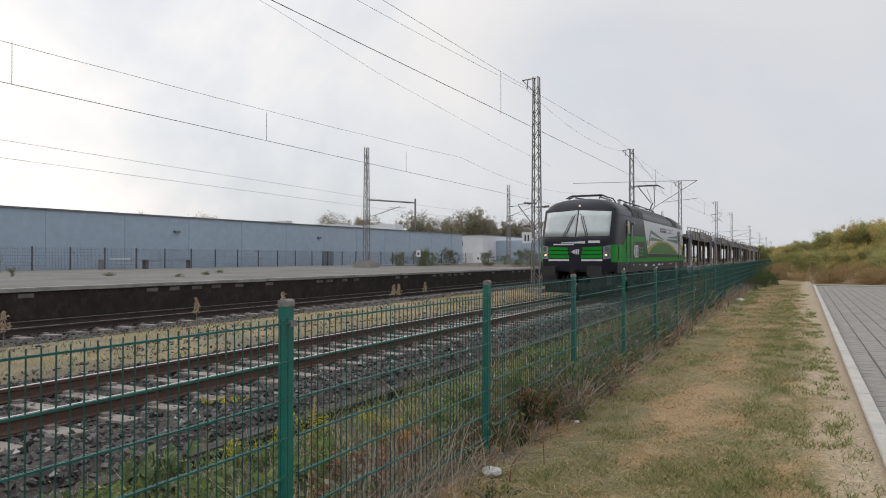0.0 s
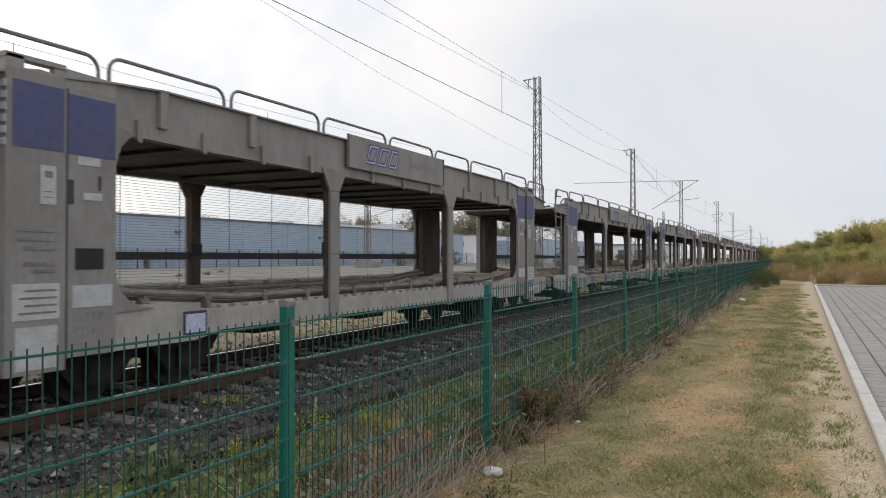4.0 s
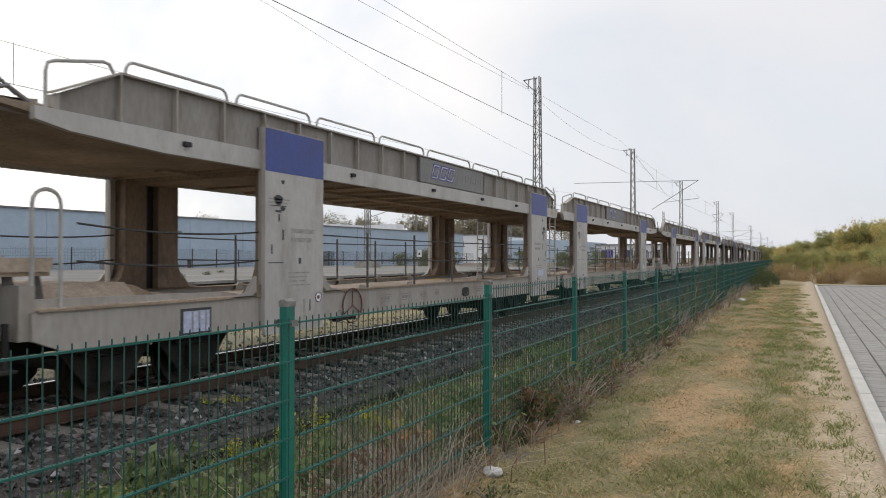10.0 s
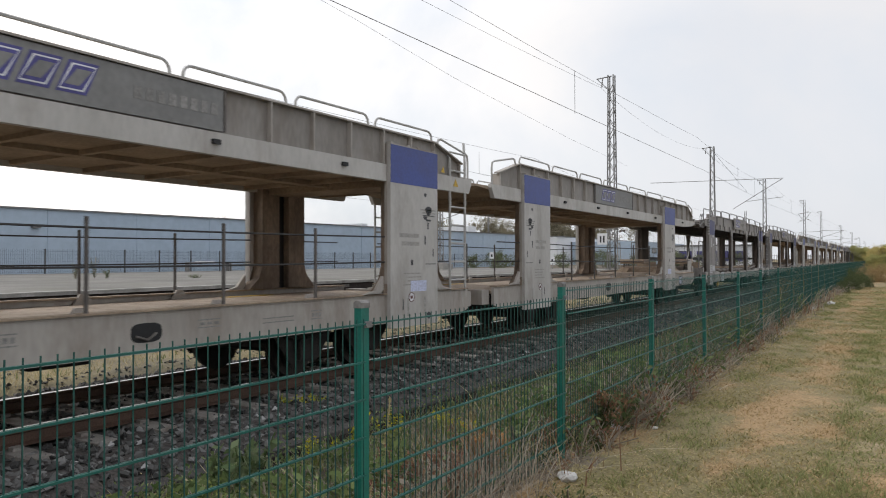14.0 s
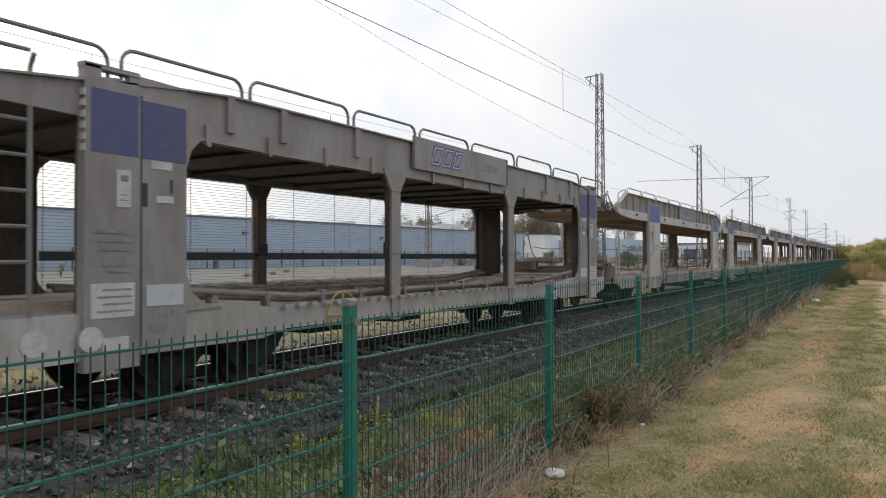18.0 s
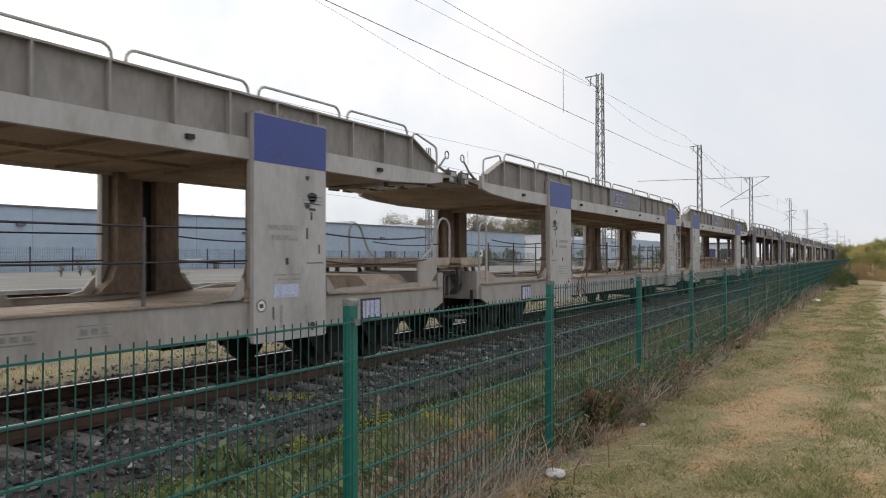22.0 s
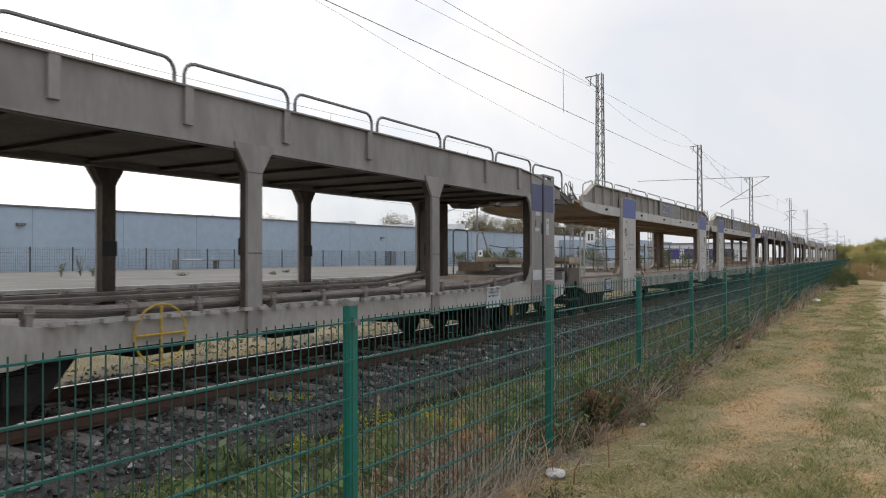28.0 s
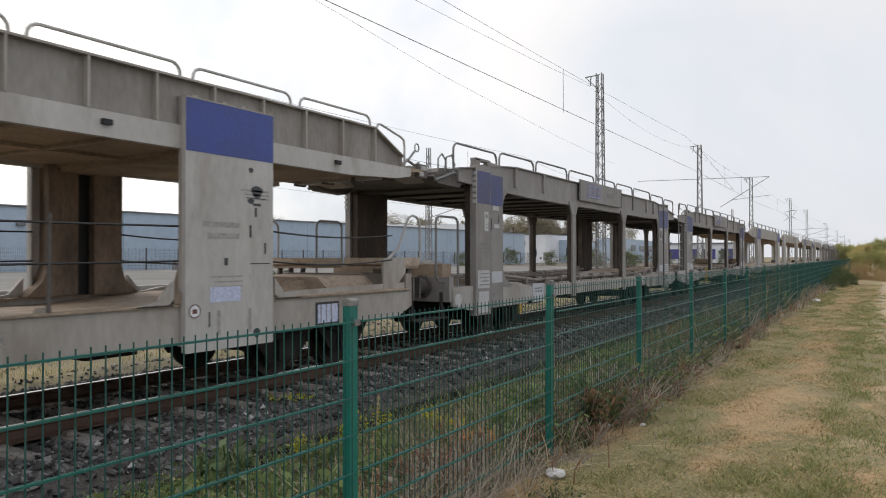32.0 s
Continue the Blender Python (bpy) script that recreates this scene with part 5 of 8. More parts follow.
# ---- second wagon kind: broad pillars, light grey ----
def wagon_b():
    w = thing("car_carrier_wagon", "empty light grey double-deck car carrier wagon with broad blue-topped pillars", "wagon", "car carrier train")
    W = 1.40
    for s in (-1, 1):
        b = B()
        prism(b, [(-8.65, 0.78), (-8.3, 0.64), (6.5, 0.62), (6.75, 0.70), (6.75, 1.02), (4, 1.04), (-8.65, 1.03)], s * (W - 0.06), s * W, "x")
        sill = part("side_sill", b, M_WAGON_B, w)
        b = B()
        box(b, min(s * (W - 0.12), s * (W + 0.03)), max(s * (W - 0.12), s * (W + 0.03)), -8.6, 6.7, 1.035, 1.055)
        part("sill_flange", b, M_UNDER, sill, "rust-stained top flange")
        for y in (0.6,):
            b = B()
            prism(b, [(y + 0.17 * math.copysign(abs(math.cos(a)) ** 0.6, math.cos(a)), 0.83 + 0.095 * math.copysign(abs(math.sin(a)) ** 0.6, math.sin(a))) for a in np.linspace(0, 2 * math.pi, 20, endpoint=False)], s * W, s * (W + 0.003), "x")
            hole = part("oval_hole", b, M_BLACK, sill, "dark oval hand hole")
            b = B()
            tube(b, [(s * (W + 0.012), y - 0.12, 0.80), (s * (W + 0.02), y, 0.76), (s * (W + 0.012), y + 0.1, 0.82)], 0.014)
            part("hand_lever", b, M_BUFFER, hole)
        b = B()
        for y0, wy, z0, hz in ((-2.75, 0.34, 0.80, 0.11), (-2.05, 0.36, 0.80, 0.10), (-1.35, 0.22, 0.81, 0.09), (-0.8, 0.2, 0.82, 0.10), (1.2, 0.3, 0.82, 0.08), (2.1, 0.5, 0.80, 0.05), (2.9, 0.2, 0.79, 0.1)):
            box(b, min(s * W, s * (W + 0.003)), max(s * W, s * (W + 0.003)), y0, y0 + wy, z0, z0 + 0.012)
            box(b, min(s * W, s * (W + 0.003)), max(s * W, s * (W + 0.003)), y0, y0 + wy, z0 + hz, z0 + hz + 0.012)
            for k in range(3):
                box(b, min(s * W, s * (W + 0.003)), max(s * W, s * (W + 0.003)), y0 + wy * (0.1 + 0.3 * k), y0 + wy * (0.3 + 0.3 * k), z0 + 0.03, z0 + hz - 0.02)
        part("stencil", b, M_FADED, sill, "faded stencilled bars on the sill")["kind"] = "stuff"
        b = B()
        prism(b, [(-8.65, 2.78), (-8.3, 2.72), (-7.2, 2.66), (6.76, 2.655), (6.86, 2.84), (6.86, 2.90), (-8.65, 2.90)], s * (W - 0.06), s * (W + 0.02), "x")
        gird = part("lower_girder", b, M_PANEL_B, w, "pale lower strip of the upper deck side")
        b = B()
        prism(b, [(-8.42, 2.905), (6.50, 2.905), (6.50, 3.13), (5.72, 3.38), (-7.75, 3.38), (-8.42, 3.05)], s * (W - 0.07), s * (W - 0.042), "x")
        web = part("upper_girder", b, M_GIRDER_B, w, "ribbed upper girder")
        b = B()
        for a, c in (((-8.46, 3.05), (-7.75, 3.38)), ((-7.75, 3.38), (5.72, 3.38)), ((5.72, 3.38), (6.56, 3.13))):
            prism(b, [(a[0], a[1]), (c[0], c[1]), (c[0], c[1] + 0.022), (a[0], a[1] + 0.022)], s * (W - 0.10), s * (W + 0.03), "x")
        part("top_flange", b, M_WAGON_B, web)
        for y in [-7.75 + 0.72 * k for k in range(9)] + [5.69, 5.05, 4.37, 3.65, 2.93, 2.21]:
            b = B()
            box(b, min(s * (W - 0.042), s * (W + 0.028)), max(s * (W - 0.042), s * (W + 0.028)), y - 0.011, y + 0.011, 2.905, 3.38)
            part("rib", b, M_WAGON_B, web)
        for y, z in ((6.50, 3.13), (-8.42, 3.05)):
            b = B()
            box(b, min(s * (W - 0.16), s * (W + 0.01)), max(s * (W - 0.16), s * (W + 0.01)), y - 0.012, y + 0.012, 2.905, z)
            part("end_plate", b, M_WAGON_B, web)
        for y in (-6.9, -3.6, -0.9, 1.4, 3.5):
            b = B()
            box(b, min(s * (W + 0.02), s * (W + 0.06)), max(s * (W + 0.02), s * (W + 0.06)), y - 0.05, y + 0.05, 2.77, 2.82)
            part("lashing_eye", b, M_BLACK, gird)
        for e in (-1, 1):
            yc = e * 5.05
            b = B()
            prism(b, [(yc - 0.60, 0.55), (yc + 0.60, 0.55), (yc + 0.615, 0.565), (yc + 0.615, 3.19), (yc - 0.615, 3.19), (yc - 0.615, 0.565)], s * (W + 0.03), s * (W + 0.09), "x")
            pil = part("end_pillar", b, M_PANEL_B, w, "broad pale grey pillar plate")
            b = B()
            box(b, min(s * (W + 0.09), s * (W + 0.094)), max(s * (W + 0.09), s * (W + 0.094)), yc - 0.612, yc + 0.612, 2.64, 3.186)
            part("blue_band", b, M_BLUE, pil)
            b = B()
            box(b, min(s * (W - 0.05), s * (W + 0.095)), max(s * (W - 0.05), s * (W + 0.095)), yc - 0.617, yc + 0.617, 3.19, 3.205)
            for q in (-0.57, -0.16, 0.1, 0.5):
                box(b, min(s * W, s * (W + 0.09)), max(s * W, s * (W + 0.09)), yc + q - 0.03, yc + q + 0.03, 3.205, 3.225)
            part("pillar_cap", b, M_WAGON_B, pil)
            b = B()
            for q in (-0.617, 0.605):
                box(b, min(s * (W - 0.02), s * (W + 0.03)), max(s * (W - 0.02), s * (W + 0.03)), yc + q, yc + q + 0.012, 0.62, 3.19)
            part("pillar_side", b, M_WAGON_B, pil, "folded side of the pillar plate")
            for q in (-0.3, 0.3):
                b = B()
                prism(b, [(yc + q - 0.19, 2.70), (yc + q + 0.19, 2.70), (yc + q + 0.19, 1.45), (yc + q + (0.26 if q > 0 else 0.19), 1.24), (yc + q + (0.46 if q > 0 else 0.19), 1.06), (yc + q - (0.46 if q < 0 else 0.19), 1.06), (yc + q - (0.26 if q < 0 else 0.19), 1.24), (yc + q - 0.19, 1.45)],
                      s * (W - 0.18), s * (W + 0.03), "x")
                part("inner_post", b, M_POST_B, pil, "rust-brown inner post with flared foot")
            # black strip set between the posts to paint the gap's shade
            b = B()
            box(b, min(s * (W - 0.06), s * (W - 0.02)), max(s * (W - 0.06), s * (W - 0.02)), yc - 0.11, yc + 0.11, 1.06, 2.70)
            part("inner_slot", b, M_BLACK, pil, "black strip painting the shade between the inner posts")
            for q in (-0.22, 0.22):
                b = B()
                prism(b, [(yc + q * 3.2, 1.04), (yc + q * 5.4, 1.04), (yc + q * 4.0, 1.1), (yc + q * 3.2, 1.3)], s * (W - 0.02), s * (W + 0.03), "x")
                part("foot_gusset", b, M_WAGON_B, pil)

            def bars(y0, z0, n, ln, m_, hgt=0.03, gap=0.055):
                bb = B()
                for k in range(n):
                    u0, u1 = yc - e * y0, yc - e * (y0 + ln * (1 - 0.12 * (k % 3)))
                    box(bb, min(s * (W + 0.0905), s * (W + 0.0925)), max(s * (W + 0.0905), s * (W + 0.0925)), min(u0, u1), max(u0, u1), z0 - k * gap, z0 - k * gap + hgt)
                part("worn_lettering", bb, m_, pil, "worn marking bars")["kind"] = "stuff"
            bars(-0.55, 2.28, 3, 0.42, M_FADED_B, 0.02, 0.045)
            bars(-0.1, 1.86, 2, 0.5, M_FADED_B, 0.06, 0.12)
            bars(0.16, 0.70, 1, 0.045, M_FADED_B, 0.27)
            bars(-0.28, 0.70, 1, 0.045, M_FADED_B, 0.27)
            bars(-0.15, 1.32, 4, 0.45, M_FADED_B, 0.018, 0.055)
            bb = B()
            for y0, z0, wy, hz in ((-0.42, 2.12, 0.12, 0.03), (-0.36, 2.0, 0.03, 0.1), (-0.28, 1.76, 0.03, 0.14), (-0.5, 1.58, 0.025, 0.12), (-0.56, 1.46, 0.3, 0.012), (-0.5, 2.2, 0.3, 0.012), (0.06, 1.45, 0.05, 0.08), (0.30, 0.80, 0.02, 0.16)):
                u0, u1 = yc - e * y0, yc - e * (y0 + wy)
                box(bb, min(s * (W + 0.0905), s * (W + 0.093)), max(s * (W + 0.0905), s * (W + 0.093)), min(u0, u1), max(u0, u1), z0, z0 + hz)
            for y0, z0, ry, rz in ((-0.36, 2.28, 0.085, 0.07), (-0.27, 2.17, 0.05, 0.03), (-0.27, 2.52, 0.035, 0.03), (-0.36, 0.68, 0.05, 0.055)):
                prism(bb, [(yc - e * y0 + ry * math.cos(a) * (1 + 0.2 * math.sin(3 * a)), z0 + rz * math.sin(a)) for a in np.linspace(0, 2 * math.pi, 14, endpoint=False)], s * (W + 0.0905), s * (W + 0.0925), "x")
            part("scuff_mark", bb, M_INK, pil, "dark scuffs and small signs")["kind"] = "stuff"
            bb = B()
            disc(bb, (s * (W + 0.091), yc + 0.50 * (1 if e < 0 else -0.2), 0.98), "x", 0.065, 0.004, 18)
            rd = part("round_label", bb, M_WHITE, pil, "round white label with a red rim")
            bb = B()
            yl = yc + 0.50 * (1 if e < 0 else -0.2)
            tube(bb, [(s * (W + 0.093), yl + 0.068 * math.cos(a), 0.98 + 0.068 * math.sin(a)) for a in np.linspace(0, 2 * math.pi, 17)], 0.006, 4)
            box(bb, min(s * (W + 0.0925), s * (W + 0.0945)), max(s * (W + 0.0925), s * (W + 0.0945)), yl - 0.03, yl + 0.03, 0.955, 1.0)
            part("label_rim", bb, M_OXIDE, rd)
            bb = B()
            box(bb, min(s * (W + 0.0905), s * (W + 0.093)), max(s * (W + 0.0905), s * (W + 0.093)), yc - 0.12, yc + 0.30, 1.06, 1.22)
            if e * s > 0:
                part("paper_label", bb, M_LABEL, pil, "pale paper label")
            else:
                bb.free()
        for y in (-3.1, -1.55, 0.0, 1.55, 3.0):
            b = B()
            box(b, s * (W - 0.02) - 0.014, s * (W - 0.02) + 0.014, y - 0.014, y + 0.014, 0.92, 1.93)
            part("stanchion", b, M_UNDER_A, w, "dark rope stanchion")
            b = B()
            prism(b, [(y - 0.14, 0.96), (y + 0.14, 0.96), (y + 0.05, 1.10), (y - 0.05, 1.10)], s * (W - 0.14), s * (W - 0.10), "x")
            part("stanchion_foot", b, M_WAGON_B, w)
        for z in (1.86, 1.50):
            for a, c, sg in ((-8.2, -5.6, 0.06), (-4.45, 4.45, 0.03), (5.6, 6.6, 0.0)):
                b = B()
                tube(b, [(s * (W - 0.02), a + (c - a) * k / 8, z - sg * 4 * (k / 8) * (1 - k / 8)) for k in range(9)], 0.011, 5)
                part("wire_rope", b, M_ROPE, w, "taut black wire rope")
        for k, (a, c) in enumerate(((-7.67, -6.23), (-6.07, -4.61), (-4.45, -2.9), (-2.75, -1.2), (-1.05, 0.86), (1.02, 2.48), (2.64, 4.06), (4.22, 5.66))):
            b = B()
            hoop(b, s * (W - 0.02), a, c, 3.38, 3.545, 0.017, 0.11)
            part("guard_hoop", b, M_TUBE_B, w)
        b = B()
        tube(b, [(s * (W - 0.02), q, z) for q, z in ((-8.53, 2.9), (-8.53, 3.24), (-8.51, 3.32), (-8.44, 3.355), (-7.93, 3.47), (-7.86, 3.46), (-7.81, 3.38))], 0.018)
        part("guard_hoop", b, M_TUBE_B, w)
        b = B()
        tube(b, [(s * (W - 0.02), q, z) for q, z in ((6.79, 2.88), (6.79, 3.22), (6.77, 3.30), (6.70, 3.335), (5.95, 3.47), (5.87, 3.46), (5.82, 3.37))], 0.018)
        part("guard_hoop", b, M_TUBE_B, w)
        b = B()
        box(b, min(s * (W - 0.042), s * (W - 0.013)), max(s * (W - 0.042), s * (W - 0.013)), -1.40, 1.53, 2.95, 3.35)
        part("board_backing", b, M_GIRDER_B, w)
        sign_board(w, s, s * (W - 0.012), -1.42, 1.55, 2.92, 3.37, M_BOARD_B, True)
        b = B()
        box(b, min(s * W, s * (W + 0.012)), max(s * W, s * (W + 0.012)), -6.95, -6.5, 0.66, 0.96)
        fr = part("inspection_board", b, M_INK, w, "dark-framed data board")
        b = B()
        box(b, min(s * (W + 0.012), s * (W + 0.016)), max(s * (W + 0.012), s * (W + 0.016)), -6.92, -6.53, 0.69, 0.93)
        part("board_face", b, M_LABEL, fr)
        b = B()
        for k in range(3):
            box(b, min(s * (W + 0.0165), s * (W + 0.018)), max(s * (W + 0.0165), s * (W + 0.018)), -6.80 + k * 0.1, -6.78 + k * 0.1, 0.69, 0.93)
        part("grid_line", b, M_FADED, fr)
        if s > 0:
            b = B()
            hoop(b, 1.34, -8.62, -8.34, 1.05, 2.16, 0.02, 0.13)
            part("end_handrail", b, M_TUBE_B, w)
        b = B()
        prism(b, [(-8.6, 1.04), (-6.0, 1.04), (-5.7, 1.04), (-6.2, 1.12), (-8.6, 1.15)], s * 1.24, s * 1.33, "x")
        part("deck_side", b, M_WAGON_B, w, "grey raised edge of the deck end")
    b = B()
    prism(b, [(-8.6, 1.0), (-6.0, 1.0), (-4.4, 0.90), (6.6, 0.90), (6.6, 0.96), (-4.4, 0.96), (-6.0, 1.07), (-8.6, 1.07)], -W + 0.06, W - 0.06, "x")
    part("lower_deck", b, M_DECK, w, "worn sandy-brown steel deck")
    for s in (-1, 1):
        b = B()
        box(b, s * 1.12 - 0.12, s * 1.12 + 0.12, 3.7, 4.6, 0.961, 0.966)
        part("painted_mark", b, M_YELLOW, w, "worn yellow paint mark on the deck")
    b = B()
    prism(b, [(-9.1, 2.90), (-7.6, 2.72), (-6.0, 2.70), (6.0, 2.74), (7.3, 2.84), (7.3, 2.87), (-9.1, 2.93)], -W + 0.06, W - 0.06, "x")
    part("upper_deck", b, M_UNDER, w, "rust-brown underside of the upper deck")
    for k in range(14):
        b = B()
        y = -5.6 + k * 0.9
        box(b, -W + 0.06, W - 0.06, y - 0.035, y + 0.035, 2.67, 2.73)
        part("deck_beam", b, M_UNDER, w)
    b = B()
    box(b, -0.1, 0.1, -6.0, 6.0, 2.665, 2.73)
    part("long_beam", b, M_UNDER, w)
    for yc in (-5.05, 5.05):
        b = B()
        box(b, -W + 0.06, W - 0.06, yc - 0.35, yc + 0.35, 2.62, 2.73)
        part("pillar_beam", b, M_UNDER, w)
    b = B()
    prism(b, [(-1.05, 1.06), (1.05, 1.06), (0.8, 1.26), (-0.8, 1.26)], -8.3, -7.2, "y")
    part("deck_hump", b, M_DECK, w, "beige cover over the running gear")
    for q in (-0.55, 0.55):
        b = B()
        prism(b, [(-7.15, 1.07), (-6.6, 1.07), (-6.95, 1.22), (-7.1, 1.22)], q - 0.1, q + 0.1, "x")
        part("hump_gusset", b, M_UNDER, w)
    b = B()
    box(b, -0.3, 0.3, -8.5, 6.6, 0.52, 0.90)
    part("centre_beam", b, M_BOGIE, w)
    for y in (-4.2, 0.2, 2.2):
        b = B()
        box(b, -0.62, 0.62, y - 0.3, y + 0.3, 0.48, 0.66)
        part("brake_box", b, M_BOGIE, w)
    b = B()
    disc(b, (1.35, -3.9, 0.66), "x", 0.09, 0.1, 12)
    tube(b, [(1.35, -3.9, 0.62), (1.2, -3.2, 0.58)], 0.03)
    part("brake_lever", b, M_BOGIE, w)
    for y in (-7.55, -6.35, 3.2, 4.5):
        guards(w, y)
    b = B()
    ring = [(1.43, 0.26 * math.cos(a), 0.26 * math.sin(a)) for a in np.linspace(0, 2 * math.pi, 21)]
    tube(b, ring, 0.012)
    tube(b, [(1.43, 0, 0), (1.43, 0, 0.25)], 0.009)
    tube(b, [(1.43, -0.22, -0.12), (1.43, 0, 0), (1.43, 0.22, -0.12)], 0.009)
    part("brake_wheel", b, M_OXIDE, w, "red-brown hand brake wheel", pose(0, -3.6, 0.80))
    b = B()
    box(b, -1.36, 1.36, -8.75, -8.6, 0.78, 1.28)
    part("headstock", b, M_WAGON_B, w)
    buffers(w, -8.72, -1.15, M_BOGIE)
    for s in (-1, 1):
        b = B()
        prism(b, [(-9.75, 2.80), (-8.5, 2.95), (-8.5, 3.00), (-9.75, 2.85)], s * 0.9 - 0.33, s * 0.9 + 0.33, "x")
        box(b, s * 0.9 - 0.33, s * 0.9 - 0.29, -9.7, -8.6, 2.84, 2.97)
        box(b, s * 0.9 + 0.29, s * 0.9 + 0.33, -9.7, -8.6, 2.84, 2.97)
        part("loading_flap", b, M_WAGON_B, w, "ribbed drive-over flap")
        b = B()
        prism(b, [(-9.14, 1.43), (-9.10, 1.40), (-8.42, 1.40), (-8.36, 1.43), (-8.36, 1.53), (-9.14, 1.53)], s * 0.80 - 0.46, s * 0.80 + 0.46, "x")
        flap = part("lower_flap", b, M_DECK, w, "sandy-brown drive-over tray")
        b = B()
        box(b, s * 0.80 - 0.44, s * 0.80 + 0.44, -9.12, -8.38, 1.36, 1.40)
        part("flap_frame", b, M_UNDER, flap)
        for q in (-9.02, -8.72, -8.46):
            b = B()
            prism(b, [(q - 0.03, 1.36), (q + 0.05, 1.36), (q + 0.11, 1.06), (q + 0.0, 1.06)], s * 1.12 - 0.02, s * 1.12 + 0.02, "x")
            part("flap_leg", b, M_BUFFER, flap, "grimy bracket leg")
        if s > 0:
            continue
        b = B()
        prism(b, [(-8.60, 1.28), (-8.60, 1.52), (-8.05, 1.52), (-8.05, 1.03), (-8.30, 1.03)], s * 1.30, s * 1.335, "x")
        part("end_cheek", b, M_WAGON_B, w, "plain grey cheek plate at the deck end")
        b = B()
        tube(b, [(s * 1.22, q, z) for q, z in ((-8.3, 1.5), (-8.58, 1.66), (-8.82, 2.08), (-8.88, 2.16), (-8.98, 2.2), (-9.10, 2.18), (-9.18, 2.10), (-9.20, 2.0), (-9.20, 1.52))], 0.02)
        part("leaning_handrail", b, M_TUBE_B, w, "leaning bent handrail")
    # ribbed cross beam that carries the upper flaps
    b = B()
    box(b, -1.34, 1.34, -9.14, -9.02, 2.83, 2.90)
    box(b, -1.34, 1.34, -9.22, -9.06, 2.925, 2.995)
    hb = part("hinge_beam", b, M_TUBE_B, w, "ribbed grey cross beam at the deck's end")
    for xx in (-1.3, -0.65, 0.0, 0.65, 1.3):
        b = B()
        box(b, xx - 0.035, xx + 0.035, -9.25, -9.0, 2.81, 3.02)
        part("hinge_lug", b, M_UNDER_A, hb)
    for s in (-1, 1):
        b = B()
        tube(b, [(s * 1.25, -8.6, 2.95), (s * 1.25, -8.80, 3.06), (s * 1.25, -9.0, 3.0), (s * 1.25, -9.12, 3.05)], 0.024)
        tube(b, [(s * 1.25, -8.72, 3.0), (s * 1.25, -8.86, 3.10), (s * 1.25, -9.02, 3.24)], 0.018)
        ring = [(s * 1.25, -9.07 + 0.06 * math.cos(a), 3.29 + 0.065 * math.sin(a)) for a in np.linspace(0, 2 * math.pi, 13)]
        tube(b, ring, 0.011)
        part("flap_crank", b, M_TUBE, w, "bent crank lever with ring handle")
    b = B()
    box(b, -1.3, 1.3, 6.76, 7.03, 0.72, 0.98)
    part("inner_end_plate", b, M_WAGON_B, w, "grey plate over the inner coupling")
    ladder(w, 1.40, 6.18, 6.66, 1.0, 3.3, M_TUBE_B)
    b = B()
    prism(b, [(5.92, 2.94), (6.02, 2.94), (5.97, 3.04)], 1.40, 1.404, "x")
    prism(b, [(6.25, 2.74), (6.4, 2.74), (6.325, 2.86)], 1.425, 1.43, "x")
    part("warning_triangle", b, M_YELLOW, w, "small yellow warning triangle")
    return w


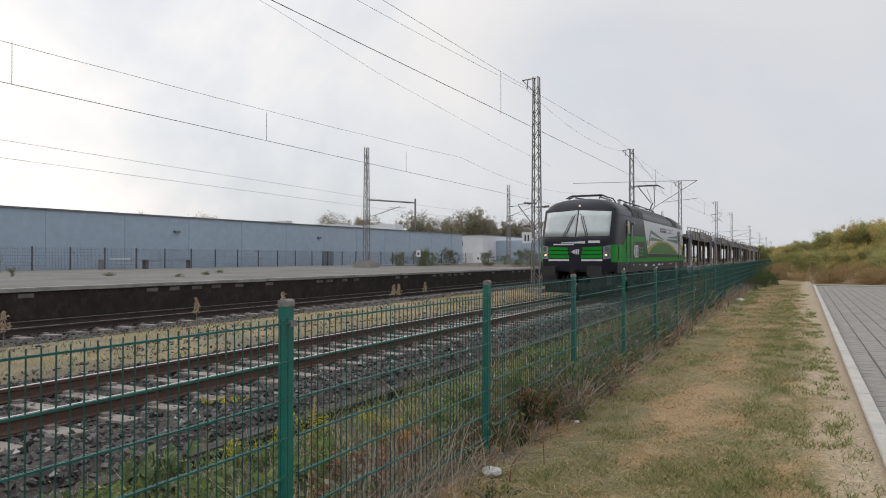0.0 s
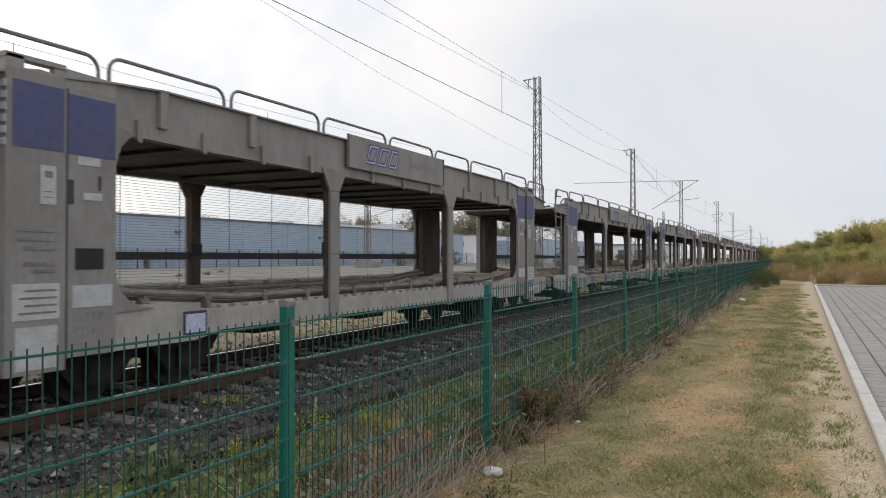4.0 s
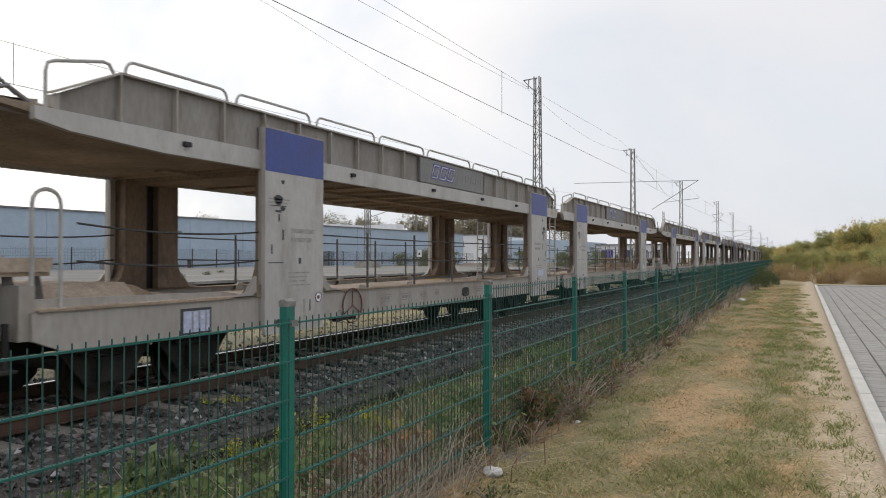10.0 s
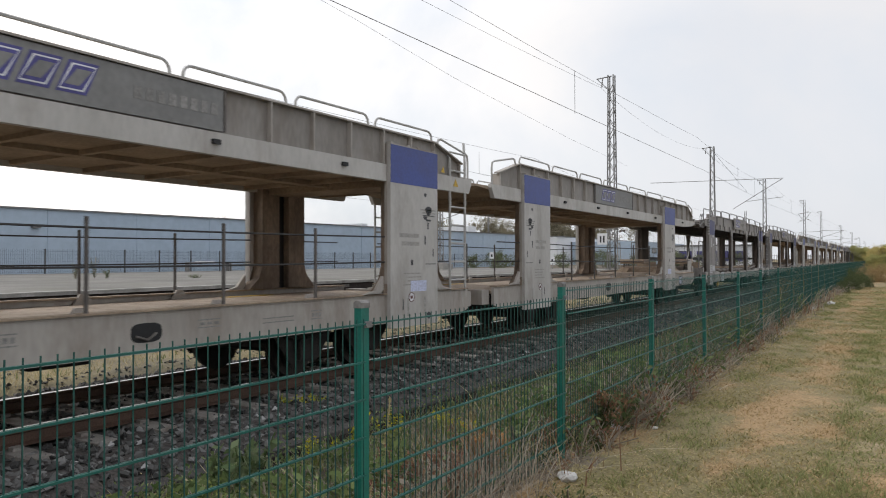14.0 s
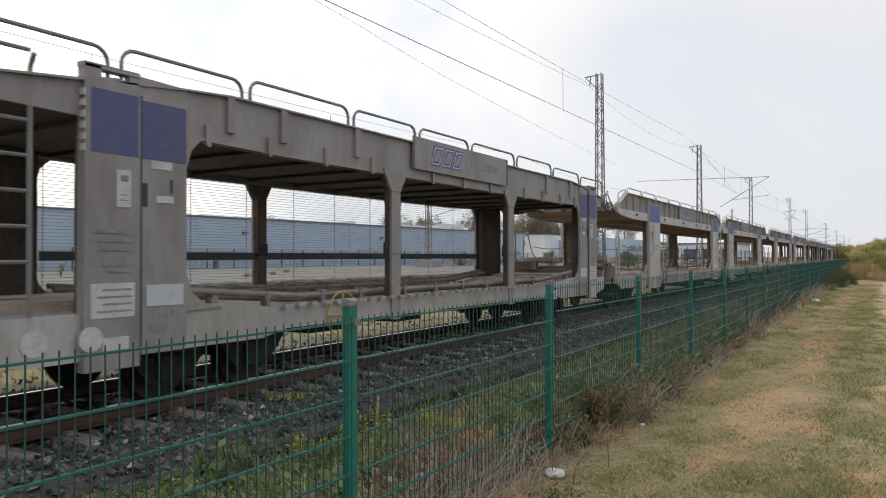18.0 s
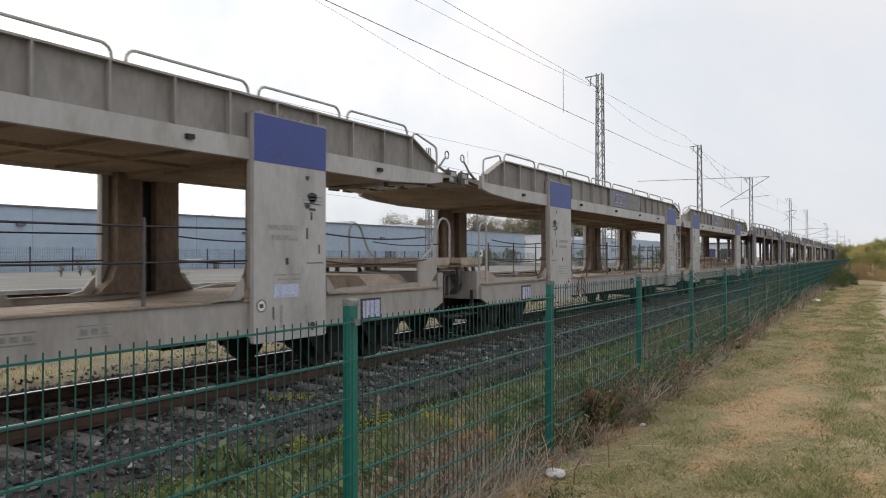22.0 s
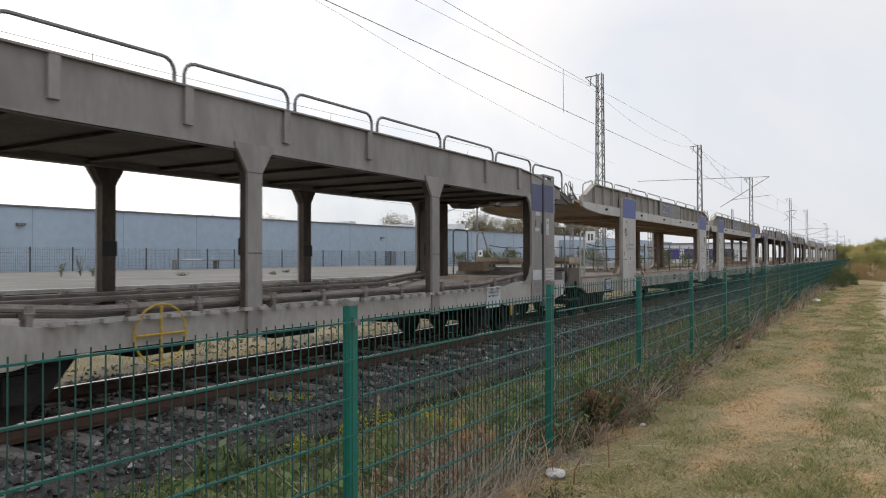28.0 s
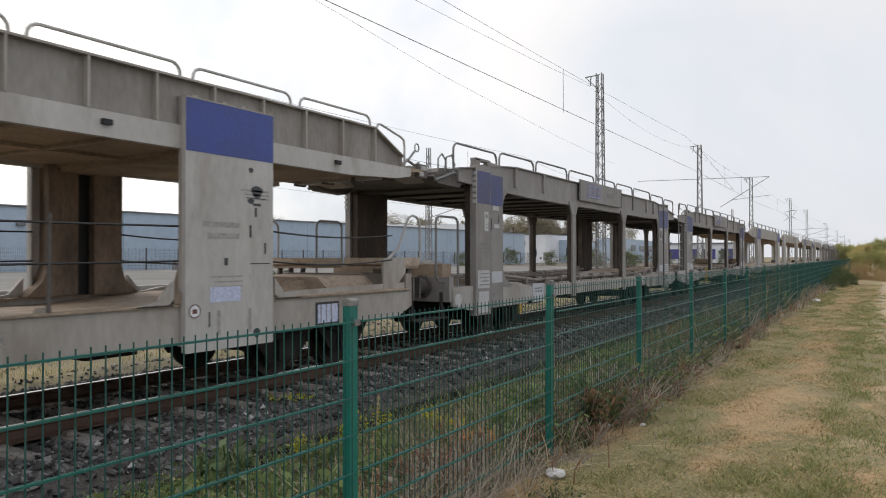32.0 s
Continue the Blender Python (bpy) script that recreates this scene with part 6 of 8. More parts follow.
# ---- the locomotive ----
def locomotive():
    w = thing("electric_locomotive", "anthracite, green and white electric locomotive with its headlights on", "locomotive", "car carrier train")
    F, R = -9.45, 9.05
    prof = [(1.46, 1.0), (1.5, 1.12), (1.5, 1.6), (1.5, 2.2), (1.5, 2.8), (1.5, 3.2), (1.455, 3.40), (1.34, 3.58), (1.14, 3.72), (0.8, 3.82), (0.4, 3.86), (0.0, 3.87)]

    def rake(z):
        return max(0.0, z - 2.2) * 0.45 + max(0.0, z - 3.35) ** 2 * 1.6

    b = B()
    rows = []
    nose_x, nose_y = (0.0, 0.70, 0.80, 0.88, 0.94, 0.975, 1.0), (0.0, 0.0, 0.05, 0.13, 0.26, 0.45, 0.85)
    stations = [(F + q, x_, 1.0 - 0.5 * q) for x_, q in zip(nose_x[1:], nose_y[1:])] + [(F + 1.9, 1.0, 0.15), (F + 2.6, 1.0, 0.0), (0, 1.0, 0.0)]
    stations += [(R - 2.6, 1.0, 0.0), (R - 1.9, 1.0, -0.15)] + [(R - q, x_, -(1.0 - 0.5 * q)) for x_, q in list(zip(nose_x[1:], nose_y[1:]))[::-1]]
    for y, sx, rk in stations:
        half = [(x * sx, y + rk * rake(z), z) for x, z in prof]
        ring = [b.verts.new(p) for p in half] + [b.verts.new((-p[0], p[1], p[2])) for p in half[-2::-1]]
        rows.append(ring)
    for r0, r1 in zip(rows, rows[1:]):
        for i in range(len(r0) - 1):
            b.faces.new((r0[i], r0[i + 1], r1[i + 1], r1[i]))
        b.faces.new((r0[-1], r0[0], r1[0], r1[-1]))
    for ring in (rows[0], rows[-1]):
        n = len(ring)
        for i in range(n // 2):
            if i + 1 == n - 2 - i:
                b.faces.new((ring[i], ring[i + 1], ring[n - 1 - i]))
            else:
                b.faces.new((ring[i], ring[i + 1], ring[n - 2 - i], ring[n - 1 - i]))
    body = part("body", b, M_ANTHRACITE, w, "glossy anthracite body shell", None, True)
    body.data.set_sharp_from_angle(angle=radians(40))

    def film(name, poly, m_, layer, label="", parent=body):
        bb = B()
        prism(bb, poly, 1.5 + 0.0003, 1.5 + 0.003 * layer, "x")
        return part(name, bb, m_, parent, label)

    side_green = film("green_flank", [(-8.62, 1.36), (-8.62, 2.03), (-7.86, 2.04), (-7.40, 2.40), (-3.41, 2.46), (-2.86, 1.50), (-2.80, 1.36)], M_LOCOGREEN, 1, "bright green flank")
    film("green_band", [(-2.80, 1.36), (-2.86, 1.55), (8.35, 1.55), (8.45, 1.36)], M_LOCOGREEN, 1)
    film("rear_green_wedge", [(8.1, 1.36), (8.1, 1.6), (8.55, 1.7), (8.8, 2.0), (8.85, 1.36)], M_LOCOGREEN, 2)
    film("dark_emblem_field", [(-6.45, 1.50), (-5.75, 2.20), (-3.52, 2.25), (-3.02, 1.50)], M_ANTHRACITE, 2, "dark field in the green flank")
    film("white_flank", [(-3.80, 3.20), (-2.72, 1.72), (8.09, 1.72), (8.52, 2.43), (8.12, 3.20)], M_LOCOWHITE, 2, "silver-white film")
    hill = [(-2.70, 1.73), (-1.6, 2.03), (-0.1, 2.26), (1.0, 2.29), (1.87, 2.29), (3.0, 2.24), (4.5, 2.04), (6.1, 1.73)]
    film("hill_film", hill, M_HILL, 3, "dark green hill")
    film("gold_arc", [(-2.85, 1.95), (-1.6, 2.16), (-0.1, 2.345), (1.0, 2.37), (1.87, 2.37), (3.0, 2.335), (4.5, 2.17), (6.2, 1.86), (6.75, 1.735), (6.12, 1.735)] + hill[-2:0:-1] + [(-2.72, 1.745)], M_GOLD, 4, "golden yellow arc")
    film("gold_wedge", [(7.0, 2.28), (8.40, 2.22), (8.22, 1.95), (7.12, 2.02)], M_GOLD, 3)
    film("gold_chip", [(-3.08, 2.30), (-2.62, 2.34), (-2.82, 2.10), (-2.95, 2.08)], M_GOLD, 3)
    film("teal_roofline", [(-2.68, 2.12), (-2.12, 2.84), (1.75, 2.45), (1.55, 2.42), (-2.0, 2.66), (-2.48, 2.12)], M_TEAL, 3, "grey-green roofline stripe")
    film("teal_stripe", [(-2.2, 2.32), (-2.0, 2.50), (1.2, 2.42), (1.35, 2.37)], M_TEAL, 3)
    film("teal_stripe", [(2.9, 2.56), (2.95, 2.61), (6.35, 2.76), (7.15, 2.22), (6.9, 2.22), (6.25, 2.62)], M_TEAL, 3)
    film("teal_stripe", [(2.4, 2.45), (2.5, 2.50), (6.15, 2.55), (6.62, 2.32)], M_TEAL, 3)
    for k in range(5):
        y = 0.50 + k * 0.4
        film("heavy_letter_bar", [(y, 2.80), (y + 0.09, 2.80), (y + 0.09, 2.96), (y + 0.33, 2.96), (y + 0.33, 3.02), (y, 3.02)], M_LETTER, 4)
        film("heavy_letter_bar", [(y + 0.13, 2.80), (y + 0.33, 2.80), (y + 0.33, 2.91), (y + 0.13, 2.91)], M_LETTER, 4)
        y = 2.57 + k * 0.42
        film("light_letter_bar", [(y, 2.82), (y + 0.03, 2.82), (y + 0.03, 3.0), (y + 0.30, 3.0), (y + 0.30, 3.03), (y, 3.03)], M_LETTER, 4)
        film("light_letter_bar", [(y + 0.08, 2.82), (y + 0.30, 2.82), (y + 0.30, 2.85), (y + 0.08, 2.85)], M_LETTER, 4)
    film("white_emblem", [(-5.98, 1.80), (-5.75, 2.06), (-4.98, 2.06), (-4.98, 1.54), (-5.75, 1.54)], M_LOCOWHITE, 3, "white arrow-shaped emblem")
    film("emblem_notch", [(-5.62, 1.62), (-5.56, 1.62), (-5.56, 1.98), (-5.62, 1.98)], M_ANTHRACITE, 4)
    film("emblem_notch", [(-5.27, 1.60), (-5.21, 1.60), (-5.21, 2.0), (-5.27, 2.0)], M_ANTHRACITE, 4)
    for k in range(3):
        film("green_word_bar", [(-4.85, 1.90 - k * 0.15), (-3.85 + 0.1 * (k == 1), 1.90 - k * 0.15), (-3.85 + 0.1 * (k == 1), 2.0 - k * 0.15), (-4.85, 2.0 - k * 0.15)], M_HILL, 3)
    film("green_chevron", [(-3.68, 1.60), (-3.40, 1.82), (-3.62, 2.08), (-3.48, 2.08), (-3.24, 1.82), (-3.52, 1.60)], M_LOCOGREEN, 3)
    # sole bar
    b = B()
    box(b, 1.40, 1.512, -9.0, 8.6, 0.95, 1.355)
    sole = part("sole_bar", b, M_LOCOGREY, w, "dusty grey sole bar")
    b = B()
    box(b, -1.512, -1.40, -9.0, 8.6, 0.95, 1.355)
    part("sole_bar", b, M_LOCOGREY, w)
    for y0, wy, z0, hz, m_ in ((-7.05, 0.45, 1.05, 0.2, M_BLACK), (7.1, 0.4, 1.06, 0.2, M_BLACK), (8.1, 0.3, 1.05, 0.2, M_BLACK), (-8.7, 0.4, 1.0, 0.25, M_BLACK), (-3.6, 0.6, 1.15, 0.10, M_WHITE), (-0.2, 0.75, 1.17, 0.07, M_WHITE),
                            (-1.6, 0.5, 1.15, 0.07, M_WHITE), (1.0, 0.35, 1.18, 0.06, M_WHITE), (5.6, 0.12, 1.0, 0.28, M_WHITE), (5.85, 0.2, 1.02, 0.26, M_FADED), (-8.0, 0.25, 1.0, 0.12, M_WHITE), (-6.1, 0.2, 1.22, 0.03, M_WHITE), (-4.8, 0.2, 1.22, 0.03, M_WHITE),
                            (-0.8, 0.12, 1.04, 0.06, M_WHITE), (-0.6, 0.12, 1.04, 0.06, M_WHITE), (-0.4, 0.12, 1.04, 0.06, M_WHITE), (3.4, 0.9, 1.2, 0.05, M_YELLOW)):
        b = B()
        box(b, 1.512, 1.516, y0, y0 + wy, z0, z0 + hz)
        part("sole_marking", b, m_, sole)
    for y in (-7.6, -2.35, -1.75, 1.6, 1.95, 7.6):
        b = B()
        disc(b, (1.515, y, 1.2), "x", 0.075, 0.02, 16)
        part("socket", b, M_BLACK, sole, "round black socket")
    # cab doors
    for y0, y1, near in ((-7.36, -6.66, True), (6.74, 7.40, False)):
        b = B()
        for a, c, d, e in ((y0, y1, 3.03, 3.045), (y0, y1, 1.53, 1.55), (y0, y0 + 0.015, 1.55, 3.03), (y1 - 0.015, y1, 1.55, 3.03)):
            box(b, 1.5, 1.519, a, c, d, e)
        door = part("cab_door", b, M_BLACK, w, "cab side door with rubber seal")
        b = B()
        prism(b, [(y0 + 0.10, 2.50), (y0 + 0.14, 2.46), (y1 - 0.16, 2.46), (y1 - 0.12, 2.50), (y1 - 0.12, 3.0), (y1 - 0.16, 3.04), (y0 + 0.14, 3.04), (y0 + 0.10, 3.0)], 1.5, 1.518, "x")
        part("window_seal", b, M_BLACK, door)
        b = B()
        box(b, 1.518, 1.522, y0 + 0.14, y1 - 0.16, 2.50, 3.0)
        part("door_window", b, M_DOORGLASS, door, "cab window with tan blind")
        for y in (y0 - 0.07, y1 + 0.07):
            b = B()
            tube(b, [(1.505, y, 1.30), (1.57, y, 1.33), (1.57, y, 2.82), (1.505, y, 2.85)], 0.018, 8)
            part("grab_rail", b, M_CHROME, door, "long steel grab rail")
        b = B()
        tube(b, [(1.52, y0 + 0.08, 1.70), (1.56, y0 + 0.08, 1.75), (1.56, y0 + 0.08, 1.9)], 0.015)
        part("door_handle", b, M_CHROME, door)
        for k in range(3):
            b = B()
            box(b, 1.30, 1.55, y0, y1, 0.35 + k * 0.24, 0.38 + k * 0.24)
            part("step", b, M_BOGIE, door)
    b = B()
    box(b, 1.5, 1.506, -8.5, -6.35, 3.195, 3.215)
    part("roof_seam", b, M_BLACK, body)
    b = B()
    tube(b, [(1.49, -8.93, 2.0), (1.52, -8.92, 1.96), (1.52, -8.88, 1.5), (1.5, -8.95, 1.42)], 0.014)
    part("corner_grab", b, M_BLACK, w, "curved black grab rail")
    b = B()
    disc(b, (1.503, -8.74, 1.86), "x", 0.06, 0.008, 16)
    part("round_socket", b, M_BLACK, w)
    letters("cab_number", "1", 0.16, M_WHITE, body, on_side(-7.55, 1.62, 1.506))
    letters("cab_number", "2", 0.16, M_WHITE, body, on_side(7.55, 1.62, 1.507))
    for y in (-6.35, 6.35):
        b = B()
        disc(b, (1.56, y, 2.95), "x", 0.06, 0.12, 12)
        box(b, 1.5, 1.55, y - 0.05, y + 0.05, 2.72, 2.86)
        part("side_camera", b, M_CHROME, w)
    # roof gear
    for y0, y1 in ((-6.2, -3.7), (4.6, 6.3)):
        b = B()
        prism(b, [(1.40, 3.30), (1.51, 3.24), (1.40, 3.60), (1.12, 3.80), (1.05, 3.5)], y0, y1, "y")
        lou = part("roof_louvre", b, M_ROOF, w, "slanted louvred roof intake")
        for k in range(2):
            b = B()
            ya, yb = y0 + 0.1 + k * (y1 - y0) / 2, y0 - 0.06 + (k + 1) * (y1 - y0) / 2
            prism(b, [(1.49, 3.30), (1.412, 3.56), (1.42, 3.565), (1.50, 3.305)], ya, yb, "y")
            part("louvre_panel", b, M_BLACK, lou)
    b = B()
    prism(b, [(1.44, 3.24), (1.50, 3.24), (1.36, 3.56), (1.0, 3.86), (0, 3.92), (-1.0, 3.86), (-1.36, 3.56), (-1.5, 3.24)], -3.6, 4.5, "y")
    hood = part("roof_hood", b, M_ROOF, w, "grey removable roof hood")
    for k in range(14):
        b = B()
        disc(b, (1.50, -3.4 + k * 0.6, 3.255), "x", 0.022, 0.02, 8)
        part("hood_bolt", b, M_CHROME, hood)
    b = B()
    tube(b, [(0.6, -4.6, 4.1), (0.6, -3.2, 4.08), (0.6, -0.4, 4.1), (0.6, 3.6, 4.08)], 0.03)
    busbar = part("roof_busbar", b, M_WIRE, w)
    for y in (-4.6, -3.2, -1.2, -0.4, 1.8, 3.6):
        b = B()
        for k in range(5):
            disc(b, (0.6, y, 3.84 + k * 0.05), "z", 0.085 if k % 2 == 0 else 0.055, 0.03, 10)
        part("roof_insulator", b, M_BLACK, busbar)
    b = B()
    tube(b, [(-0.2, -4.9, 4.15), (-0.2, -4.4, 4.32), (0.2, -4.0, 4.2), (0.3, -3.7, 3.95)], 0.03)
    tube(b, [(0.5, -1.4, 4.1), (0.5, -1.1, 4.3), (0.5, -0.6, 4.28)], 0.02)
    part("roof_cable", b, M_BLACK, w)
    # folded front current collector
    b = B()
    box(b, -0.55, 0.55, -6.6, -5.3, 3.86, 3.93)
    fold = part("folded_current_collector", b, M_WIRE, w, "folded pantograph lying on the roof")
    for q in (-0.5, 0.5):
        b = B()
        tube(b, [(q, -7.6, 3.98), (q * 0.7, -4.9, 4.04)], 0.03)
        part("folded_arm", b, M_WIRE, fold)
    for y in (-7.75, -7.42):
        b = B()
        tube(b, [(-0.85, y, 3.94), (-0.6, y, 4.05), (0.6, y, 4.05), (0.85, y, 3.94)], 0.03)
        part("collector_strip", b, M_WIRE, fold)
    # raised rear one
    b = B()
    box(b, -0.5, 0.5, 4.9, 6.2, 3.84, 3.92)
    pan = part("raised_current_collector", b, M_WIRE, w, "raised single-arm pantograph touching the wire")
    b = B()
    tube(b, [(0, 5.4, 3.95), (0, 7.15, 4.78)], 0.04)
    tube(b, [(0.12, 5.9, 3.92), (0.12, 7.15, 4.70)], 0.02)
    part("lower_arm", b, M_WIRE, pan)
    b = B()
    for s in (-1, 1):
        tube(b, [(s * 0.1, 7.15, 4.78), (s * 0.42, 5.15, 5.52)], 0.024)
    tube(b, [(0, 7.1, 4.72), (0, 5.3, 5.42)], 0.012)
    part("upper_arm", b, M_WIRE, pan)
    b = B()
    for y in (4.85, 5.3):
        tube(b, [(-0.95, y, 5.42), (-0.7, y, 5.58), (-0.5, y, 5.61), (0.5, y, 5.61), (0.7, y, 5.58), (0.95, y, 5.42)], 0.022)
    for s in (-0.42, 0.42):
        tube(b, [(s, 4.85, 5.58), (s, 5.15, 5.52), (s, 5.3, 5.58)], 0.018)
    part("collector_head", b, M_WIRE, pan)
    # noses
    for d, y0 in ((-1, F), (1, R)):
        def face(x, z, off):
            q = float(np.interp(abs(x) / 1.5, nose_x, nose_y))
            return (x * (1 + off * 0.3), y0 - d * ((1 - 0.5 * q) * rake(z) + q) + d * off, z)

        def slab(x0, x1, low, high, off, thick, steps=8):
            """A plate that follows the nose between x0 and x1; low and high are its edges at both ends."""
            bb = B()
            rows_ = []
            for k in range(steps + 1):
                f = k / steps
                x = x0 + (x1 - x0) * f
                zl, zh = low[0] + (low[1] - low[0]) * f, high[0] + (high[1] - high[0]) * f
                zs = [zl + (zh - zl) * j / 4 for j in range(5)]
                rows_.append([[bb.verts.new(face(x, z, o)) for z in zs] for o in (off, off + thick)])
            for p, q in zip(rows_, rows_[1:]):
                for j in range(4):
                    for o in (0, 1):
                        bb.faces.new((p[o][j], p[o][j + 1], q[o][j + 1], q[o][j]))
                bb.faces.new((p[0][0], p[1][0], q[1][0], q[0][0]))
                bb.faces.new((p[0][4], p[1][4], q[1][4], q[0][4]))
            for r_ in (rows_[0], rows_[-1]):
                for j in range(4):
                    bb.faces.new((r_[0][j], r_[0][j + 1], r_[1][j + 1], r_[1][j]))
            return bb
        nose = part("nose_panel", slab(-1.2, 1.2, (1.98, 1.98), (2.24, 2.24), -0.01, 0.025, 14), M_ANTHRACITE, w, "dark front panel under the windscreen")
        part("windscreen_frame", slab(-1.40, 1.40, (2.27, 2.27), (3.42, 3.42), -0.01, 0.02, 18), M_BLACK, w, "black glazed windscreen surround")
        for s in (-1, 1):
            part("windscreen", slab(s * 0.025, s * 1.27, (2.34, 2.36), (3.38, 3.30), 0.004, 0.012, 12), M_SCREEN, w, "windscreen pane with the sky's reflection painted pale", None, True)
            for base_, tip_, r_ in (((0.50, 2.30), (0.20, 3.15), 0.012), ((0.42, 2.30), (0.10, 3.22), 0.016)):
                b = B()
                tube(b, [face(s * (base_[0] + (tip_[0] - base_[0]) * f), base_[1] + (tip_[1] - base_[1]) * f, 0.045) for f in (0, 0.25, 0.5, 0.75, 1)], r_)
                part("wiper", b, M_BLACK, w)
            for k in range(3):
                part("green_slat", slab(s * (0.24 + 0.03 * k), s * 1.02, (1.505 + k * 0.155, 1.515 + k * 0.155), (1.62 + k * 0.15, 1.645 + k * 0.155), 0.0, 0.03), M_LOCOGREEN, nose)
            part("grille_recess", slab(s * 0.18, s * 1.04, (1.48, 1.48), (1.97, 1.97), -0.01, 0.015), M_BLACK, nose)
            part("white_strip", slab(s * 0.24, s * 1.04, (1.405, 1.405), (1.475, 1.475), 0.0, 0.025), M_WHITE, nose)
            lampb = part("headlight", slab(s * 1.06, s * 1.32, (1.48, 1.50), (1.96, 2.02), 0.0, 0.03), M_LAMPGLASS, nose, "headlight cluster behind glass")
            for zc, rr in ((1.63, 0.095), (1.86, 0.085)):
                b = B()
                q0 = face(s * 1.18, zc, 0.028)
                disc(b, q0, "y", rr, 0.03, 18)
                part("round_lens", b, M_LENS, lampb, "dark round lens")
            b = B()
            p = face(s * 1.17, 1.63, 0.04)
            bmesh.ops.create_icosphere(b, subdivisions=2, radius=0.042, matrix=Matrix.Translation(p))
            part("lamp", b, M_LAMP if d < 0 else M_LAMPGLASS, lampb, "glowing warm lamp" if d < 0 else "")
            if d < 0:
                part("green_corner", slab(s * 1.34, s * 1.498, (1.36, 1.36), (2.02, 2.03), 0.002, 0.006), M_LOCOGREEN, w)
            b = B()
            box(b, s * 0.95 - 0.35, s * 0.95 + 0.25, min(y0, y0 - d * 0.9), max(y0, y0 - d * 0.9), 0.45, 1.0)
            part("front_skirt", b, M_LOCOGREY, w, "dark grey skirt behind the buffer")
            b = B()
            disc(b, (s * 0.875, y0 + d * 0.2, 1.04), "y", 0.14, 0.5, 16)
            box(b, s * 0.875 - 0.27, s * 0.875 + 0.27, y0 + d * 0.58 - 0.03, y0 + d * 0.58 + 0.03, 0.86, 1.22)
            part("buffer", b, M_LOCOGREY, w, "rectangular grey buffer")
        part("emblem_plate", slab(-0.15, 0.0, (1.75, 1.66), (1.76, 1.85), 0.0, 0.03, 4), M_LOCOWHITE, nose)
        for xx in (0.02, 0.10):
            part("emblem_bar", slab(xx, xx + 0.055, (1.66, 1.66), (1.85, 1.85), 0.0, 0.03, 2), M_LOCOWHITE, nose)
        part("front_lettering_bar", slab(-0.85, -0.05, (2.02, 2.02), (2.065, 2.065), 0.015, 0.006), M_WHITE, nose)
        part("front_lettering_bar", slab(0.5, 0.95, (2.09, 2.09), (2.18, 2.18), 0.015, 0.006), M_WHITE, nose)
        part("front_swoosh", slab(-0.55, 0.38, (2.09, 2.07), (2.12, 2.16), 0.015, 0.006), M_LOCOWHITE, nose)
        b = B()
        p = face(0, 3.56, 0.01)
        disc(b, p, "y", 0.045, 0.05, 14)
        part("top_lamp", b, M_LAMPDIM if d < 0 else M_LAMPGLASS, w, "glowing lamp above the windscreen" if d < 0 else "")
        b = B()
        box(b, -0.9, 0.9, min(y0, y0 - d * 0.5), max(y0, y0 - d * 0.5), 0.3, 0.55)
        prism(b, [(-1.25, 0.18), (1.25, 0.18), (1.3, 0.5), (-1.3, 0.5)], y0 - d * 0.25, y0 - d * 0.2, "y")
        part("rail_guard", b, M_LOCOGREY, w)
        b = B()
        box(b, -0.08, 0.08, min(y0, y0 + d * 0.45), max(y0, y0 + d * 0.45), 0.96, 1.1)
        tube(b, [(0, y0 + d * 0.4, 1.0), (0, y0 + d * 0.5, 0.7), (0.05, y0 + d * 0.2, 0.5)], 0.04)
        for s in (-0.3, -0.45, 0.35):
            tube(b, [(s, y0 - d * 0.02, 0.85), (s, y0 + d * 0.2, 0.6), (s * 1.1, y0 + d * 0.1, 0.45)], 0.025)
        part("coupler", b, M_BOGIE, w, "coupling hook and hoses")
    # running gear
    for y0_, y1_ in ((-8.4, -7.0), (-2.45, -1.75), (1.75, 2.45), (6.9, 8.3)):
        b = B()
        box(b, -1.22, 1.22, y0_, y1_, 0.42, 0.96)
        part("underfloor_box", b, M_BOGIE, w, "black equipment box under the floor")
    b = B()
    box(b, -0.62, 0.62, -8.6, 8.4, 0.36, 0.95)
    part("underfloor_frame", b, M_BOGIE, w)
    b = B()
    box(b, -1.25, 1.25, -1.7, 1.7, 0.30, 0.96)
    box(b, -1.3, 1.3, -1.2, 0.2, 0.5, 0.97)
    part("transformer_box", b, M_BOGIE, w)
    for yc in (-4.75, 4.75):
        for s in (-1, 1):
            b = B()
            prism(b, [(yc - 2.2, 0.62), (yc - 1.0, 0.5), (yc + 1.0, 0.5), (yc + 2.2, 0.62), (yc + 2.2, 0.86), (yc + 0.8, 0.8), (yc - 0.8, 0.8), (yc - 2.2, 0.86)], s * 1.0, s * 1.14, "x")
            prism(b, [(yc - 2.0, 0.80), (yc + 2.0, 0.80), (yc + 2.0, 0.96), (yc - 2.0, 0.96)], s * 0.95, s * 1.05, "x")
            for q in (-1.5, 1.5):
                box(b, s * 1.05 - 0.12, s * 1.05 + 0.12, yc + q - 0.2, yc + q + 0.2, 0.45, 0.8)
                disc(b, (s * 1.16, yc + q, 0.62), "x", 0.14, 0.08, 14)
            for q in (-0.35, 0.35):
                disc(b, (s * 1.08, yc + q, 0.95), "z", 0.14, 0.35, 12)
            part("bogie_frame", b, M_BOGIE, w, "black bogie frame")
            b = B()
            tube(b, [(s * 1.2, yc - 0.9, 0.9), (s * 1.2, yc + 0.9, 0.62)], 0.035)
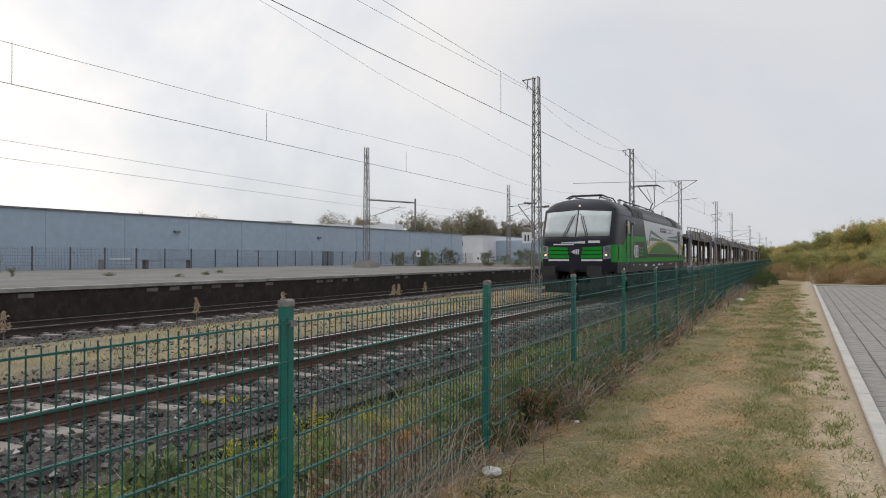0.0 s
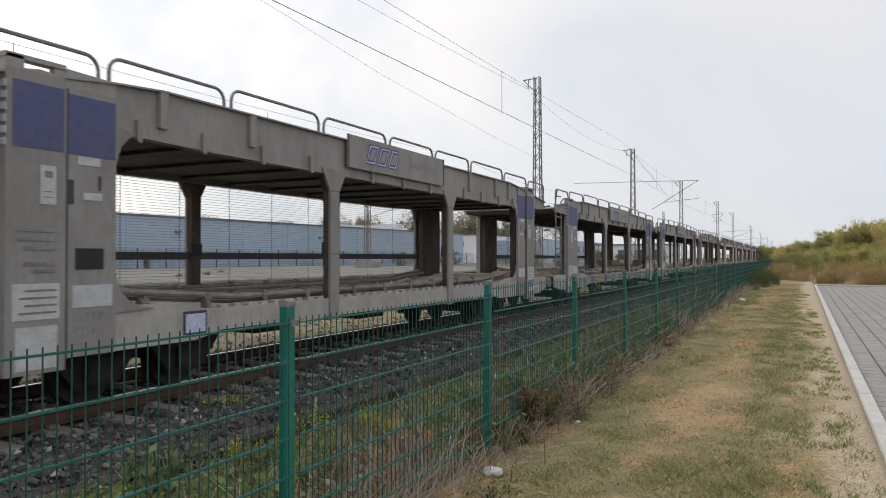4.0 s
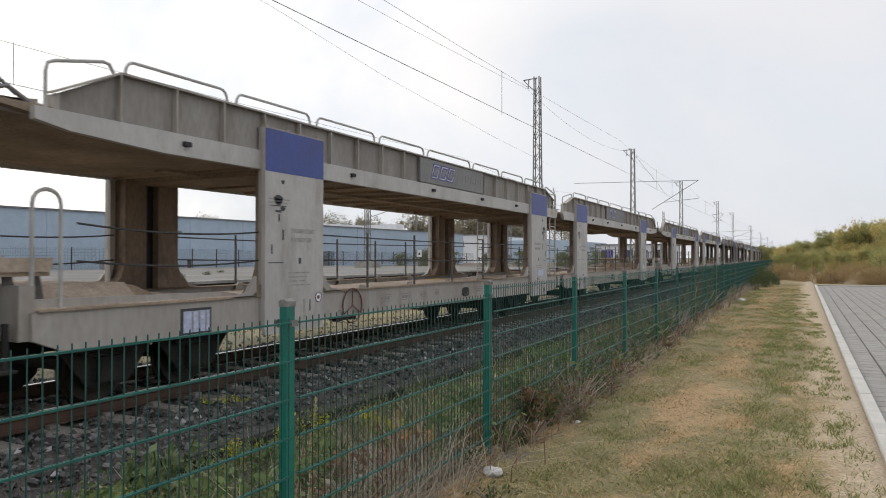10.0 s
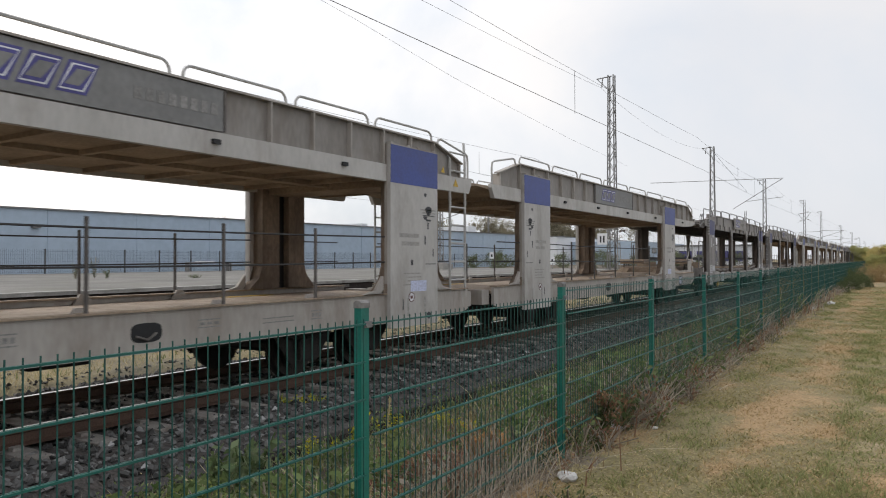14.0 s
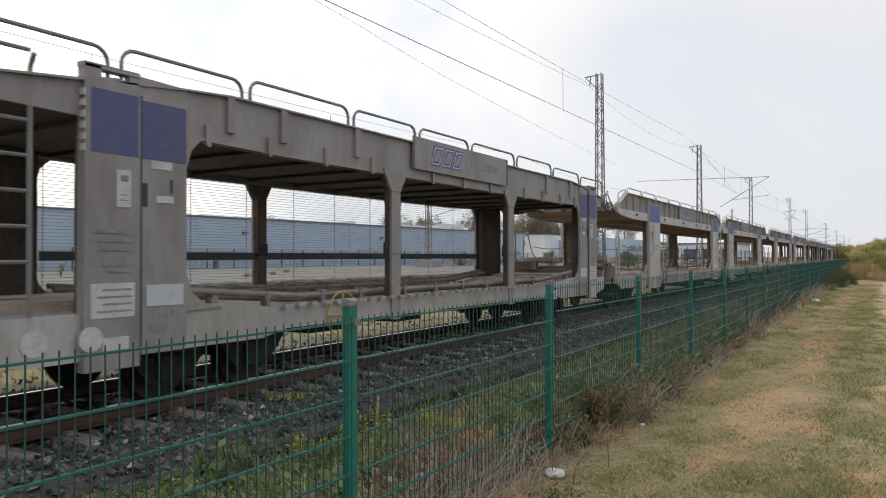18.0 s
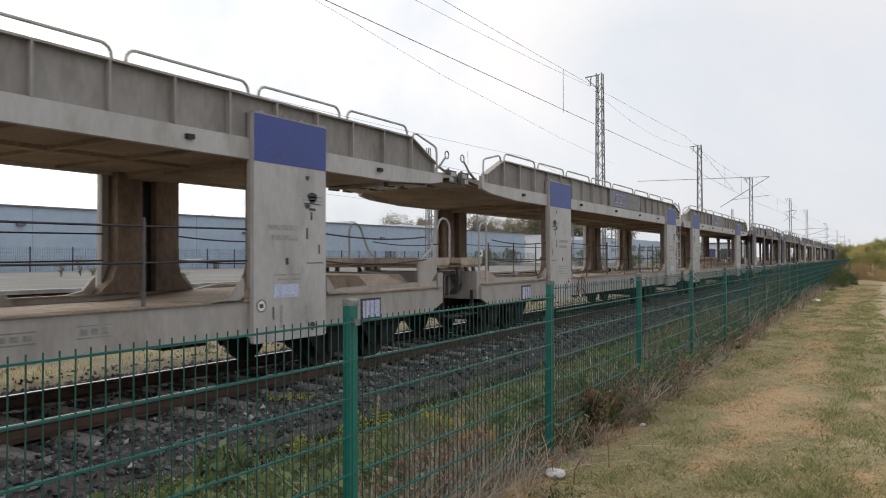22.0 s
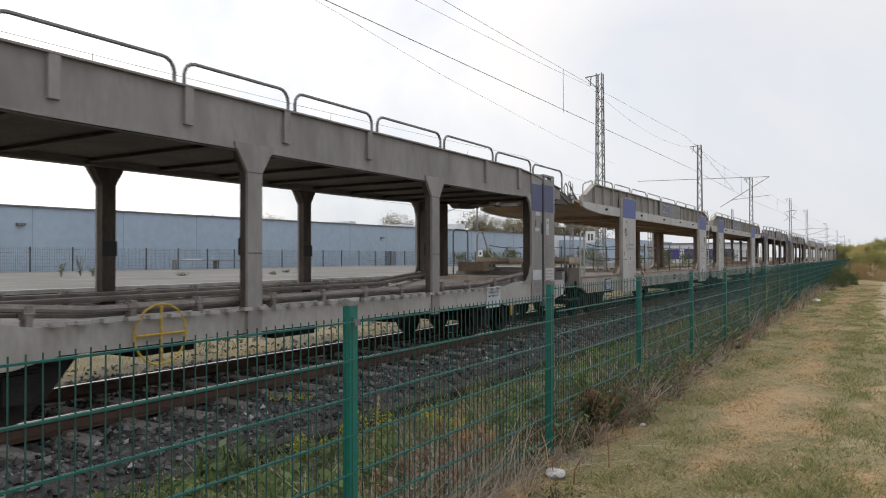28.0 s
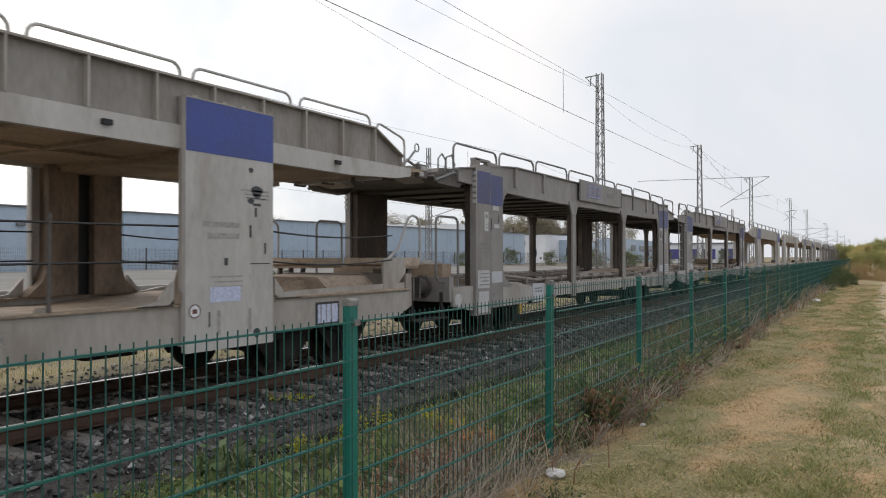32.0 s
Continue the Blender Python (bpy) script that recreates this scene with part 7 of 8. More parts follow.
            part("damper", b, M_LOCOGREY, w)
    return w


D_V, D_A = 11.166, 0.024
S_LOCO = 35.88
PAIRS = ["A", "A", "B", "B", "A", "B", "B", "A", "B", "A", "B", "B", "A", "B", "B", "A", "B", "A"]
CENTRES = [54.8, 71.43, 87.81, 104.22, 121.95, 136.2, 155.15, 169.6, 187.26, 203.73, 221.25, 235.41, 254.08, 268.12, 285.47, 301.55, 319.05, 333.18, 350.5, 366.9]
prev = PAIRS[9]
pos = CENTRES[-1]
for kind in PAIRS[10:]:
    reach = {"A": 8.2, "B": 9.4}
    pos += reach[prev] + reach[kind] - (0.05 if prev != kind else 0)
    CENTRES.append(pos)
    pos += 16.45 if kind == "A" else 14.13
    CENTRES.append(pos)
    prev = kind



def far_wagon(kind):
    """The wagons that never come near: the same forms, fewer parts."""
    W = 1.42
    slim = kind == "A"
    paint, under, plate = (M_WAGON_A, M_UNDER_A, M_WAGON_A) if slim else (M_WAGON_B, M_UNDER, M_PANEL_B)
    w = thing("car_carrier_wagon", "empty dark grey car carrier wagon far down the train" if slim else "empty light grey car carrier wagon far down the train", "wagon", "car carrier train")
    y0, y1, yc, pw = (-7.5, 7.9, 6.25, 0.55) if slim else (-8.65, 6.75, 5.05, 0.66)
    for s in (-1, 1):
        b = B()
        box(b, s * W - 0.05, s * W + 0.05, y0, y1, 0.63, 1.03)
        part("side_sill", b, paint, w)
        b = B()
        prism(b, [(y0, 2.84), (y0 + 1.4, 2.68), (y1 - 1.4, 2.68), (y1, 2.84), (y1, 2.98), (y1 - 1.8, 3.31), (y0 + 1.8, 3.31), (y0, 2.98)], s * (W - 0.05), s * W, "x")
        part("upper_girder", b, paint, w)
        for e in (-1, 1):
            b = B()
            box(b, s * W - 0.1, s * W + 0.08, e * yc - pw, e * yc + pw, 0.58, 3.24)
            p = part("end_pillar", b, plate, w)
            b = B()
            box(b, min(s * (W + 0.08), s * (W + 0.086)), max(s * (W + 0.08), s * (W + 0.086)), e * yc - pw, e * yc + pw, 2.6, 3.22)
            part("blue_band", b, M_BLUE, p)
            if slim:
                b = B()
                box(b, s * W - 0.1, s * W + 0.03, e * 1.95 - 0.165, e * 1.95 + 0.165, 0.62, 2.8)
                part("column", b, paint, w)
        b = B()
        for k in range(8):
            hoop(b, s * 1.38, y0 + 0.4 + k * 1.8, y0 + 2.08 + k * 1.8, 3.25, 3.56)
        part("guard_railing", b, M_TUBE, w)
    b = B()
    box(b, -1.36, 1.36, y0, y1, 0.9, 0.97)
    part("lower_deck", b, M_DECK_A if slim else M_DECK, w)
    b = B()
    prism(b, [(y0 - 0.5, 2.9), (y0 + 1.4, 2.72), (y1 - 1.4, 2.72), (y1 + 0.4, 2.88), (y1 + 0.4, 2.92), (y0 - 0.5, 2.94)], -1.36, 1.36, "x")
    part("upper_deck", b, under, w)
    b = B()
    box(b, -0.4, 0.4, y0, y1, 0.4, 0.9)
    part("centre_beam", b, M_BOGIE, w)
    buffers(w, y0, -1, M_BOGIE)
    return w


loco = locomotive()
loco.matrix_basis = pose(TRACK1, S_LOCO, 0)
train = [(loco, S_LOCO, 0)]
model = {"A": wagon_a(), "B": wagon_b(), "A far": far_wagon("A"), "B far": far_wagon("B")}
used = {key: False for key in model}
screen_b = B()
for y in np.arange(-5.6, 5.61, 1.12):
    box(screen_b, -1.387, -1.379, y, y + 0.008, 1.05, 2.76)
for z in np.arange(1.06, 2.76, 0.044):
    box(screen_b, -1.385, -1.381, -5.65, 5.65, z, z + 0.0055)
screen_me = mesh_of("wire_screen", screen_b, M_TUBE)
band_b = B()
box(band_b, -1.37, -1.34, -5.65, 5.65, 1.50, 1.62)
band_me = mesh_of("dark_strap", band_b, M_INK)
hook_b = B()
box(hook_b, 1.42, 1.455, -0.024, 0.024, 2.72, 2.93)
box(hook_b, 1.42, 1.462, -0.045, -0.024, 2.74, 2.95)
hook_me = mesh_of("screen_hook", hook_b, M_WAGON_A)
CENTRES = [s - (0.10 if PAIRS[k // 2] == "B" else 0.0) for k, s in enumerate(CENTRES)]
for k, s in enumerate(CENTRES):
    kind, flip = PAIRS[k // 2] + (" far" if k > 19 else ""), k % 2
    m = pose(TRACK1, s, 0, 0, 0, 180 if flip else 0)
    if not used[kind]:
        ob, used[kind] = model[kind], True
        ob.matrix_basis = m
    else:
        ob = copy_thing(model[kind], m)
    train.append((ob, s, 180 if flip else 0))
for o in list(train[16][0].children_recursive):
    if o.name.split(".")[0] in ("company_board", "emblem_block", "faded_lettering", "board_edge"):
        bpy.data.objects.remove(o)
# the first four wagons have a small framed board and a grille in place of the sill plate and its lever
grille_b, frame_b, face_b = B(), B(), B()
box(grille_b, 1.452, 1.457, -6.25 + 0.12, -6.25 + 0.42, 1.42, 1.62)
box(frame_b, 1.42, 1.432, -4.79, -4.45, 0.66, 0.93)
box(face_b, 1.432, 1.436, -4.765, -4.475, 0.69, 0.90)
grille_me, frame_me, face_me = mesh_of("grille", grille_b, M_BLACK), mesh_of("inspection_board", frame_b, M_INK), mesh_of("board_face", face_b, M_LABEL)
for ob, s, turn in train[1:5]:
    for o in [c for c in ob.children if c.name.split(".")[0] in ("inspection_board", "brake_lever")]:
        for c in list(o.children):
            bpy.data.objects.remove(c)
        bpy.data.objects.remove(o)
    part("grille", grille_me, None, ob, "small dark grille", pose(-2.909, 0, 0) if turn else None)
    board = part("inspection_board", frame_me, None, ob, "dark-framed data board", pose(-2.852, 0, 0) if turn else None)
    part("board_face", face_me, None, board, "", pose(-0.016, 0, 0) if turn else None)
for (ob, s, turn), k in zip(train[1:], range(len(CENTRES))):
    if k // 2 in (0, 4):
        f = -1 if turn else 1
        ob["label"] = "empty dark grey car carrier wagon with a wire screen inside"
        part("wire_screen", screen_me, None, ob, "fine grey wire screen", pose(0, 0, 0, 0, 0, turn))["kind"] = "stuff"
        part("dark_strap", band_me, None, ob, "dark horizontal strap", pose(0, 0, 0, 0, 0, turn))
        for y in (-5.4, -4.5, -3.5, -2.5, -0.9, 0.1, 1.1, 2.6, 3.5, 4.5, 5.4):
            part("screen_hook", hook_me, None, ob, "", pose(0, y * f, 0, 0, 0, turn))
for ob, s, turn in train:
    if ob is loco:
        axles, me, r = (-6.25, -3.25, 3.25, 6.25), WHEEL_L, 0.62
    else:
        axles, me, r = ((-5.55, -4.35, 4.35, 5.55) if PAIRS[CENTRES.index(s) // 2] == "A" else (-7.55, -6.35, 3.2, 4.5)), WHEEL_S, 0.365
    for y in axles:
        wheels.append((part("wheelset", me, None, ob, "", pose(0, y, r)), r, s, y, turn))


# small unevenness of the train's run, in metres behind its mean
SURGE = {6: -0.10, 9: 0.10, 10: 0.07, 11: 0.07, 12: -0.02, 13: -0.12, 14: 0.22, 20: -0.10, 21: 0.07, 23: 0.10, 30: -0.12, 31: 0.11}


def travelled(t):
    return D_V * t - D_A * t * t


def motions():
    for ob, s, turn in train:
        walk(ob, [(t, pose(TRACK1, s - travelled(t) + SURGE.get(t, 0.0), 0, 0, 0, turn)) for t in range(33)])
    # wheels turn while they roll past the camera
    for ob, r, s, y, turn in wheels:
        sign = -1 if turn else 1
        rows, enter = [(0, pose(0, y, r))], None
        for k in range(3, 958, 1 if r < 0.5 else 2):
            gone = travelled(k / FPS)
            if -8 < s - gone < 26:
                enter = gone if enter is None else enter
                rows.append((k / FPS, pose(0, y, r, sign * math.degrees((gone - enter) / r), 0, 0)))
        rows.append((32, rows[-1][1]))
        walk(ob, rows)


# ---- plants ----
def blades(name, n, x, y, z, h, wdt, lean, material, label, category, parent=None):
    """Bent three-cornered blades at the given feet."""
    a = rng.uniform(0, 6.28, n)
    dx, dy = np.cos(a), np.sin(a)
    lx, ly = rng.normal(0, lean, n) * h, rng.normal(0, lean, n) * h
    p0 = np.stack([x - dx * wdt, y - dy * wdt, z], -1)
    p1 = np.stack([x + dx * wdt, y + dy * wdt, z], -1)
    p2 = np.stack([x + lx * 0.4 + dx * wdt * 0.7, y + ly * 0.4 + dy * wdt * 0.7, z + h * 0.6], -1)
    p3 = np.stack([x + lx * 0.4 - dx * wdt * 0.7, y + ly * 0.4 - dy * wdt * 0.7, z + h * 0.6], -1)
    p4 = np.stack([x + lx, y + ly, z + h], -1)
    v = np.stack([p0, p1, p2, p3, p4], 1).reshape(-1, 3)
    i = (np.arange(n) * 5)[:, None]
    f = np.concatenate([i + [0, 1, 2], i + [0, 2, 3], i + [3, 2, 4]], 1).reshape(-1, 3)
    return soup(name, v.tolist(), f.tolist(), material, label, category, "stuff", parent)


def spread(n, x0, x1, y0, y1, near=1.6):
    return rng.uniform(x0, x1, n), y0 + (y1 - y0) * rng.uniform(0, 1, n) ** near


# short patchy grass
n = 120000
x, y = spread(n, -2.2, 0.52, 3.0, 45, 1.9)
x, y = np.concatenate([x, rng.uniform(-2.2, 0.52, 44000)]), np.concatenate([y, rng.uniform(-5.0, 3.2, 22000), 3.2 - 5.0 * rng.uniform(0, 1, 22000) ** 1.7])
n = len(x)
dry = np.array([dryness(a, b) for a, b in zip(x, y)])
bare = np.array([bareness(a, b) for a, b in zip(x, y)])
keep = bare < rng.uniform(0.1, 0.9, n)
green = dry < rng.normal(0.40, 0.18, n)
for name, sel, m_, lab in (("lawn_grass", green & keep, M_BLADE, "short patchy green grass"), ("dry_lawn_grass", ~green & keep, M_DRYBLADE, "short parched straw-coloured grass")):
    xs_, ys_ = x[sel], y[sel]
    c = len(xs_)
    blades(name, c, xs_, ys_, gz(xs_) - 0.006, rng.uniform(0.008, 0.030, c), rng.uniform(0.0018, 0.0045, c) * (1 + np.abs(ys_) / 12), 1.3, m_, lab, "grass")
# coarse green tufts, thickest where the lawn is green and along the kerb
n = 900
cx, cy = rng.uniform(-1.9, 0.5, n), 4 + 34 * rng.uniform(0, 1, n) ** 1.8
ok = np.array([dryness(a, b) for a, b in zip(cx, cy)]) + 0.45 * (cx > -0.2) * (rng.uniform(0, 1, n) - 0.7) < rng.normal(0.06, 0.12, n)
cx, cy = cx[ok], cy[ok]
kx, ky = rng.uniform(-0.45, 0.5, 240), 4.2 + 20 * rng.uniform(0, 1, 240) ** 1.7
cx, cy = np.concatenate([cx, kx]), np.concatenate([cy, ky])
n = len(cx)
per = 40
x, y = np.repeat(cx, per) + rng.normal(0, 0.05, n * per), np.repeat(cy, per) + rng.normal(0, 0.09, n * per)
ok = x < 0.53
x, y = x[ok], y[ok]
blades("grass_tufts", len(x), x, y, gz(x) - 0.006, rng.uniform(0.016, 0.06, len(x)), rng.uniform(0.002, 0.0042, len(x)) * (1 + y / 14), 0.9, M_TUFT, "coarse green tufts in the thin lawn", "grass")
# cut straws lying flat in the lawn
n = 9000
x, y = spread(n, -2.0, 0.5, 3.0, 30, 1.8)
blades("cut_straws", n, x, y, gz(x) + 0.012, rng.uniform(0.004, 0.02, n), rng.uniform(0.0008, 0.0016, n) * (1 + y / 10), 4.0, M_LITTERSTRAW, "pale cut straws lying in the lawn", "grass")
# dry tall grass between the tracks
n = 48000
x, y = spread(n, -13.7, -9.75, 3.5, 75, 1.5)
keep = np.array([noise.noise((a * 0.5, b * 0.35, 1.0)) for a, b in zip(x, y)]) > rng.uniform(-0.35, 0.3, n)
x, y = x[keep], y[keep]
n = len(x)
blades("dry_grass", n, x, y, gz(x) - 0.02, rng.uniform(0.03, 0.12, n), rng.uniform(0.002, 0.0045, n) * (1 + y / 25), 0.7, M_STRAW, "tall dry straw-coloured grass between the tracks", "grass")
n = 4000
x, y = spread(n, -13.7, -9.8, 3.5, 75, 1.5)
keep = np.array([noise.noise((a * 0.5, b * 0.35, 21.0)) for a, b in zip(x, y)]) > rng.uniform(-0.3, 0.3, n)
x, y = x[keep], y[keep]
n = len(x)
blades("green_grass", n, x, y, gz(x) - 0.02, rng.uniform(0.05, 0.15, n), rng.uniform(0.005, 0.01, n) * (1 + y / 25), 0.4, M_WEED, "green tufts among the dry grass", "grass")
# tangle along the fence
def tangle(name, n, x0, x1, hmin, hmax, wmin, wmax, lean, m_, lab, hug=0.0, cat="grass"):
    x, y = spread(n, x0, x1, 1.0, 60, 1.9)
    m = n // 6
    x, y = np.concatenate([x, rng.uniform(x0, x1, m)]), np.concatenate([y, rng.uniform(-6.0, 1.4, m)])
    n += m
    x = np.where(rng.uniform(0, 1, n) < hug, rng.normal(-2.25, 0.2, n), x)
    clump = np.array([noise.noise((a * 1.3, b * 0.9, hmax * 10)) for a, b in zip(x, y)])
    keep = clump > rng.uniform(-0.5, 0.3, n)
    x, y, clump = x[keep], y[keep], clump[keep]
    n = len(x)
    blades(name, n, x, y, gz(x) - 0.03, rng.uniform(hmin, hmax, n) * (0.75 + clump), rng.uniform(wmin, wmax, n) * (1 + np.abs(y) / 18), lean, m_, lab, cat)


tangle("dead_stems", 12000, -4.9, -2.0, 0.10, 0.55, 0.0018, 0.004, 0.4, M_TWIG, "dead brown stems along the fence", 0.35)
tangle("straw_tufts", 7500, -4.9, -2.15, 0.10, 0.40, 0.002, 0.005, 0.55, M_STRAW, "pale straw tufts among the weeds", 0.2)
tangle("weed_grass", 20000, -4.9, -2.25, 0.05, 0.30, 0.003, 0.007, 0.5, M_WEED, "rank green weeds behind the fence", 0.0, "weeds")
tangle("fallen_stems", 9000, -2.5, -1.85, 0.10, 0.34, 0.002, 0.004, 1.5, M_TWIG, "fallen dry stems at the fence foot", 0.6)
tangle("russet_stems", 9000, -3.6, -2.1, 0.10, 0.45, 0.003, 0.007, 0.5, M_REDLEAF, "russet withered weed stems", 0.3, "weeds")


def leaf_mat(name, n, x0, x1, y0, y1, hmax, size, material, lab, seed, cut):
    """Small leaves at all heights in uneven clumps."""
    x, y = spread(n, x0, x1, y0, y1, 1.7)
    top = np.array([noise.noise((a * 1.6, b * 1.1, seed)) + 0.5 * noise.noise((a * 4.0, b * 3.0, seed)) for a, b in zip(x, y)])
    keep = top > cut
    x, y, top = x[keep], y[keep], top[keep]
    n = len(x)
    z = gz(x) + rng.uniform(0.0, 1.0, n) * hmax * np.clip((top - cut) * 1.6, 0.15, 1.2)
    u, v = rng.normal(0, 1, (n, 3)), rng.normal(0, 1, (n, 3))
    u /= np.linalg.norm(u, axis=1)[:, None]
    v = np.cross(u, v)
    v /= np.linalg.norm(v, axis=1)[:, None]
    sz = (rng.uniform(0.5, 1.4, n) * size)[:, None]
    c = np.stack([x, y, z], -1)
    p = np.stack([c - u * sz, c + v * sz * 0.5, c + u * sz, c - v * sz * 0.5], 1).reshape(-1, 3)
    f = (np.arange(n) * 4)[:, None] + np.arange(4)[None]
    soup(name, p.tolist(), f.tolist(), material, lab, "weeds")


leaf_mat("weed_leaves", 42000, -4.8, -2.2, 1.6, 24, 0.42, 0.022, M_WEED, "small green weed leaves matted behind the fence", 41.0, -0.12)
leaf_mat("pale_weed_leaves", 14000, -4.6, -2.2, 1.6, 16, 0.40, 0.016, M_BROADLEAF, "pale grey-green leaves among the weeds", 52.0, 0.0)
leaf_mat("withered_leaves", 12000, -3.4, -2.0, 1.6, 18, 0.30, 0.018, M_REDLEAF, "withered brown leaves along the fence", 63.0, 0.0)
leaf_mat("bramble_leaves", 11000, -2.5, -1.98, 5.2, 26, 0.34, 0.024, M_GREENBUSH, "dark bramble leaves at the fence foot", 74.0, 0.05)
leaf_mat("seed_heads", 5000, -4.0, -2.1, 2.0, 14, 0.5, 0.009, M_LITTERSTRAW, "pale seed heads and bits of straw in the weeds", 85.0, 0.0)


def weed_plant(name, label, at, height, spreadr, n_leaf, leaf, material, flower=None, stem=M_TWIG, n_stem=7):
    """Stems from one root with many small leaves, and blossoms on top where it flowers."""
    w = thing(name, label, "plant", "", "", at)
    b = B()
    tips = []
    for k in range(n_stem):
        a, r = rng.uniform(0, 6.28), spreadr * rng.uniform(0.2, 1.0)
        tip = Vector((math.cos(a) * r, math.sin(a) * r, height * rng.uniform(0.65, 1.0)))
        tube(b, [(0, 0, 0), (tip.x * 0.35, tip.y * 0.35, tip.z * 0.5), tip], 0.004 + height * 0.004, 4)
        tips.append(tip)
    part("stalk", b, stem, w)["kind"] = "stuff"
    def leaves(count, size, m_, nm, zmin, jitter):
        vv, ff = [], []
        for k in range(count):
            t = tips[int(rng.integers(len(tips)))]
            f = rng.uniform(zmin, 1.0)
            c = Vector((t.x * f * f, t.y * f * f, t.z * f)) + Vector(rng.normal(0, jitter, 3))
            c.z = max(c.z, 0.01)
            u = Vector(rng.normal(0, 1, 3)).normalized()
            v = u.cross(Vector(rng.normal(0, 1, 3))).normalized()
            s = size * rng.uniform(0.6, 1.3)
            i = len(vv)
            vv += [c - u * s, c + v * s * 0.45, c + u * s, c - v * s * 0.45]
            ff.append((i, i + 1, i + 2, i + 3))
        soup(nm, [tuple(q) for q in vv], ff, m_, "", "", "", w)
    leaves(n_leaf, leaf, material, "leaves", 0.15, spreadr * 0.16)
    if flower:
        leaves(n_leaf // 2, leaf * 0.72, flower, "blossoms", 0.85, spreadr * 0.12)
    return w


def at_ground(x, y):
    return pose(x, y, ground_z(x) - 0.02)


# yellow-flowering weeds, leafy green weeds, russet weeds
for x, y, h in ((-4.35, 4.75, 0.36), (-4.05, 5.0, 0.42), (-3.92, 5.22, 0.45), (-3.62, 5.75, 0.36), (-3.3, 5.6, 0.28), (-6.13, 6.3, 0.2), (-6.02, 6.5, 0.2)):
    weed_plant("yellow_flower_weed", "bushy weed with small yellow flowers", at_ground(x, y) if x > -5 else pose(x, y, -0.33), h, 0.17, 160, 0.022, M_LIME, M_FLOWER, M_LIME, 9)
for x, y, h in ((-4.4, 4.05, 0.52), (-4.25, 3.8, 0.5), (-4.5, 3.75, 0.42)):
    weed_plant("broadleaf_weed", "tall pale-leaved broadleaf weed by the gravel path", at_ground(x, y), h, 0.2, 110, 0.06, M_BROADLEAF, None, M_WEED, 6)
for x, y, h in ((-4.25, 3.15, 0.30), (-4.45, 3.35, 0.28), (-4.5, 2.95, 0.3), (-4.1, 3.4, 0.28), (-4.6, 3.6, 0.25), (-4.2, 2.8, 0.3)):
    weed_plant("feathery_weed", "low feathery green weed by the gravel path", at_ground(x, y), h, 0.26, 420, 0.02, M_LIME if x > -4.3 else M_WEED, None, M_WEED, 12)
for x, y, h in ((-3.72, 4.92, 0.62), (-3.1, 5.3, 0.5)):
    weed_plant("dead_stalk", "single dead pale stalk standing among the weeds", at_ground(x, y), h, 0.05, 60, 0.025, M_STRAW, None, M_STRAW, 2)
for x, y, h in ((-3.9, 2.7, 0.45), (-3.5, 3.6, 0.4), (-2.6, 5.2, 0.4), (-2.7, 6.0, 0.45), (-2.5, 6.9, 0.5), (-2.6, 8.6, 0.5), (-2.5, 10.3, 0.5), (-3.2, 2.5, 0.42), (-3.0, 2.9, 0.45), (-3.5, 2.9, 0.4), (-3.6, 2.3, 0.4), (-3.1, 2.1, 0.4), (-2.7, 3.3, 0.4), (-2.9, 3.8, 0.35), (-4.2, 3.4, 0.35), (-4.0, 4.6, 0.35), (-3.0, 6.4, 0.4), (-2.8, 7.4, 0.4), (-3.4, 8.0, 0.4), (-2.9, 9.2, 0.45), (-3.6, 10.4, 0.4), (-2.8, 11.8, 0.4)):
    weed_plant("leafy_weed", "leafy green weed behind the mesh fence", at_ground(x, y), h, 0.24, 230, 0.04, M_LEAFYWEED)
for k in range(26):
    x, y = -2.3 - 1.2 * rng.uniform() ** 2, 2.4 + k * 0.40 + rng.uniform(-0.2, 0.2)
    weed_plant("russet_weed", "withered russet weed at the fence foot", at_ground(x, y), rng.uniform(0.2, 0.42), 0.18, 70, 0.03, M_REDLEAF if k % 3 else M_TWIG)
for x, y, h, r in ((-2.35, 6.7, 0.55, 0.45), (-2.2, 7.3, 0.5, 0.35), (-2.3, 8.4, 0.45, 0.4), (-2.05, 7.9, 0.35, 0.3), (-2.2, 6.0, 0.3, 0.4), (-2.15, 9.3, 0.4, 0.4), (-2.1, 10.4, 0.3, 0.35), (-2.3, 5.5, 0.3, 0.3), (-2.2, 12.6, 0.4, 0.4), (-2.3, 11.4, 0.6, 0.4), (-2.25, 14.0, 0.6, 0.4), (-2.2, 17.5, 0.9, 0.35), (-2.2, 21.0, 0.7, 0.5), (-2.2, 26.0, 0.7, 0.6)):
    weed_plant("bramble", "straggling dark green bramble grown through the fence", at_ground(x, y), h, r, 220, 0.035, M_WEED, None, M_TWIG, 12)
# low dark tangle where the fence stands in the lawn
for k in range(46):
    y = 3.6 + 9.5 * rng.uniform() if k < 34 else 13 + 20 * rng.uniform()
    x = -2.12 + rng.normal(0, 0.16)
    low = k % 3
    weed_plant(("withered_weed", "fallen_bramble", "ground_weed")[low], ("withered brown weed fallen over at the fence foot", "low bramble shoots with dark leaves at the fence foot", "low green weed at the fence foot")[low],
               at_ground(x, y), rng.uniform(0.12, 0.30), rng.uniform(0.18, 0.34), 90, 0.022, (M_REDLEAF, M_GREENBUSH, M_WEED)[low], None, M_TWIG, 9)
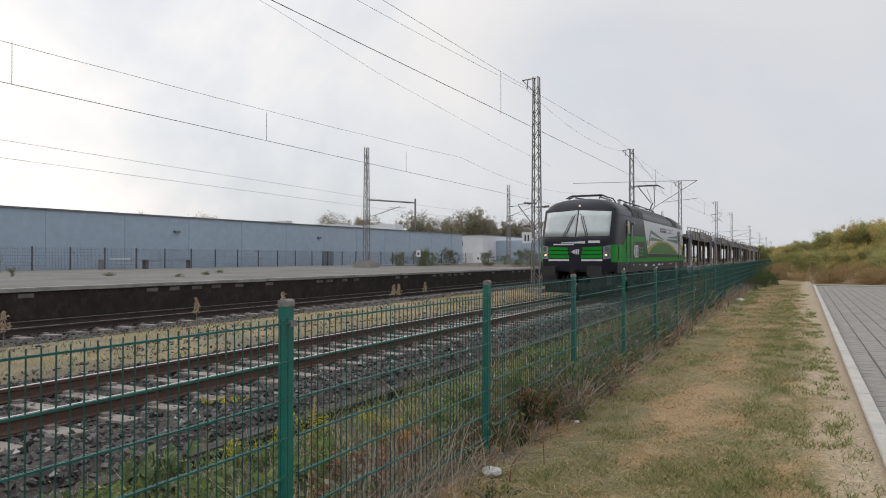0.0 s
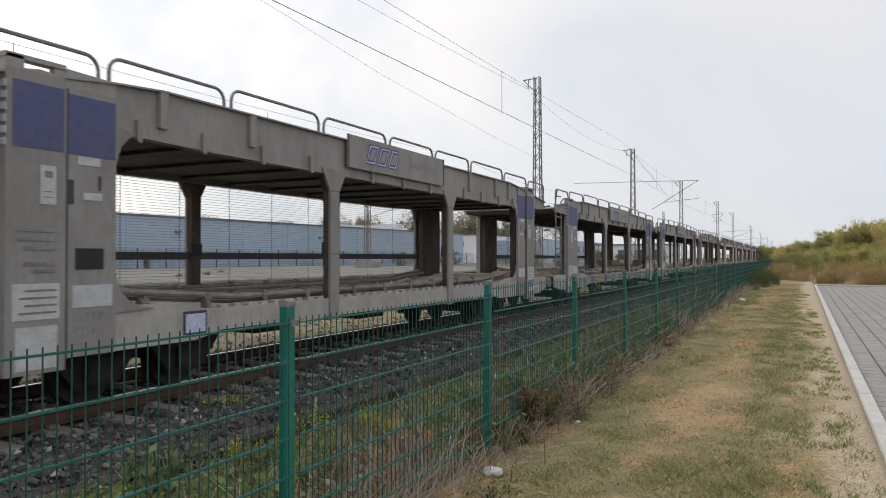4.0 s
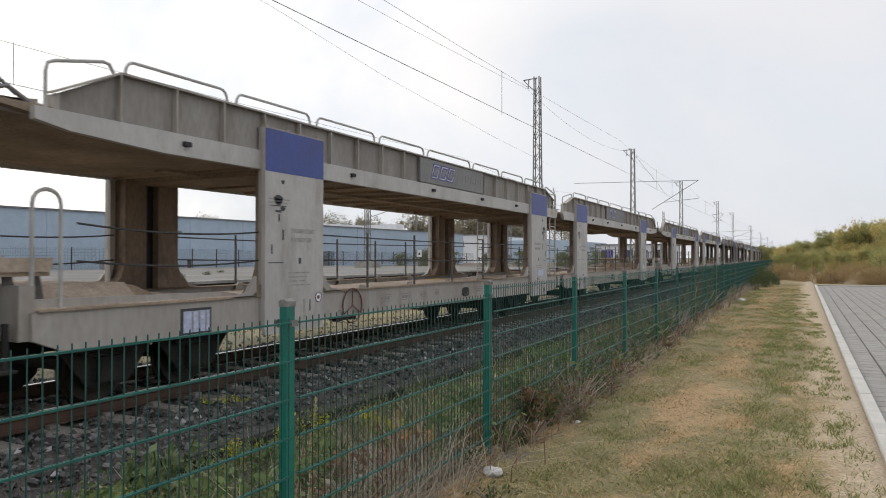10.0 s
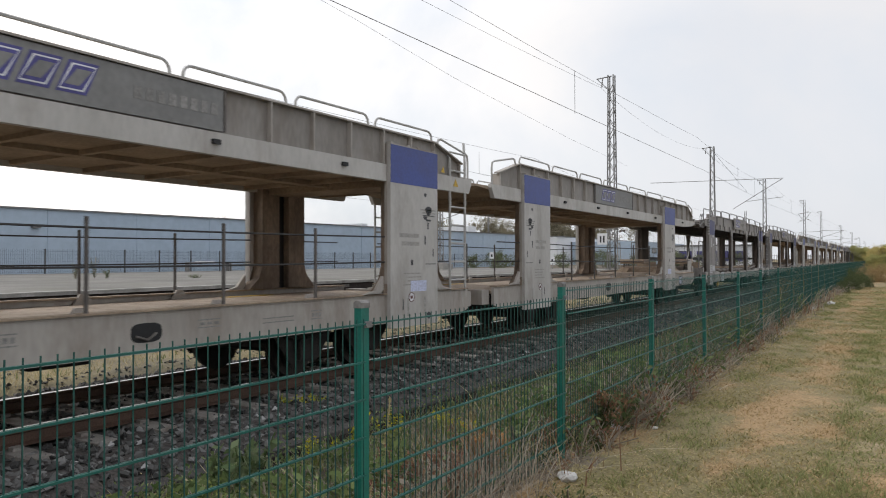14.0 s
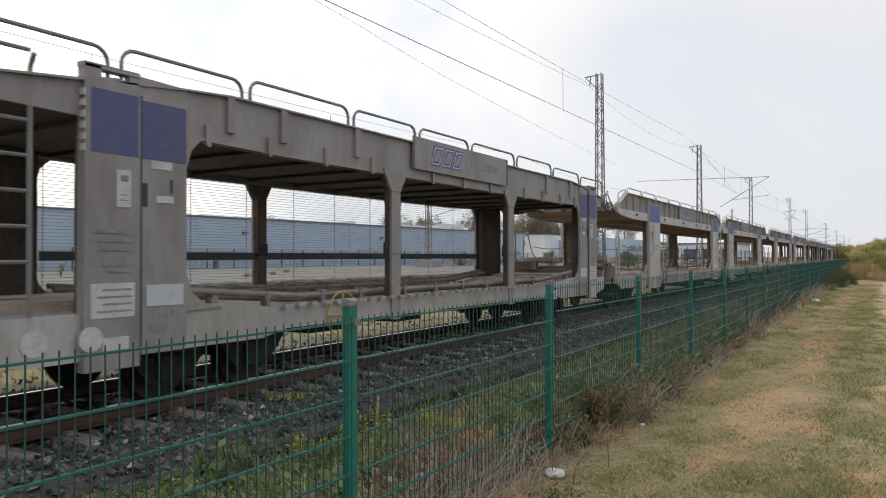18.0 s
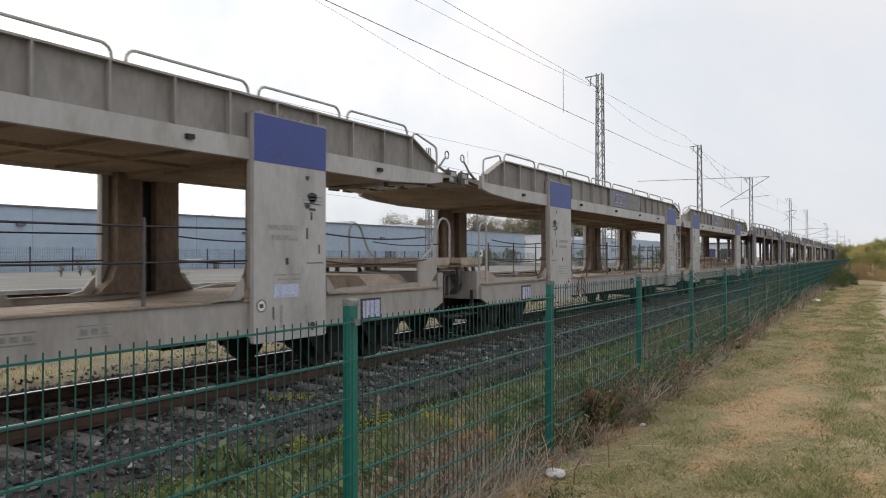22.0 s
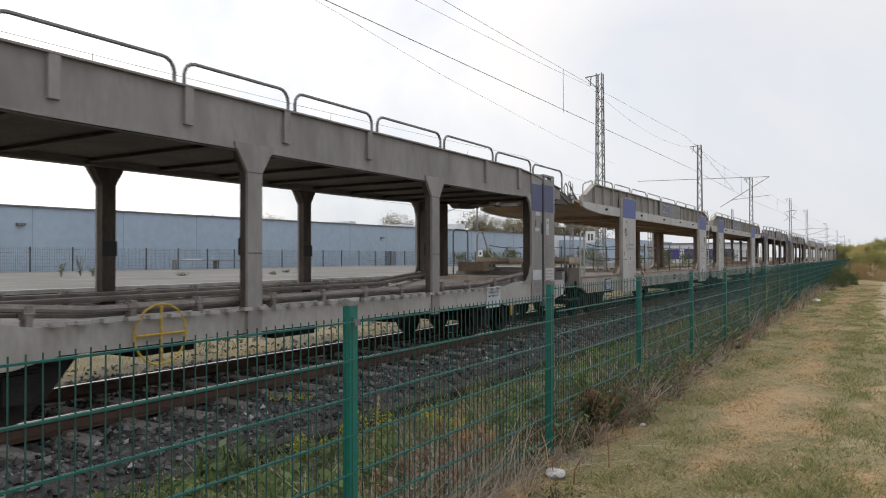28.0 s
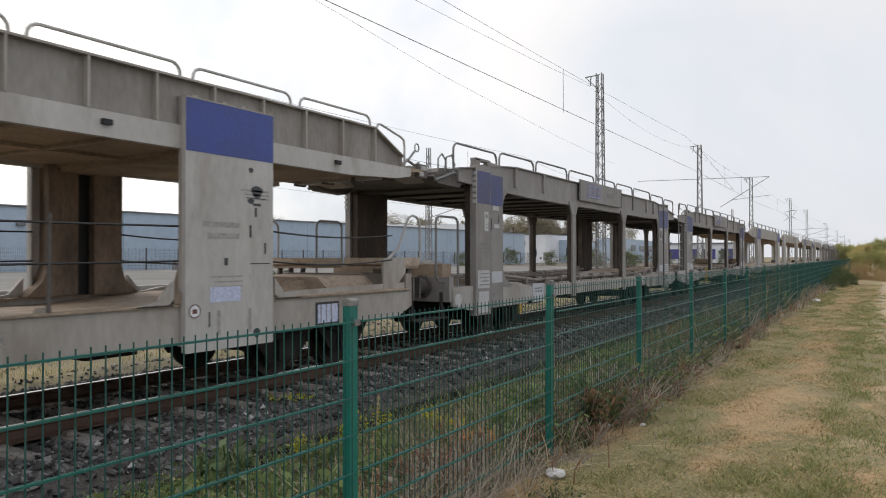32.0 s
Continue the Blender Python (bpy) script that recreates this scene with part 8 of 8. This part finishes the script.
# the plants that stand out along the fence
for x, y, h in ((-2.59, 4.52, 0.42), (-2.44, 4.64, 0.36)):
    weed_plant("orange_weed", "upright weed with withered orange leaves behind the fence", at_ground(x, y), h, 0.10, 130, 0.03, M_ORANGELEAF, None, M_STRAW, 6)
for x, y, h in ((-2.76, 4.04, 0.26), (-2.40, 4.04, 0.24), (-2.58, 4.19, 0.28), (-2.75, 3.6, 0.28), (-3.05, 4.1, 0.3), (-2.7, 4.3, 0.26)):
    weed_plant("red_stemmed_weed", "withered weed with dull red stems and leaves", at_ground(x, y), h, 0.22, 110, 0.026, M_REDLEAF, None, M_REDSTEM, 14)
for x, y, h, r in ((-2.14, 5.86, 0.42, 0.22), (-2.04, 6.21, 0.34, 0.2)):
    weed_plant("bramble_bush", "dark leafy bramble bush with brown-edged leaves at the fence", at_ground(x, y), h, r, 420, 0.032, M_GREENBUSH, M_REDLEAF, M_TWIG, 14)
for x, y, h, r in ((-1.94, 6.88, 0.42, 0.34), (-2.04, 6.38, 0.3, 0.4)):
    weed_plant("dead_bramble", "tangle of dead brown bramble canes at the fence foot", at_ground(x, y), h, r, 60, 0.03, M_REDLEAF, None, M_TWIG, 22)
# seed plumes between the tracks
for x, y in ((-12.0, 7.4), (-12.2, 11.9), (-12.1, 14.8), (-12.0, 20.4), (-12.1, 20.9), (-12.2, 23.0), (-12.3, 7.0)):
    w = thing("seed_plume", "tall dry brown seed plume", "plant", "seed plumes", "", at_ground(x, y))
    b = B()
    tube(b, [(0, 0, 0), (0.02, 0.01, 0.62)], 0.006, 4)
    part("stem", b, M_TWIG, w)
    vv, ff = [], []
    for k in range(130):
        f = rng.uniform(0, 1)
        c = Vector((0.02 + rng.normal(0, 0.05 * (1 - f * 0.7)), rng.normal(0, 0.05 * (1 - f * 0.7)), 0.50 + 0.34 * f))
        u = Vector(rng.normal(0, 1, 3)) * 0.02
        v = Vector((0, 0, 0.035))
        i = len(vv)
        vv += [tuple(c - u), tuple(c + u), tuple(c + v)]
        ff.append((i, i + 1, i + 2))
    soup("plume", vv, ff, M_PLUME, "", "", "", w)
# litter
for x, y, s in ((-1.91, 4.62, 0.07), (-2.10, 6.17, 0.07), (-1.82, 6.41, 0.035), (-2.05, 24.0, 0.10), (-1.7, 27.0, 0.12), (-2.86, 6.01, 0.035)):
    b = B()
    bmesh.ops.create_icosphere(b, subdivisions=2, radius=s)
    for v in b.verts:
        v.co *= 1 + 0.45 * noise.noise(v.co * 25 + Vector((x, y, 0)))
        v.co.z *= 0.6
    thing("litter", "crumpled scrap of white paper in the weeds", "litter", "litter", "", pose(x, y, ground_z(x) + s * 0.3), b, M_LITTER)


# ---- trees ----
def tree_model(name, label, height, radius, n_leaf, leaf, material, trunk_r, low=0.25, gaps=0.35):
    w = thing(name, label, "tree", "trees")
    b = B()
    tube(b, [(0, 0, -0.2), (0.05, 0.02, height * 0.3), (-0.03, 0.06, height * 0.62), (0.02, 0, height * 0.9)], trunk_r, 7)
    limbs = []
    for k in range(12):
        a, f = rng.uniform(0, 6.28), rng.uniform(low, 0.8)
        ln = radius * rng.uniform(0.6, 1.0) * (1.1 - 0.5 * f)
        tip = Vector((math.cos(a) * ln, math.sin(a) * ln, height * min(0.98, f + rng.uniform(0.1, 0.25))))
        tube(b, [(0, 0, height * f), (tip.x * 0.5, tip.y * 0.5, (height * f + tip.z) / 2 + 0.1), tip], trunk_r * 0.35, 5)
        limbs.append(tip)
    limbs.append(Vector((0, 0, height * 0.95)))
    part("trunk", b, M_BARK, w)
    vv, ff = [], []
    clumps = []
    for t in limbs:
        for k in range(5):
            clumps.append((t + Vector(rng.normal(0, radius * 0.22, 3)), radius * rng.uniform(0.12, 0.3)))
    for k in range(n_leaf):
        c0, r0 = clumps[int(rng.integers(len(clumps)))]
        c = c0 + Vector(rng.normal(0, r0 * 0.6, 3))
        if c.z < height * low * 0.5:
            continue
        u = Vector(rng.normal(0, 1, 3)).normalized()
        v = u.cross(Vector(rng.normal(0, 1, 3))).normalized()
        s = leaf * rng.uniform(0.6, 1.5)
        i = len(vv)
        vv += [tuple(c - u * s), tuple(c + v * s * 0.7), tuple(c + u * s), tuple(c - v * s * 0.7)]
        ff.append((i, i + 1, i + 2, i + 3))
    soup("crown", vv, ff, material, "", "", "", w)
    return w


def plant_row(models, places):
    placed = [False] * len(models)
    for k, (i, x, y, z, sc) in enumerate(places):
        m = pose(x, y, z, 0, 0, rng.uniform(0, 360))
        ob = models[i] if not placed[i] else copy_thing(models[i], m)
        if not placed[i]:
            ob.matrix_basis = m
            placed[i] = True
        ob.scale = (sc, sc, sc)


aut = [tree_model("birch_tree", "yellowing autumn tree in the wood beyond the parking place", 8.0, 3.0, 9000, 0.105, M_AUTUMN, 0.08, 0.04),
       tree_model("woodland_tree", "olive-green tree in the wood beyond the parking place", 8.4, 3.3, 9000, 0.105, M_AUTUMN2, 0.09, 0.04),
       tree_model("brushwood", "russet brushwood before the trees", 1.5, 1.4, 9000, 0.026, M_RUSSET, 0.02, 0.02),
       tree_model("sapling", "pale green sapling before the wood", 2.6, 1.0, 3000, 0.04, M_AUTUMN2, 0.03, 0.05),
       tree_model("dark_bush", "dark green bush at the fence's end", 1.5, 1.3, 5000, 0.035, M_GREENBUSH, 0.03, 0.02)]
places = []
for k in range(44):
    f = k / 43
    y = 150 - 45 * f + rng.uniform(-8, 8)
    x = y * (-0.035 + 0.19 * f) + rng.uniform(-0.8, 0.8)
    top = 1.5 + y * (0.0165 + 0.27 * max(0.0, x / y + 0.012)) * rng.uniform(0.78, 1.24)
    places.append((int(rng.integers(2)), x, y, -0.2, top / 9.2))
for k in range(22):
    f = k / 21
    y = 84 - 8 * f + rng.uniform(-4, 4)
    x = y * (-0.02 + 0.16 * f) + rng.uniform(-0.5, 0.5)
    places.append((1 if k % 4 else 0, x, y, -0.3, rng.uniform(0.22, 0.29) + 0.06 * f))
for k in range(30):
    places.append((2, -2.3 + k * 0.42 + rng.uniform(-0.4, 0.4), 50.5 + rng.uniform(0, 6.5), -0.25, rng.uniform(0.40, 0.72)))
for x, y, sc in ((5.1, 56, 0.75), (5.8, 58, 0.9), (7.2, 60, 1.0), (8.0, 57, 0.9), (9.5, 60, 1.0), (11, 58, 1.0)):
    places.append((3, x, y, -0.2, sc))
for x, y, sc in ((-1.6, 42.0, 0.45), (-1.75, 40.0, 0.42), (-1.4, 44.0, 0.45), (-1.9, 36.5, 0.35), (-1.8, 46.5, 0.6)):
    places.append((4, x, y, -0.1, sc))
for k in range(8):
    places.append((2, -3.3 + rng.uniform(-0.7, 0.4), 32 + k * 4 + rng.uniform(-1, 1), -0.3, rng.uniform(0.4, 0.65)))
plant_row(aut, places)
far = [tree_model("far_tree", "dull autumn tree beyond the hall", 11, 4.2, 6000, 0.15, M_DULL, 0.2, 0.3),
       tree_model("far_tree", "thin half-bare autumn tree beyond the hall", 12, 4.6, 4000, 0.14, M_DULL, 0.2, 0.3),
       tree_model("far_bush", "green bush by the far sidings", 2.4, 1.9, 5000, 0.055, M_FARBUSH, 0.05, 0.05)]
places = []
for k in range(30):
    places.append((k % 2, -128 + k * 2.35 + rng.uniform(-1.2, 1.2), 170 + rng.uniform(-8, 22), 0.4, rng.uniform(0.7, 1.05)))
for x, y, sc in ((-95, 62, 0.52), (-97, 48, 0.5), (-96, 80, 0.6), (-92, 92, 0.62)):
    places.append((1, x, y, 0.5, sc))
for x, y in ((-38, 66), (-36.5, 69), (-34, 64), (-31, 74), (-27, 78), (-25, 70), (-22.5, 74), (-21, 82), (-19.8, 66), (-19.5, 90), (-20, 100), (-24, 95), (-29, 100), (-35, 90), (-39.5, 80), (-19, 112), (-40.2, 14.5)):
    places.append((2, x, y, 0.5, rng.uniform(0.45, 0.75) if y > 20 else 0.4))
plant_row(far, places)
for x, y, h in ((-28.9, 17.6, 0.95), (-29.3, 17.0, 0.7), (-28.6, 18.0, 0.4), (-26, 20.5, 0.10), (-24, 24, 0.08), (-22.5, 21, 0.08), (-27, 28, 0.08)):
    weed_plant("platform_weed", "weed grown through the platform paving", pose(x, y, PZ - 0.01), h, 0.3, 220, 0.03, M_FARBUSH)
# small signs on the platform
for x, y, h in ((-27.6, 51.0, 0.9), (-24.0, 55.0, 0.5)):
    sg = thing("platform_sign", "small white sign on a short post", "sign", "platform signs", "", pose(x, y, PZ))
    b = B()
    tube(b, [(0, 0, 0), (0, 0, h)], 0.03)
    part("post", b, M_GALV, sg)
    b = B()
    box(b, -0.2, 0.2, -0.05, -0.03, h - 0.05, h + 0.5)
    part("plate", b, M_WHITE, sg)
    b = B()
    box(b, -0.08, 0.08, -0.056, -0.052, h + 0.1, h + 0.3)
    part("mark", b, M_INK, sg)

# ---- small pieces of the setting, last ----
sl_me = sleeper_mesh()
for k in range(150):
    part("sleeper", sl_me, None, track_1, "", pose(0, -3 + k * 0.63, 0, 0, 0, rng.uniform(-0.4, 0.4)))
b = B()
for k in range(500):
    y = 91.5 + k * 0.63
    prism(b, [(y - 0.14, -0.36), (y + 0.14, -0.36), (y + 0.11, -0.165), (y - 0.11, -0.165)], -1.3, 1.3, "x")
ob = part("far_sleeper_row", b, M_SLEEPER, track_1)
ob["kind"] = "stuff"
for k in range(90):
    part("sleeper", sl_me, None, track_2, "", pose(0, 3 + k * 0.65, 0))
pv = paver_mesh(0.30, 0.30)
count = 0
for j in range(26):
    for i in range(12):
        if count >= 300:
            break
        part("paver", pv, None, lot, "", pose(KA + KS * (6.0 + j * 0.30) + 0.072 + i * 0.30, 6.0 + j * 0.30, -0.03 + 0.002 * math.sin(i * 3 + j * 7)))
        count += 1
b = B()
for j in range(-40, 126):
    for i in range(16 if j < 90 else 24):
        y = 6.0 + j * 0.30
        if 0 <= j < 25 and i < 12:
            continue
        x = KA + KS * y + 0.072 + i * 0.30
        box(b, x + 0.010, x + 0.290, y + 0.010, y + 0.290, -0.06, -0.03)
ob = part("far_paving", b, M_PAVER, lot)
ob["kind"] = "stuff"

motions()
